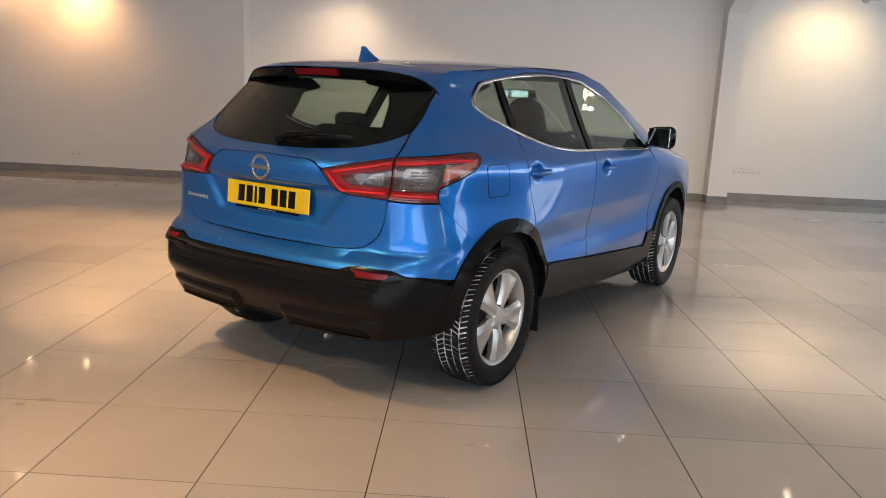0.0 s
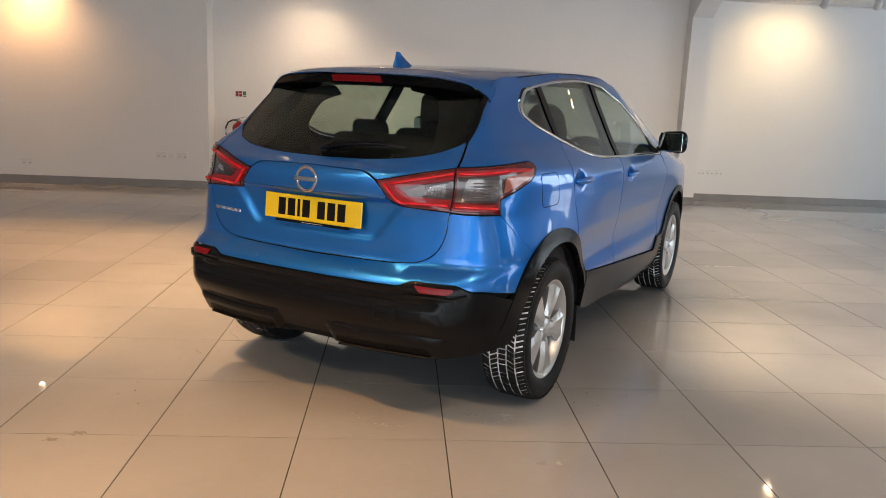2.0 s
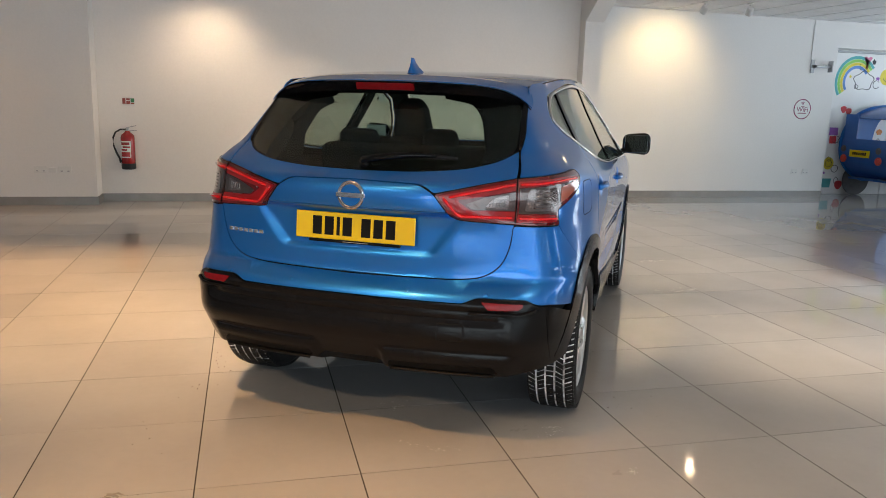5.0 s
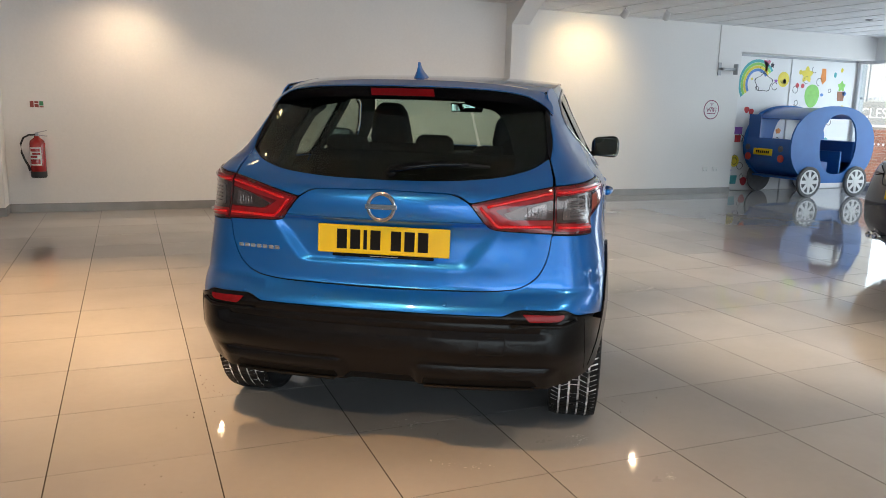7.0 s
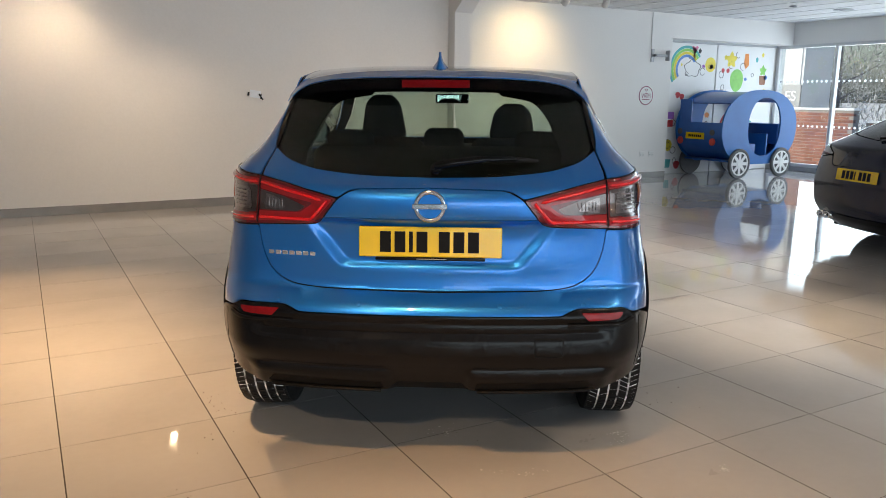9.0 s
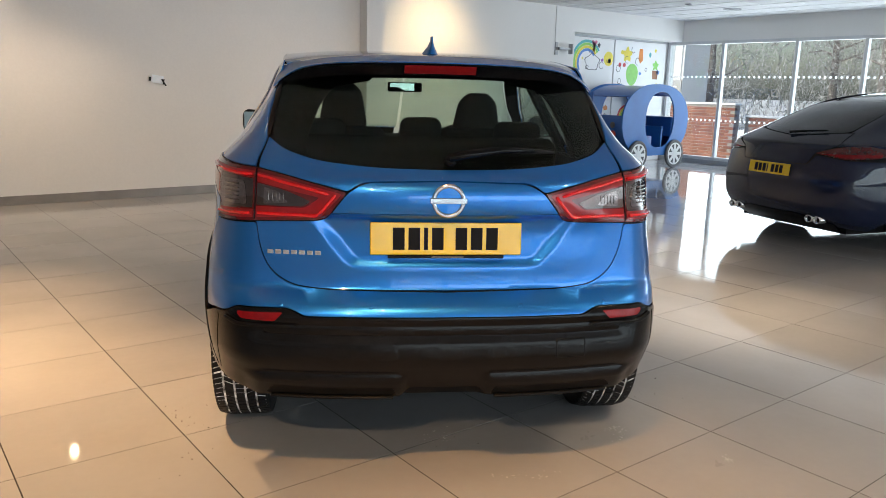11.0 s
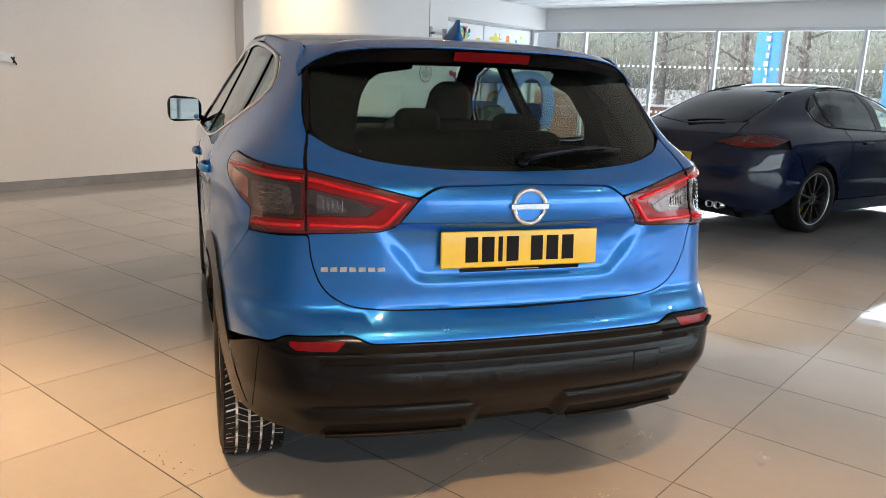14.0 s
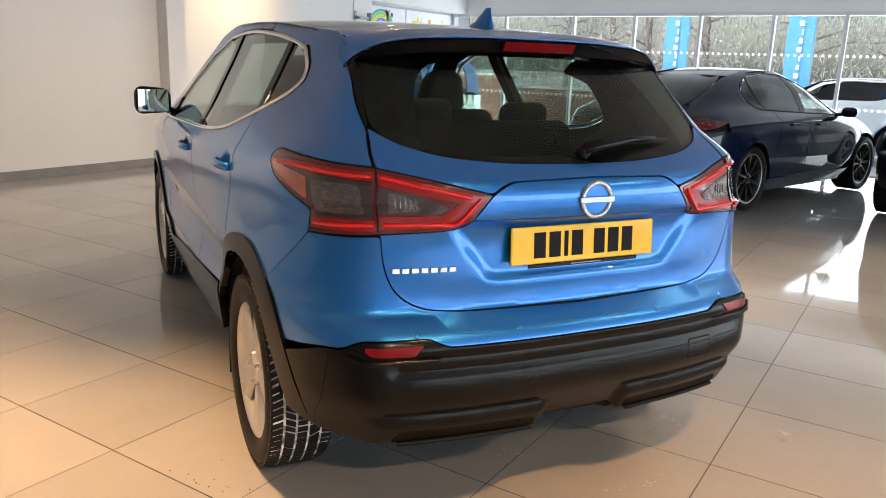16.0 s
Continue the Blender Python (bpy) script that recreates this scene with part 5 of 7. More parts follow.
# cabin
for side in (1, -1):
    panel("pillar_trim", blue, [("y", 0.40, 1.20, 0.03), ("y", 0.93, 1.17, 0.03), ("y", 0.96, 1.235, 0.03), ("y", 0.78, 1.30, 0.04), ("y", 0.73, 1.35, 0.04), ("y", 0.78, 1.41, 0.04), ("y", 0.84, 1.455, 0.03), ("y", 0.80, 1.50, 0.03), ("y", 0.62, 1.47, 0.03), ("y", 0.47, 1.33, 0.03)], TRIM, hatch, proud=-0.014, thick=0.02, side=side, step=0.05, label="dark rear pillar trim")
def cushion(name, x0, x1, y0, y1, z0, z1, r, lean=0.0, parent=None, mat=SEAT, label=""):
    bm = box(x0, x1, y0, y1, z0, z1, r, 4)
    mid = (y0 + y1) / 2
    for v in bm.verts:
        v.co.y -= lean * (v.co.z - z0)
    return part(name, bm, mat, parent, label, smooth=True)


for x, top in ((-0.38, 1.435), (0.37, 1.390)):
    cushion("front_seat_back", x - 0.24, x + 0.24, 1.82, 1.98, 0.55, 1.20, 0.07, 0.22, hatch, label="black cloth front seat")
    head = cushion("front_headrest", x - 0.13, x + 0.13, 1.84, 1.97, 1.16, top, 0.06, 0.22, hatch)
    for v in head.data.vertices:
        f = max(0.0, (v.co.z - 1.22) / (top - 1.22))
        v.co.x = x + (v.co.x - x) * (1 - 0.42 * f**2.2)
    cushion("front_seat_cushion", x - 0.25, x + 0.25, 1.90, 2.42, 0.42, 0.58, 0.06, 0, hatch)
cushion("rear_bench_back", -0.64, 0.64, 1.18, 1.34, 0.5, 1.19, 0.06, 0.2, hatch, label="black cloth rear bench")
cushion("rear_bench_cushion", -0.64, 0.64, 1.25, 1.75, 0.40, 0.56, 0.06, 0, hatch)
for x, w, top in ((-0.47, 0.115, 1.262), (0.0, 0.10, 1.275), (0.47, 0.115, 1.262)):
    cushion("rear_headrest", x - w, x + w, 1.19, 1.29, 1.10, top, 0.045, 0.1, hatch)
cushion("parcel_shelf", -0.58, 0.58, 0.42, 1.18, 1.02, 1.04, 0.008, 0, hatch, TRIM)
cushion("boot_trim", -0.60, 0.60, 0.20, 0.36, 0.5, 1.09, 0.02, 0, hatch, TRIM)
cushion("dashboard", -0.66, 0.66, 2.75, 3.15, 0.75, 1.09, 0.08, 0, hatch, TRIM)
bm = bmesh.new()
add_lathe(bm, [(0.18 + 0.016 * math.cos(2 * math.pi * k / 8), 0.016 * math.sin(2 * math.pi * k / 8)) for k in range(8)], steps=32, close=True)
add_box(bm, -0.17, 0.17, -0.03, 0.03, -0.01, 0.01)
wheel_ob = part("steering_wheel", fix(bm), TRIM, hatch, smooth=False)
wheel_ob.matrix_basis = pose(0.37, 2.62, 1.0, 66, 0, 0)
cushion("interior_mirror", -0.11, 0.11, 2.50, 2.53, 1.385, 1.445, 0.012, 0, hatch, GLOSSBLACK)
glass = part("interior_mirror_glass", box(-0.10, 0.10, -0.002, 0.002, -0.023, 0.023), MIRROR, hatch)
glass.matrix_basis = pose(0.0, 2.484, 1.415, 1, 0, 17)
grid_sheet("headlining", lambda f, y: roof_at(f * 0.97, y) - np.array((0, 0, 0.03)), np.linspace(-1, 1, 13), np.linspace(0.56, 2.44, 16), TRIMGREY, hatch, 0.006)
for side in (1, -1):
    panel("pillar_trim", blue, [("y", 0.45, 1.10, 0.02), ("y", 0.95, 1.20, 0.02), ("y", 0.76, 1.32, 0.04), ("y", 0.80, 1.42, 0.04), ("y", 1.0, 1.465, 0.02), ("y", 0.9, 1.51, 0.02), ("y", 0.66, 1.49, 0.02), ("x", 0.545, 1.40, 0.06), ("x", 0.545, 1.26, 0.05)], TRIM, hatch, proud=-0.035, thick=0.11, side=side)
    panel("door_trim", blue, [("y", 0.8, 0.6), ("y", 2.8, 0.5), ("y", 2.75, 1.075), ("y", 1.3, 1.11), ("y", 1.0, 1.19), ("y", 0.8, 1.2)], TRIM, hatch, proud=-0.06, thick=0.01, step=0.06, side=side)
    panel("pillar_trim", blue, [("y", 1.72, 1.10), ("y", 1.80, 1.10), ("y", 1.86, 1.51), ("y", 1.78, 1.515)], TRIM, hatch, proud=-0.025, thick=0.02, side=side)


# water drops along the foot of the rear window
wet = random.Random(8)
verts, faces = [], []
for k in range(260):
    x = -0.60 + 1.1 * wet.random() ** 1.8
    z = (1.116 if k % 3 == 0 else 1.150) + 0.20 * max(0.0, abs(x) - 0.15) ** 1.5 + 0.10 * wet.random() ** 3
    s0 = blue.find("x", abs(x), z)
    c, n = Vector(blue.at(s0, z)), Vector(blue.normal(s0, z))
    if x < 0:
        c.x, n.x = -c.x, -n.x
    r = wet.uniform(0.0009, 0.0026)
    a = n.orthogonal().normalized()
    b = n.cross(a)
    base = len(verts)
    ring = [c + (a * math.cos(i * 1.0472) + b * math.sin(i * 1.0472)) * r for i in range(6)]
    verts += [tuple(q) for q in ring] + [tuple(c + n * r * 0.7)]
    faces += [(base + i, base + (i + 1) % 6, base + 6) for i in range(6)]
data = bpy.data.meshes.new("water_drops")
data.from_pydata(verts, [], faces)
data.materials.append(DROPS)
drops = tagged(new("water_drops", data), "small water drops on the rear window", kind="stuff")
drops.parent = tailgate
# ---- the low dark blue fastback ----
NAVY = flake_paint("dark_navy_paint", (0.003, 0.008, 0.030), 0.0, 0.5, coat=1.0, spec=0.05)
LAMPDARK = material("smoked_red_lamp", (0.07, 0.008, 0.008), 0.1, coat=1.0, noise_scale=25, noise_amount=0.25)
BLACKALLOY = material("black_alloy", (0.02, 0.02, 0.021), 0.3, metal=0.5, coat=0.3, noise_scale=12, noise_amount=0.1)
YELLOW = material("yellow_caliper", (0.6, 0.42, 0.02), 0.35, noise_scale=20, noise_amount=0.1)
y6n = curve((0.2, 0.65), (1.0, 0.65), (1.1, 0.80), (1.2, 1.0), (1.3, 1.2), (1.4, 1.42), (1.48, 1.66))
gap = curve((0.2, 0.42), (1.0, 0.42), (1.2, 0.30), (1.4, 0.16), (1.48, 0.12))
navy = Skin(
    tail=curve((0.18, 0.28), (0.3, 0.09), (0.45, 0.0), (0.65, -0.012), (0.8, 0.012), (0.92, 0.045), (0.985, 0.075), (1.03, 0.15), (1.08, 0.245), (1.2, 0.53), (1.3, 0.79), (1.38, 1.04), (1.44, 1.32), (1.48, 1.6)),
    bow=curve((0.18, 0.1), (0.6, 0.11), (0.92, 0.13), (1.05, 0.12), (1.3, 0.09), (1.48, 0.04)),
    x3=curve((0.18, 0.66), (0.8, 0.70), (0.98, 0.67), (1.08, 0.58), (1.25, 0.545), (1.38, 0.49), (1.48, 0.40)),
    x6=curve((0.18, 0.84), (0.35, 0.925), (0.6, 0.955), (0.8, 0.95), (0.92, 0.925), (1.0, 0.875), (1.06, 0.81), (1.12, 0.74), (1.25, 0.665), (1.35, 0.59), (1.42, 0.52), (1.48, 0.43)),
    x7=curve((0.18, 0.86), (0.35, 0.935), (0.6, 0.968), (0.8, 0.962), (0.92, 0.94), (1.0, 0.895), (1.06, 0.84), (1.12, 0.77), (1.25, 0.695), (1.35, 0.612), (1.42, 0.54), (1.48, 0.445)),
    x8=curve((0.18, 0.86), (0.35, 0.92), (0.6, 0.945), (0.8, 0.95), (0.92, 0.942), (0.98, 0.915), (1.04, 0.855), (1.12, 0.79), (1.25, 0.712), (1.35, 0.63), (1.42, 0.56), (1.48, 0.46)),
    nose=curve((0.18, 4.8), (0.4, 4.95), (0.6, 4.97), (0.72, 4.88), (0.84, 4.6), (0.94, 4.15), (1.0, 3.75), (1.1, 3.45), (1.2, 3.18), (1.3, 2.92), (1.4, 2.62), (1.48, 2.35)),
    weight=curve((0.18, 0.8), (0.9, 0.9), (1.1, 1.1), (1.48, 1.2)),
    y6=y6n, y7=lambda z: y6n(z) + gap(z), y8=lambda z: y6n(z) + 2 * gap(z), y9=lambda z: y6n(z) + 3.2 * gap(z))
fast = thing("car", "dark navy fastback car with black wheels beside the shop windows", "car", pose(5.593, 2.002, 0, 0, 0, -106.5))
NY, NZ, NO = (1.13, 4.05), 0.355, 0.385
panel("rear_bumper", navy, [("s", 0.0, 0.30), ("x", 0.62, 0.24, 0.05), ("y", 0.45, 0.22, 0.02), *arc(NY[0], NZ, NO, 12, 40, 6), ("y", 0.72, 0.80, 0.05), ("y", 0.60, 0.865, 0.02), ("x", 0.74, 0.86, 0.05), ("x", 0.46, 0.895, 0.02), ("x", 0.40, 0.80, 0.03), ("s", 0.0, 0.80)], NAVY, fast, both=True, label="navy rear bumper")
panel("tailgate", navy, [("s", 0.0, 0.806), ("x", 0.395, 0.806, 0.03), ("x", 0.44, 0.915, 0.02), ("x", 0.60, 0.985, 0.03), ("x", 0.57, 1.10, 0.03), ("s", 0.0, 1.055)], NAVY, fast, both=True, label="navy tailgate")
panel("rear_window", navy, [("s", 0.0, 1.062), ("x", 0.53, 1.105, 0.05), ("x", 0.515, 1.25, 0.1), ("x", 0.47, 1.37, 0.06), ("s", 0.0, 1.43)], TINTBLACK, fast, proud=-0.002, thick=0.004, both=True, label="dark fastback rear window")
panel("lower_valance", navy, [("s", 0.0, 0.33), ("x", 0.30, 0.335, 0.03), ("x", 0.64, 0.27, 0.03), ("x", 0.60, 0.19, 0.02), ("s", 0.0, 0.19)], PLASTIC, fast, proud=0.008, thick=0.02, both=True, label="black rear diffuser")
panel("bumper_rib", navy, [("s", 0.0, 0.66), ("x", 0.38, 0.66, 0.02), ("x", 0.40, 0.795, 0.02), ("s", 0.0, 0.795)], DARK, fast, proud=-0.006, both=True)
for side in (1, -1):
    panel("window_frit", navy, [("x", 0.38, 1.415, 0.01), ("x", 0.466, 1.365, 0.03), ("x", 0.512, 1.25, 0.05), ("x", 0.525, 1.11, 0.01), ("x", 0.49, 1.11, 0.01), ("x", 0.475, 1.24, 0.05), ("x", 0.42, 1.34, 0.04), ("x", 0.34, 1.385, 0.01)], GLOSSBLACK, fast, proud=-0.008, thick=0.003, side=side)
    panel("tail_lamp", navy, [("x", 0.445, 0.912, 0.01), ("x", 0.62, 0.975, 0.05), ("y", 0.33, 1.0, 0.05), ("y", 0.585, 0.952, 0.02), ("y", 0.40, 0.895, 0.04), ("x", 0.72, 0.868, 0.05)], LAMPDARK, fast, proud=0.003, thick=0.02, side=side, step=0.02, label="smoked red almond tail lamp")
    panel("lamp_band", navy, [("x", 0.50, 0.908, 0.01), ("y", 0.42, 0.925, 0.01), ("y", 0.40, 0.902, 0.02), ("x", 0.70, 0.882, 0.02)], REDLENS, fast, proud=0.006, thick=0.004, side=side, step=0.02)
    panel("rear_wing", navy, [("x", 0.607, 0.980, 0.02), ("y", 0.33, 1.003, 0.05), ("y", 0.589, 0.954, 0.01), ("y", 0.60, 0.868, 0.01), ("y", 0.725, 0.806, 0.02), *arc(NY[0], NZ, NO, 44, 158, 22), ("y", 1.52, 0.45, 0.02), ("y", 1.62, 0.70, 0.1), ("y", 1.66, 0.9, 0.05), ("y", 1.60, 1.048, 0.01), ("y", 1.30, 1.062, 0.05), ("y", 1.18, 1.14, 0.03), ("y", 1.145, 1.25, 0.02), ("y", 1.30, 1.36, 0.05), ("y", 1.55, 1.425, 0.02), ("y", 1.55, 1.46, 0.02), ("x", 0.475, 1.385, 0.03), ("x", 0.525, 1.25, 0.1), ("x", 0.54, 1.108, 0.03), ("x", 0.578, 1.10, 0.02)], NAVY, fast, side=side, label="navy rear wing and roof pillar")
    panel("rear_door", navy, [("y", 1.528, 0.45, 0.02), ("y", 1.628, 0.70, 0.1), ("y", 1.668, 0.9, 0.05), ("y", 1.61, 1.045, 0.01), ("y", 2.30, 1.018, 0.01), ("y", 2.32, 0.8, 0.02), ("y", 2.32, 0.33, 0.02), ("y", 1.56, 0.33, 0.02)], NAVY, fast, side=side, label="navy rear door")
    panel("front_door", navy, [("y", 2.327, 0.33, 0.02), ("y", 2.327, 0.8, 0.02), ("y", 2.307, 1.017, 0.01), ("y", 3.22, 0.985, 0.03), ("y", 3.38, 0.85, 0.08), ("y", 3.38, 0.33, 0.03)], NAVY, fast, side=side, label="navy front door")
    panel("front_wing", navy, [("y", 3.388, 0.33, 0.03), ("y", 3.388, 0.85, 0.08), ("y", 3.23, 0.99, 0.03), ("y", 3.5, 0.985, 0.05), ("y", 4.1, 0.93, 0.05), ("y", 4.5, 0.80, 0.03), ("y", 4.55, 0.5, 0.03), *arc(NY[1], NZ, NO, 15, 165, 24)[::-1]], NAVY, fast, side=side, label="navy front wing")
    panel("nose", navy, [("s", 5.29, 0.25), ("y", 4.5, 0.24), ("y", 4.45, 0.4, 0.02), ("y", 4.56, 0.5, 0.03), ("y", 4.51, 0.8, 0.03), ("y", 4.1, 0.935, 0.05), ("y", 3.5, 0.99, 0.05), ("s", 4.4, 1.02), ("s", 5.29, 1.03)], NAVY, fast, side=side)
    panel("sill", navy, [("y", 1.50, 0.33, 0.02), ("y", 3.66, 0.33, 0.02), ("y", 3.68, 0.20, 0.02), ("y", 1.50, 0.20, 0.02)], NAVY, fast, proud=0.015, thick=0.03, side=side, label="navy sill")
    nd = [("y", 1.16, 1.25, 0.03), ("y", 1.20, 1.145, 0.03), ("y", 1.32, 1.070, 0.04), ("y", 2.3, 1.026, 0.1), ("y", 3.18, 0.995, 0.02), ("y", 2.98, 1.18, 0.1), ("y", 2.65, 1.34, 0.1), ("y", 2.25, 1.43, 0.1), ("y", 1.85, 1.445, 0.1), ("y", 1.55, 1.425, 0.08), ("y", 1.30, 1.35, 0.05)]
    band("window_surround", navy, nd, 0.016, 0.005, GLOSSBLACK, fast, side=side, closed=True)
    panel("quarter_window", navy, [("y", 1.185, 1.25, 0.02), ("y", 1.22, 1.15, 0.02), ("y", 1.33, 1.085, 0.03), ("y", 1.46, 1.078), ("y", 1.46, 1.385, 0.01), ("y", 1.31, 1.34, 0.04)], TINTBLACK, fast, proud=-0.003, thick=0.004, side=side)
    panel("rear_door_window", navy, [("y", 1.50, 1.075), ("y", 2.22, 1.04), ("y", 2.20, 1.425), ("y", 1.85, 1.435, 0.1), ("y", 1.56, 1.415, 0.05), ("y", 1.50, 1.40)], TINTBLACK, fast, proud=-0.003, thick=0.004, side=side)
    panel("front_door_window", navy, [("y", 2.32, 1.035), ("y", 3.13, 1.008, 0.02), ("y", 2.95, 1.175, 0.1), ("y", 2.63, 1.33, 0.1), ("y", 2.30, 1.415, 0.02)], SCREEN, fast, proud=-0.003, thick=0.004, side=side)
    panel("door_pillar", navy, [("y", 2.22, 1.03), ("y", 2.32, 1.025), ("y", 2.30, 1.425), ("y", 2.20, 1.432)], GLOSSBLACK, fast, side=side, thick=0.02)
    panel("window_divider", navy, [("y", 1.46, 1.072), ("y", 1.50, 1.068), ("y", 1.50, 1.408), ("y", 1.46, 1.395)], GLOSSBLACK, fast, side=side, thick=0.02)
    panel("roof_rail", navy, [("y", 3.30, 0.995, 0.02), ("y", 3.02, 1.19, 0.1), ("y", 2.68, 1.35, 0.1), ("y", 2.25, 1.438, 0.1), ("y", 1.85, 1.452, 0.1), ("y", 1.56, 1.435), ("y", 1.56, 1.468), ("y", 1.9, 1.478, 0.1), ("y", 2.3, 1.468, 0.1), ("y", 2.8, 1.36, 0.1), ("y", 3.2, 1.16, 0.1), ("y", 3.42, 1.0, 0.02)], NAVY, fast, side=side)
    panel("windscreen", navy, [("s", 5.29, 1.04), ("y", 3.46, 1.02, 0.02), ("y", 3.2, 1.18, 0.05), ("y", 2.8, 1.37, 0.05), ("s", 5.29, 1.455)], SCREEN, fast, proud=-0.003, thick=0.004, side=side)
    for y, z in ((1.86, 0.905), (2.52, 0.895)):
        band("door_handle", navy, [("y", y, z), ("y", y + 0.2, z)], 0.028, 0.02, NAVY, fast, side=side, label="navy pull handle")
    mir = box(0.93, 1.12, 3.10, 3.24, 0.965, 1.095, 0.058, 5)
    for v in mir.verts:
        f = (v.co.y - 3.10) / 0.14
        v.co.x = side * (1.02 + (v.co.x - 1.02) * (1 - 0.35 * f * f))
        v.co.z = 1.03 + (v.co.z - 1.03) * (1 - 0.4 * f * f)
    mm = part("door_mirror", fix(mir), NAVY, fast, "navy door mirror", smooth=True)
    bm = bmesh.new()
    add_tube(bm, [(side * 0.84, 3.12, 0.99), (side * 0.95, 3.17, 1.0)], 0.02, 8)
    part("mirror_arm", bm, GLOSSBLACK, mm)
    for k in (0, 1):
        bm = bmesh.new()
        pipe = [(0.030, -0.08), (0.035, -0.08), (0.036, 0.06), (0.031, 0.06)]
        add_lathe(bm, pipe, steps=20, close=True)
        for v in bm.verts:
            v.co.x *= 1.25
        ob = part("exhaust_tip", fix(bm), CHROME, fast, "chrome oval exhaust tip", smooth=True)
        ob.matrix_basis = pose(side * (0.46 + 0.095 * k), 0.155, 0.300, -90, 0, 0)
        part("exhaust_bore", fix(box(-0.03, 0.03, -0.026, 0.026, -0.02, -0.015)), DARK, ob)
    panel("inner_shell", navy, [("s", 0.0, 0.35), ("x", 0.7, 0.32), ("y", 0.70, 0.5), *arc(NY[0], NZ, 0.43, 30, 150, 12), ("y", 1.6, 0.25), ("y", 3.5, 0.25), *arc(NY[1], NZ, 0.43, 20, 160, 12), ("s", 5.2, 0.45), ("s", 5.2, 0.95), ("y", 3.3, 0.95), ("y", 1.4, 1.02), ("y", 0.6, 0.93), ("x", 0.5, 0.97), ("s", 0.0, 0.99)], DARK, fast, proud=-0.03, thick=0.01, step=0.08, side=side)
    for wy in NY:
        bm = bmesh.new()
        a, b = [], []
        for k in range(21):
            t = math.pi * (-0.05 + 1.10 * k / 20)
            a.append(bm.verts.new((side * 0.92, wy + 0.395 * math.cos(t), NZ + 0.395 * math.sin(t))))
            b.append(bm.verts.new((side * 0.62, wy + 0.395 * math.cos(t), NZ + 0.395 * math.sin(t))))
        for k in range(20):
            bm.faces.new((a[k], a[k + 1], b[k + 1], b[k]))
        bm.faces.new(b)
        part("wheel_housing", fix(bm), DARK, fast)
part("underbody", box(-0.66, 0.66, 0.35, 4.7, 0.17, 0.24), DARK, fast)


def roof_n(f, y):
    """The roof of the fastback, its rear edge drawn forward at the corners."""
    y = y + 0.07 * f**2 * np.clip((1.6 - y) / 0.4, 0, 1)
    half = 0.498 - 0.12 * np.clip((y - 1.95) / 0.5, 0, 2) ** 2 - 0.01 * np.clip((1.95 - y) / 0.6, 0, 2) ** 2
    return np.stack([f * half, y + 0 * f, 1.492 - 0.05 * ((y - 2.0) / 0.6) ** 2 - 0.018 * np.abs(f) ** 3], -1)


grid_sheet("roof", roof_n, np.linspace(-1, 1, 25), np.linspace(1.20, 2.55, 26), NAVY, fast, 0.01, "navy roof panel")
wheel_set(fast, [(0.80, NY[0], 0), (-0.80, NY[0], 12), (0.80, NY[1], 20), (-0.80, NY[1], 7)], 0.355, 0.27, 0.262, 10, 0.010, 0.018, BLACKALLOY, "black many-spoke alloy wheel", caliper=YELLOW)
bm = bmesh.new()
add_lathe(bm, [(0.262 + 0.008 * math.cos(2 * math.pi * k / 8), 0.118 + 0.006 * math.sin(2 * math.pi * k / 8)) for k in range(8)], steps=48, close=True)
lip = part("rim_lip", fix(bm), ALLOY, fast, "polished rim edge", smooth=True)
lip.matrix_basis = Matrix.Translation((0.80, NY[0], 0.355)) @ Euler((0, radians(90), 0)).to_matrix().to_4x4()
for y in (NY[1],):
    l2 = new("rim_lip", lip.data)
    l2.parent = fast
    l2.matrix_basis = Matrix.Translation((0.80, y, 0.355)) @ Euler((0, radians(90), 0)).to_matrix().to_4x4()
NPLATE = pose(0, -0.016, 0.735, -6, 0, 0)
npl = part("number_plate", fix(box(-0.26, 0.26, -0.004, 0.004, -0.0555, 0.0555, 0.003)), PLATE, fast, "yellow rear number plate with dark bars")
npl.matrix_basis = NPLATE
plate_bars(npl, [0.040, 0.040, 0.040, 0.014, -0.028, 0.040, 0.040, 0.040], 0.013, 0.076, -0.183)
bm = bmesh.new()
add_tube(bm, [(0.0, 0.20, 1.085), (0.12, 0.24, 1.10), (0.36, 0.30, 1.115)], [0.016, 0.012, 0.006], 8)
part("rear_wiper", fix(bm), GLOSSBLACK, fast, smooth=True)
for x in (-0.36, 0.36):
    cushion("front_seat", x - 0.24, x + 0.24, 2.15, 2.32, 0.4, 1.12, 0.07, 0.25, fast)
    cushion("front_headrest", x - 0.13, x + 0.13, 2.13, 2.24, 1.05, 1.28, 0.05, 0.2, fast)
    cushion("rear_seat", x - 0.24, x + 0.24, 1.35, 1.52, 0.4, 1.05, 0.07, 0.25, fast)
cushion("parcel_shelf", -0.6, 0.6, 0.35, 1.35, 0.96, 0.98, 0.008, 0, fast, TRIM)
cushion("dashboard", -0.7, 0.7, 3.0, 3.5, 0.7, 0.98, 0.06, 0, fast, TRIM)


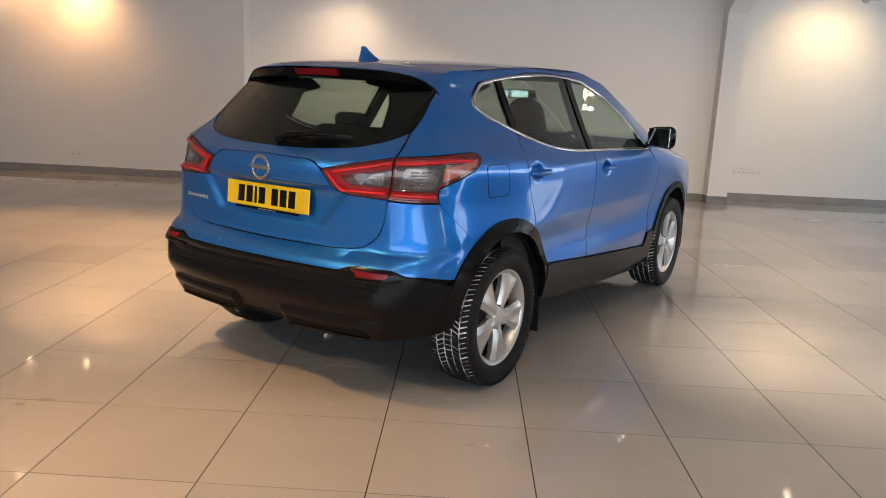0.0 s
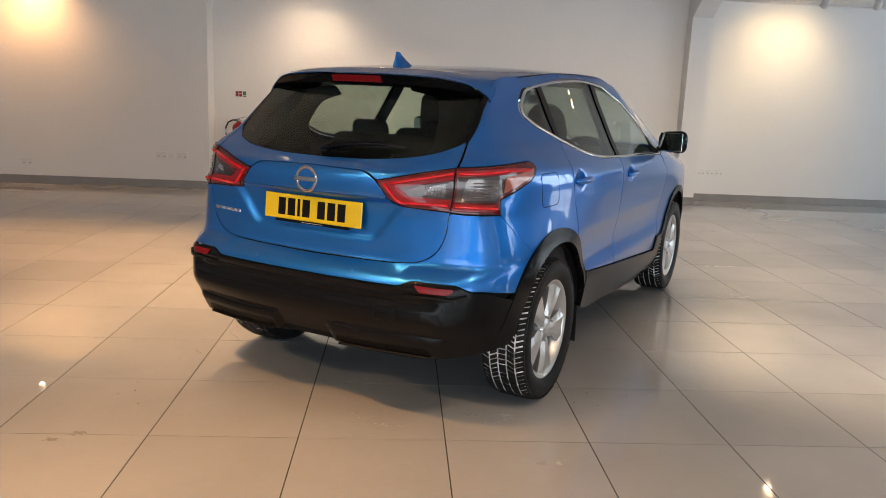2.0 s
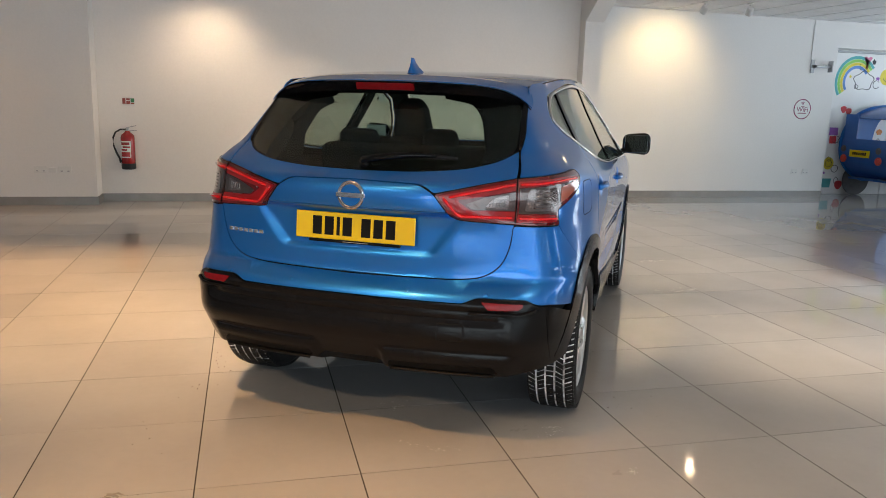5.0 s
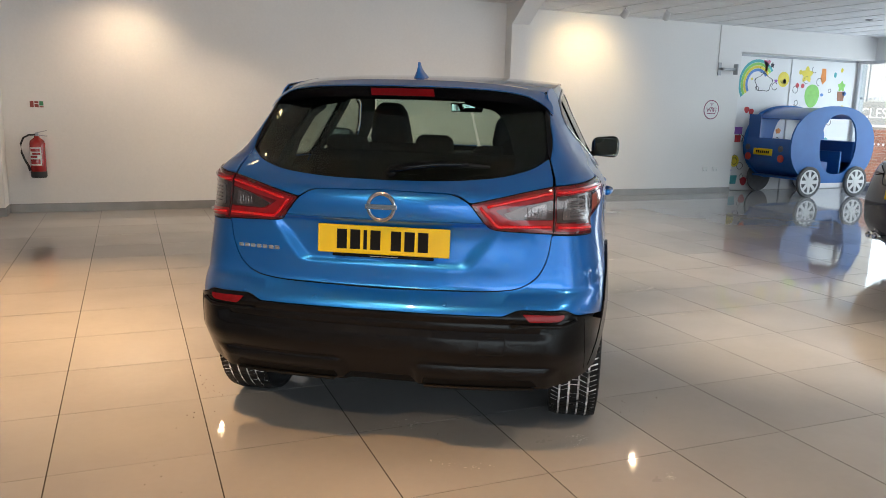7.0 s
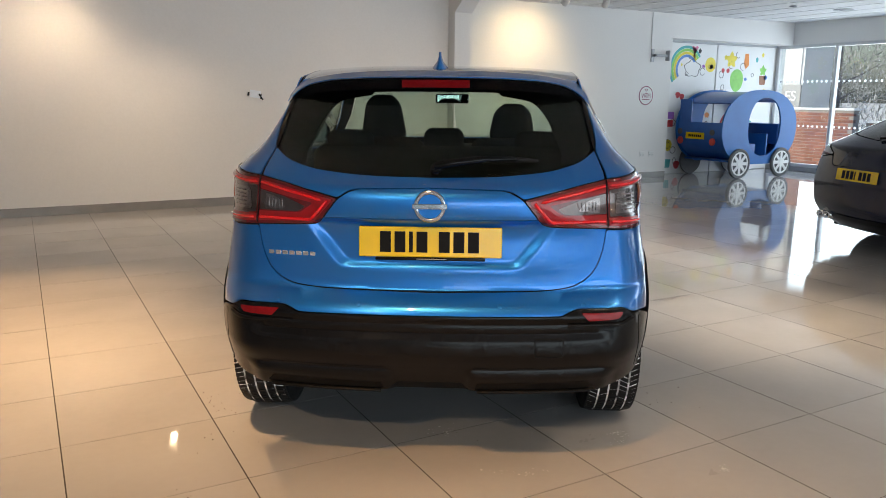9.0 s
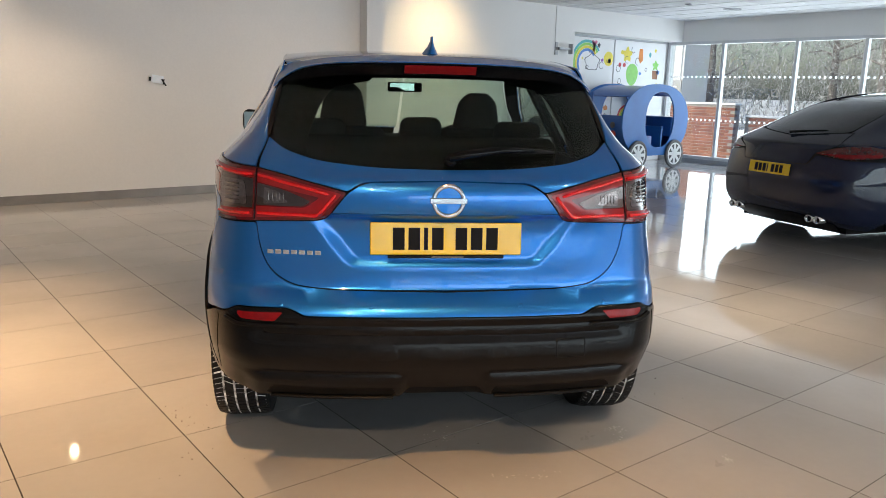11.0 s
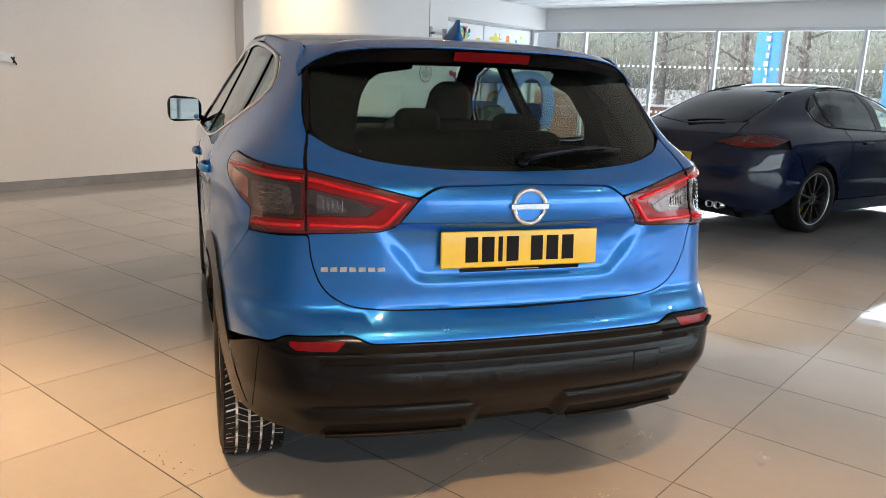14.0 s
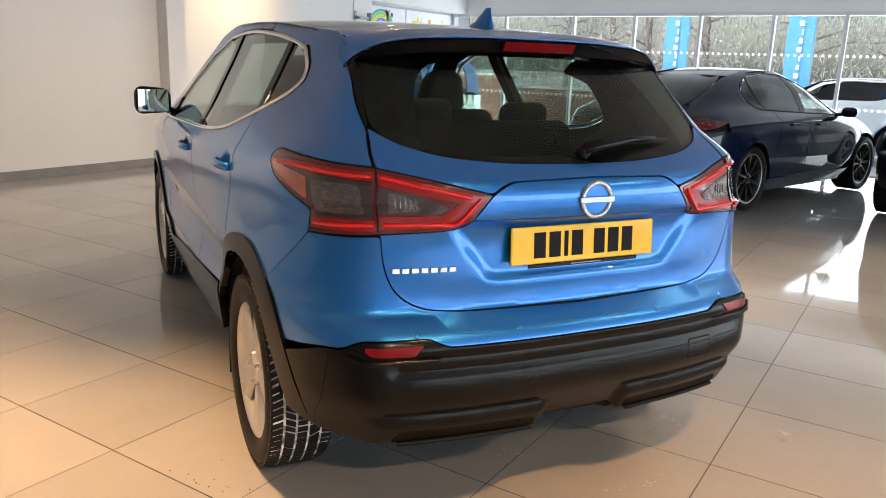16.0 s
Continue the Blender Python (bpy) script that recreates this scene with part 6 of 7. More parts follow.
# ---- plain dark and snow-covered cars, seen in small part ----
def plain_car(name, label, matrix, paint, shine):
    car = thing(name, label, "car", matrix)
    for side in (1, -1):
        panel("body_side", blue, [("s", 0.0, 0.36), ("x", 0.70, 0.33, 0.05), *arc(WY[0], WZ, OPEN, 8, 172, 22), ("y", 1.3, 0.28), ("y", 2.9, 0.28), *arc(WY[1], WZ, OPEN, 8, 172, 22), ("s", 5.2, 0.35), ("s", 5.2, 1.05), ("y", 2.9, 1.10), ("y", 1.24, 1.15, 0.1), ("y", 0.75, 1.34, 0.05), ("y", 0.95, 1.49, 0.05), ("y", 1.8, 1.52, 0.1), ("y", 2.4, 1.42, 0.1), ("y", 2.9, 1.12), ("y", 3.0, 1.12), ("y", 2.45, 1.46, 0.1), ("y", 1.9, 1.55, 0.1), ("y", 0.7, 1.51, 0.05), ("x", 0.58, 1.40), ("x", 0.60, 1.22, 0.05), ("s", 0.0, 1.14)], paint, car, side=side, step=0.05, label=label.split(" ")[0] + " painted body side")
        panel("tail_lamp", blue, lamp_out, shine, car, proud=0.004, side=side, step=0.03, label="red tail lamp")
        panel("reflector", blue, [("x", 0.54, 0.66, 0.01), ("x", 0.70, 0.655, 0.01), ("x", 0.69, 0.63, 0.01), ("x", 0.56, 0.63, 0.01)], REDLENS, car, proud=0.006, side=side, step=0.03)
        panel("side_window", blue, [("y", 0.79, 1.345, 0.03), ("y", 1.24, 1.16, 0.1), ("y", 2.74, 1.10, 0.01), ("y", 2.3, 1.41, 0.1), ("y", 1.8, 1.51, 0.1), ("y", 0.95, 1.47, 0.05)], GLOSSBLACK, car, proud=-0.004, side=side, step=0.06)
        panel("windscreen", blue, [("s", 5.29, 1.125), ("y", 3.0, 1.115, 0.01), ("y", 2.42, 1.478, 0.03), ("s", 5.29, 1.505)], GLOSSBLACK, car, side=side, step=0.08)
        for wy in WY:
            bm = bmesh.new()
            a, b = [], []
            for k in range(21):
                t = math.pi * (-0.05 + 1.10 * k / 20)
                a.append(bm.verts.new((side * 0.85, wy + 0.415 * math.cos(t), WZ + 0.415 * math.sin(t))))
                b.append(bm.verts.new((side * 0.60, wy + 0.415 * math.cos(t), WZ + 0.415 * math.sin(t))))
            for k in range(20):
                bm.faces.new((a[k], a[k + 1], b[k + 1], b[k]))
            bm.faces.new(b)
            part("wheel_housing", fix(bm), DARK, car)
    panel("rear_window", blue, [("s", 0.0, 1.145), ("x", 0.555, 1.198, 0.05), ("x", 0.56, 1.41, 0.05), ("s", 0.0, 1.49)], GLOSSBLACK, car, both=True, proud=-0.003)
    grid_sheet("roof", roof_at, np.linspace(-1, 1, 21), np.linspace(0.5, 2.46, 24), paint, car, 0.012)
    part("underbody", box(-0.58, 0.58, 0.4, 4.1, 0.27, 0.33), DARK, car)
    wheel_set(car, [(0.768, WY[0], 14), (-0.768, WY[0], -22), (0.772, WY[1], 40), (-0.772, WY[1], 8)], 0.345, 0.215, 0.222, 5, 0.030, 0.06, BLACKALLOY, "dark alloy wheel")
    return car


BLACKPAINT = flake_paint("black_car_paint", (0.003, 0.003, 0.0035), 0.0, 0.4, coat=0.7, spec=0.1)
SNOW = material("settled_snow", (0.82, 0.84, 0.87), 0.75, noise_scale=1.5, noise_amount=0.06, fine=0.05, fine_scale=60, bump=0.02, bump_scale=8)
plain_car("car", "black parked car with low red bumper reflectors", pose(6.55, -1.09, 0, 0, 0, -100), BLACKPAINT, LAMPDARK)
snow_car = plain_car("car", "snow-covered car parked outside the shop windows", pose(15.2, -1.2, -0.13, 0, 0, -20), SNOW, LAMPDARK)

# ---- wooden play car in the recess ----
TOYBLUE = material("light_blue_gloss_board", (0.012, 0.125, 0.40), 0.4, noise_scale=4, noise_amount=0.06, fine=0.04)
TOYDARK = material("deep_blue_gloss_board", (0.018, 0.095, 0.34), 0.3, noise_scale=4, noise_amount=0.08, coat=0.3)
TOYWHITE = material("white_board", (0.75, 0.75, 0.74), 0.4, noise_scale=6, noise_amount=0.05)
TOYRED = material("red_board_disc", (0.55, 0.06, 0.04), 0.4, noise_scale=8, noise_amount=0.08)
TOYGREY = material("grey_rubber_ring", (0.10, 0.10, 0.105), 0.6, noise_scale=12, noise_amount=0.15)
TOYX, TOYZ = 10.74, 0.86


def egg(cx, cz, rx, rz, n=48, flat=None):
    pts = []
    for k in range(n):
        a = 2 * math.pi * k / n
        c, s = math.cos(a), math.sin(a)
        x = cx + rx * math.copysign(abs(c) ** 0.88, c)
        z = cz + rz * math.copysign(abs(s) ** 0.9, s)
        pts.append((x, max(z, flat) if flat is not None else z))
    return pts


def board_with_hole(bm, outer, inner, y0, y1):
    """A board in the x-z plane with one opening; both outlines have as many points."""
    n = len(outer)
    rings = [[bm.verts.new((x, y, z)) for x, z in ring] for y in (y0, y1) for ring in (outer, inner)]
    o0, i0, o1, i1 = rings
    for k in range(n):
        j = (k + 1) % n
        bm.faces.new((o0[k], o0[j], i0[j], i0[k]))
        bm.faces.new((o1[k], i1[k], i1[j], o1[j]))
        bm.faces.new((o0[k], o1[k], o1[j], o0[j]))
        bm.faces.new((i0[k], i0[j], i1[j], i1[k]))


toy = thing("play_car", "blue wooden walk-in play car with white wheels on the tiles", "play car")
for y0, name in ((7.25, "near"), (8.34, "far")):
    bm = bmesh.new()
    board_with_hole(bm, egg(10.74, 0.90, 1.0, 0.70, flat=0.25), egg(10.85, 0.93, 0.44, 0.53), y0, y0 + 0.03)
    part("side_board", fix(bm), TOYBLUE, toy, "light blue egg-shaped side board with a doorway")
# curved skin between the boards: tail below and above the back window, roof, nose
shape = egg(10.74, 0.90, 0.965, 0.665, 96, flat=0.29)


def shell(name, a0, a1, mat, label=""):
    bm = bmesh.new()
    rows = []
    for k in range(int(a0 * 96 / 360), int(a1 * 96 / 360) + 1):
        x, z = shape[k % 96]
        cx, cz = x + (10.74 - x) * 0.03, z + (0.90 - z) * 0.03
        rows.append([bm.verts.new(p) for p in ((x, 7.28, z), (x, 8.34, z), (cx, 8.34, cz), (cx, 7.28, cz))])
    for a, b in zip(rows, rows[1:]):
        for k in range(4):
            bm.faces.new((a[k], a[(k + 1) % 4], b[(k + 1) % 4], b[k]))
    bm.faces.new(rows[0]), bm.faces.new(rows[-1][::-1])
    return part(name, fix(bm), mat, toy, label, smooth=False)


shell("roof_skin", 48, 142, TOYDARK, "dark blue curved roof")
shell("tail_skin", 176, 238, TOYDARK, "dark blue curved tail board")
shell("nose_skin", 300, 360, TOYDARK, "dark blue curved nose board")
for y0, y1 in ((8.05, 8.34),):
    bm = bmesh.new()
    add_box(bm, 9.80, 9.83, y0, y1, 0.90, 1.42, 0.004)
    part("rear_pillar", bm, TOYDARK, toy)
part("floor_board", box(10.0, 11.5, 7.28, 8.34, 0.30, 0.33), TOYDARK, toy)
part("seat_board", box(10.35, 10.70, 7.30, 8.32, 0.33, 0.62, 0.01), TOYDARK, toy)
part("seat_board", box(10.98, 11.02, 7.30, 8.32, 0.33, 0.80, 0.006), TOYBLUE, toy)
part("dash_board", box(11.25, 11.60, 7.28, 8.34, 0.60, 0.98, 0.01), TOYDARK, toy)
for x, z in ((10.21, 0.272), (11.34, 0.272)):
    for y, turn in ((7.245, 90), (8.375, -90)):
        at = Matrix.Translation((x, y, z)) @ Euler((radians(turn), 0, 0)).to_matrix().to_4x4()
        bm = bmesh.new()
        add_lathe(bm, [(0, 0), (0.272, 0), (0.272, 0.035), (0.262, 0.045), (0.225, 0.045), (0.22, 0.03), (0, 0.03)], steps=40)
        w = part("wheel", fix(bm), TOYGREY, toy, "grey disc wheel with white painted spokes", smooth=False)
        w.matrix_basis = at
        bm = bmesh.new()
        add_lathe(bm, [(0.19, 0.031), (0.215, 0.031), (0.215, 0.042), (0.19, 0.042)], steps=36, close=True)
        add_lathe(bm, [(0, 0.044), (0.06, 0.044), (0.065, 0.031), (0, 0.031)], steps=20)
        part("wheel_ring", fix(bm), TOYWHITE, w, "white wheel ring")
        for k in range(8):
            bm = bmesh.new()
            add_box(bm, 0.05, 0.195, -0.030, 0.030, 0.031, 0.041, 0.004, turn=pose(0, 0, 0, 0, 0, 45 * k))
            part("wheel_spoke", fix(bm), TOYWHITE, w)
part("play_plate", box(9.755, 9.77, 7.68, 8.12, 0.70, 0.82, 0.004), PLATE, toy, "yellow toy plate with a dark bar")
for k in range(7):
    part("play_plate_bar", box(9.750, 9.7545, 7.745 + 0.045 * k, 7.775 + 0.045 * k, 0.738, 0.782), INK, toy)
for y in (7.50, 8.27):
    for z, r, m in ((0.83, 0.055, TOYGREY), (0.66, 0.068, TOYRED)):
        bm = bmesh.new()
        add_lathe(bm, [(0, 0.02), (r * 0.55, 0.02), (r * 0.6, 0.012), (r, 0.012), (r, 0), (0, 0)], steps=24)
        ob = part("play_lamp", fix(bm), m, toy, "round painted lamp")
        ob.matrix_basis = Matrix.Translation((9.79 if z < 0.7 else 9.77, y, z)) @ Euler((0, radians(-90), 0)).to_matrix().to_4x4()

# ---- picture boards with children's drawings in the recess ----
BOARD = material("white_printed_board", (0.78, 0.78, 0.77), 0.4, noise_scale=3, noise_amount=0.02, fine=0.01)
COLOURS = {n: material(n + "_print", c, 0.5, noise_scale=14, noise_amount=0.08) for n, c in dict(
    red=(0.55, 0.05, 0.06), orange=(0.75, 0.25, 0.04), yellow=(0.75, 0.62, 0.06), green=(0.25, 0.60, 0.12), teal=(0.08, 0.40, 0.42), blue=(0.10, 0.25, 0.60), violet=(0.30, 0.12, 0.45), pink=(0.70, 0.22, 0.35), brown=(0.30, 0.13, 0.07), ink=(0.05, 0.05, 0.06)).items()}
rng = random.Random(7)
FACE = 8.470


def flat_print(name, pts, mat, parent, deep=0.0):
    bm = bmesh.new()
    y = FACE - 0.002 - deep
    a = [bm.verts.new((x, y, z)) for x, z in pts]
    b = [bm.verts.new((x, FACE + 0.001, z)) for x, z in pts]
    n = len(pts)
    bm.faces.new(a), bm.faces.new(b[::-1])
    for k in range(n):
        bm.faces.new((a[k], b[k], b[(k + 1) % n], a[(k + 1) % n]))
    return part(name, fix(bm), mat, parent)


def ring_print(name, cx, cz, r, w, mat, parent, a0=0, a1=360, sx=1.0, wave=0.0):
    n = max(10, int(28 * (a1 - a0) / 360))
    pts = []
    for rr, order in ((r, range(n + 1)), (r - w, range(n, -1, -1))):
        for k in order:
            a = radians(a0 + (a1 - a0) * k / n)
            q = rr * (1 + wave * math.sin(5 * a))
            pts.append((cx + sx * q * math.cos(a), cz + q * math.sin(a)))
    return flat_print(name, pts, mat, parent)


def disc(cx, cz, r, n=18, sx=1.0, wave=0.0, k=5):
    return [(cx + sx * r * (1 + wave * math.sin(k * a)) * math.cos(a), cz + r * (1 + wave * math.sin(k * a)) * math.sin(a)) for a in [2 * math.pi * i / n for i in range(n)]]


boards = []
for x0, x1 in ((9.26, 10.805), (10.845, 12.50)):
    b = tagged(part("picture_board", fix(box(x0, x1, FACE, 8.50, 0.01, 2.46, 0.002)), BOARD), "tall white board printed with colourful children's drawings", "picture board", group="boards in the recess")
    boards.append(b)
left, right = boards
tagged(part("board_rail", fix(box(9.25, 12.54, 8.44, 8.50, 2.462, 2.50)), GREYPAINT), "grey metal top rail over the picture boards", "rail", kind="structure")
for k, n in enumerate(("teal", "green", "yellow", "blue")):
    ring_print("rainbow_stripe", 10.02, 1.98, 0.44 - 0.055 * k, 0.05, COLOURS[n], left, 35, 215)
flat_print("sun", disc(10.66, 2.08, 0.14, 24), COLOURS["yellow"], left)
ring_print("sun_smile", 10.66, 2.08, 0.08, 0.014, COLOURS["ink"], left, 200, 340)
flat_print("heart", [(10.13, 2.40), (10.22, 2.24), (10.31, 2.40), (10.26, 2.42), (10.22, 2.39), (10.18, 2.42)], COLOURS["pink"], left)
ring_print("cloud", 10.18, 2.0, 0.16, 0.012, COLOURS["ink"], left, sx=1.3, wave=0.12)
for x in (9.84, 9.95):
    flat_print("strawberry", disc(x, 1.50 - (x - 9.84) * 0.3, 0.06, 12, wave=0.1, k=3), COLOURS["red"], left)
flat_print("snail_shell", disc(9.66, 0.55, 0.11, 20), COLOURS["yellow"], left)
ring_print("snail_spiral", 9.66, 0.55, 0.07, 0.014, COLOURS["ink"], left)
flat_print("robot", [(9.60, 1.05), (9.78, 1.05), (9.78, 1.18), (9.60, 1.18)], COLOURS["violet"], left)
flat_print("robot_body", [(9.62, 0.90), (9.76, 0.90), (9.76, 1.03), (9.62, 1.03)], COLOURS["red"], left)
flat_print("berry", disc(9.92, 0.17, 0.08, 14, wave=0.08, k=3), COLOURS["red"], left)
flat_print("pot", [(9.58, 0.12), (9.74, 0.12), (9.76, 0.28), (9.56, 0.28)], COLOURS["teal"], left)
flat_print("fruit", disc(11.42, 1.80, 0.22, 26, sx=0.85, wave=0.03, k=3), COLOURS["green"], right)
flat_print("star", disc(11.24, 2.19, 0.13, 20, wave=0.28), COLOURS["yellow"], right)
flat_print("carrot", [(11.62, 2.32), (11.72, 2.32), (11.75, 2.10), (11.66, 2.02), (11.60, 2.12)], COLOURS["orange"], right)
flat_print("plant_pot", [(12.10, 1.72), (12.26, 1.72), (12.28, 1.90), (12.08, 1.90)], COLOURS["brown"], right)
flat_print("plant_leaf", disc(12.18, 2.0, 0.09, 16, wave=0.3), COLOURS["green"], right)
for x in (11.02, 11.16):
    flat_print("cherry", disc(x, 1.98, 0.045, 12), COLOURS["red"], right)
for k, n in enumerate(("red", "yellow", "green", "blue")):
    ring_print("rainbow_stripe", 11.30, 0.92, 0.26 - 0.05 * k, 0.045, COLOURS[n], right, 0, 180)
for b, x0, x1 in ((left, 9.36, 10.72), (right, 10.95, 12.40)):
    for k in range(34):
        x, z = rng.uniform(x0, x1), rng.uniform(0.12, 2.35)
        r = rng.uniform(0.035, 0.085)
        kind = rng.randrange(4)
        if kind == 0:
            ring_print("doodle", x, z, r, 0.010, COLOURS["ink"], b, sx=rng.uniform(0.7, 1.2), wave=rng.choice((0, 0.12, 0.2)))
        elif kind == 1:
            ring_print("doodle", x, z, r, 0.010, COLOURS["ink"], b, rng.uniform(0, 180), rng.uniform(240, 420))
        else:
            flat_print("sticker", disc(x, z, r * 0.62, 12, sx=rng.uniform(0.7, 1.3), wave=rng.choice((0, 0.15, 0.3))), COLOURS[rng.choice(list(COLOURS))], b)

# ---- things on the walls ----
PURPLE = material("plum_print", (0.24, 0.045, 0.11), 0.4)
WHITEPL = material("white_plastic", (0.70, 0.70, 0.68), 0.35, noise_scale=12, noise_amount=0.02)
wifi = thing("wifi_sign", "round white wall sign with a dark plum ring", "sign", pose(8.68, 8.10, 1.478))
bm = bmesh.new()
add_lathe(bm, [(0, 0.006), (0.150, 0.006), (0.152, 0.004), (0.152, 0), (0, 0)], Euler((radians(90), 0, 0)).to_matrix().to_4x4(), 48)
part("sign_face", fix(bm), WHITEPL, wifi)
bm = bmesh.new()
add_lathe(bm, [(0.151, 0.004), (0.168, 0.004), (0.168, 0.0), (0.151, 0.0)], Euler((radians(90), 0, 0)).to_matrix().to_4x4(), 48, close=True)
part("sign_ring", fix(bm), PURPLE, wifi)


def lettering(text, size, mat, parent, at, name="lettering", deep=0.001):
    c = bpy.data.curves.new(name, "FONT")
    c.body, c.size, c.extrude = text, size, deep
    c.align_x = "CENTER"
    c.materials.append(mat)
    ob = new(name, c)
    ob.parent = parent
    ob.matrix_basis = at
    return ob


lettering("WiFi", 0.115, PURPLE, wifi, pose(0, -0.0075, -0.045, 90, 0, 0))
for k in range(3):
    bm = bmesh.new()
    r0, r1 = 0.012 + 0.018 * k, 0.021 + 0.018 * k
    ring = [(r * math.cos(a), r * math.sin(a)) for r, order in ((r1, range(9)), (r0, range(8, -1, -1))) for a in [radians(45 + 90 * i / 8) for i in order]]
    vs = [bm.verts.new((x, -0.0078, 0.062 + z)) for x, z in ring]
    bm.faces.new(vs)
    part("signal_arc", bm, PURPLE, wifi)
part("text_bar", box(-0.085, 0.085, -0.0078, -0.0062, -0.074, -0.060), PURPLE, wifi)
part("text_bar", box(-0.035, 0.035, -0.0078, -0.0062, 0.036, 0.046), PURPLE, wifi)

EXTRED = material("red_enamel", (0.30, 0.012, 0.012), 0.2, coat=0.5, noise_scale=10, noise_amount=0.06)
BLACKRUB = material("black_rubber_hose", (0.015, 0.015, 0.015), 0.55, noise_scale=20, noise_amount=0.1)
ext = thing("fire_extinguisher", "red fire extinguisher with black hose hung on the white wall", "extinguisher", pose(-1.845, 7.655, 0.0))
bm = bmesh.new()
add_lathe(bm, [(0, 0.50), (0.082, 0.50), (0.086, 0.515), (0.086, 0.84), (0.078, 0.875), (0.05, 0.90), (0.03, 0.915), (0.03, 0.93), (0, 0.93)], steps=36)
part("cylinder", fix(bm), EXTRED, ext, "red enamel cylinder", smooth=True)
bm = bmesh.new()
add_lathe(bm, [(0, 0.435), (0.080, 0.435), (0.088, 0.45), (0.089, 0.51), (0.083, 0.512), (0, 0.512)], steps=36)
part("skirt", fix(bm), BLACKRUB, ext, "black plastic foot")
bm = bmesh.new()
add_box(bm, -0.022, 0.022, -0.022, 0.022, 0.93, 0.965, 0.005)
add_box(bm, -0.012, 0.115, -0.010, 0.010, 0.965, 0.975, 0.002, turn=Matrix.Translation((0, 0, 0.97)) @ pose(0, 0, 0, 0, -14, 0) @ Matrix.Translation((0, 0, -0.97)))
add_box(bm, 0.0, 0.115, -0.010, 0.010, 0.935, 0.945, 0.002, turn=Matrix.Translation((0, 0, 0.94)) @ pose(0, 0, 0, 0, 4, 0) @ Matrix.Translation((0, 0, -0.94)))
part("valve_handle", fix(bm), GREYPAINT, ext, "grey metal squeeze handle")
bm = bmesh.new()
add_tube(bm, [(-0.01, -0.02, 0.948), (-0.08, -0.02, 0.945), (-0.14, -0.02, 0.91), (-0.172, -0.02, 0.84), (-0.170, -0.02, 0.74), (-0.14, -0.02, 0.65), (-0.105, -0.03, 0.58), (-0.088, -0.03, 0.52)], [0.011, 0.011, 0.011, 0.011, 0.011, 0.012, 0.013, 0.016], 10)
part("hose", fix(bm), BLACKRUB, ext, "black rubber hose", smooth=True)
bm = bmesh.new()
for z0, z1, a0, a1 in ((0.585, 0.80, 205, 300),):
    rows = []
    for k in range(11):
        a = radians(a0 + (a1 - a0) * k / 10)
        rows.append([bm.verts.new((0.0872 * math.cos(a), 0.0872 * math.sin(a), z)) for z in (z0, z1)])
    for p, q in zip(rows, rows[1:]):
        bm.faces.new((p[0], q[0], q[1], p[1]))
part("instruction_label", bm, WHITEPL, ext, "white label with red bars")
for z0, z1, a0, a1 in ((0.60, 0.66, 215, 290), (0.675, 0.70, 215, 270), (0.712, 0.735, 230, 292), (0.75, 0.785, 215, 290)):
    bm = bmesh.new()
    rows = []
    for k in range(9):
        a = radians(a0 + (a1 - a0) * k / 8)
        rows.append([bm.verts.new((0.0879 * math.cos(a), 0.0879 * math.sin(a), z)) for z in (z0, z1)])
    for p, q in zip(rows, rows[1:]):
        bm.faces.new((p[0], q[0], q[1], p[1]))
    part("label_bar", bm, EXTRED, ext)
part("wall_hook", box(-0.03, 0.03, 0.02, 0.105, 0.86, 0.92, 0.004), GREYPAINT, ext)
sign = thing("safety_sign", "small red and white fire safety sign above the extinguisher", "sign", pose(-1.83, 7.757, 1.305))
part("sign_plate", fix(box(-0.078, 0.078, -0.003, 0.003, -0.044, 0.044, 0.001)), WHITEPL, sign)
BROWNRED = material("dark_red_print", (0.26, 0.05, 0.04), 0.5)
GREENPRINT = material("green_print", (0.05, 0.22, 0.10), 0.5)
part("sign_panel", box(-0.072, -0.032, -0.0045, -0.003, -0.036, 0.036), BROWNRED, sign)
part("sign_panel", box(-0.024, 0.020, -0.0045, -0.003, -0.036, 0.002), BROWNRED, sign)
part("sign_panel", box(-0.024, 0.020, -0.0045, -0.003, 0.010, 0.036), BROWNRED, sign)
part("sign_panel", box(0.028, 0.072, -0.0045, -0.003, -0.014, 0.036), GREENPRINT, sign)
part("sign_panel", box(0.028, 0.072, -0.0045, -0.003, -0.036, -0.022), BROWNRED, sign)

CARD = material("pale_blue_card", (0.78, 0.83, 0.88), 0.3, noise_scale=20, noise_amount=0.05)
holder = thing("card_holder", "small tilted grey card in a wall clip on the white wall", "card holder", pose(1.535, 7.757, 1.435, 0, 8, 0))
part("card", fix(box(-0.085, 0.06, -0.024, -0.020, -0.045, 0.05, 0.001)), CARD, holder)
part("clip", fix(box(0.055, 0.069, -0.030, -0.018, -0.05, 0.02, 0.002)), TRIM, holder)
bm = bmesh.new()
add_box(bm, 0.02, 0.115, -0.034, -0.026, -0.01, 0.008, 0.002, turn=pose(0.02, 0, 0.03, 0, 50, 0))
part("clip_arm", fix(bm), TRIM, holder)
part("mount", fix(box(-0.11, -0.088, -0.022, 0.003, -0.03, 0.015, 0.003)), TRIM, holder)
part("back_plate", fix(box(-0.02, 0.02, -0.020, 0.003, -0.015, 0.015, 0.002)), GREYPAINT, holder)


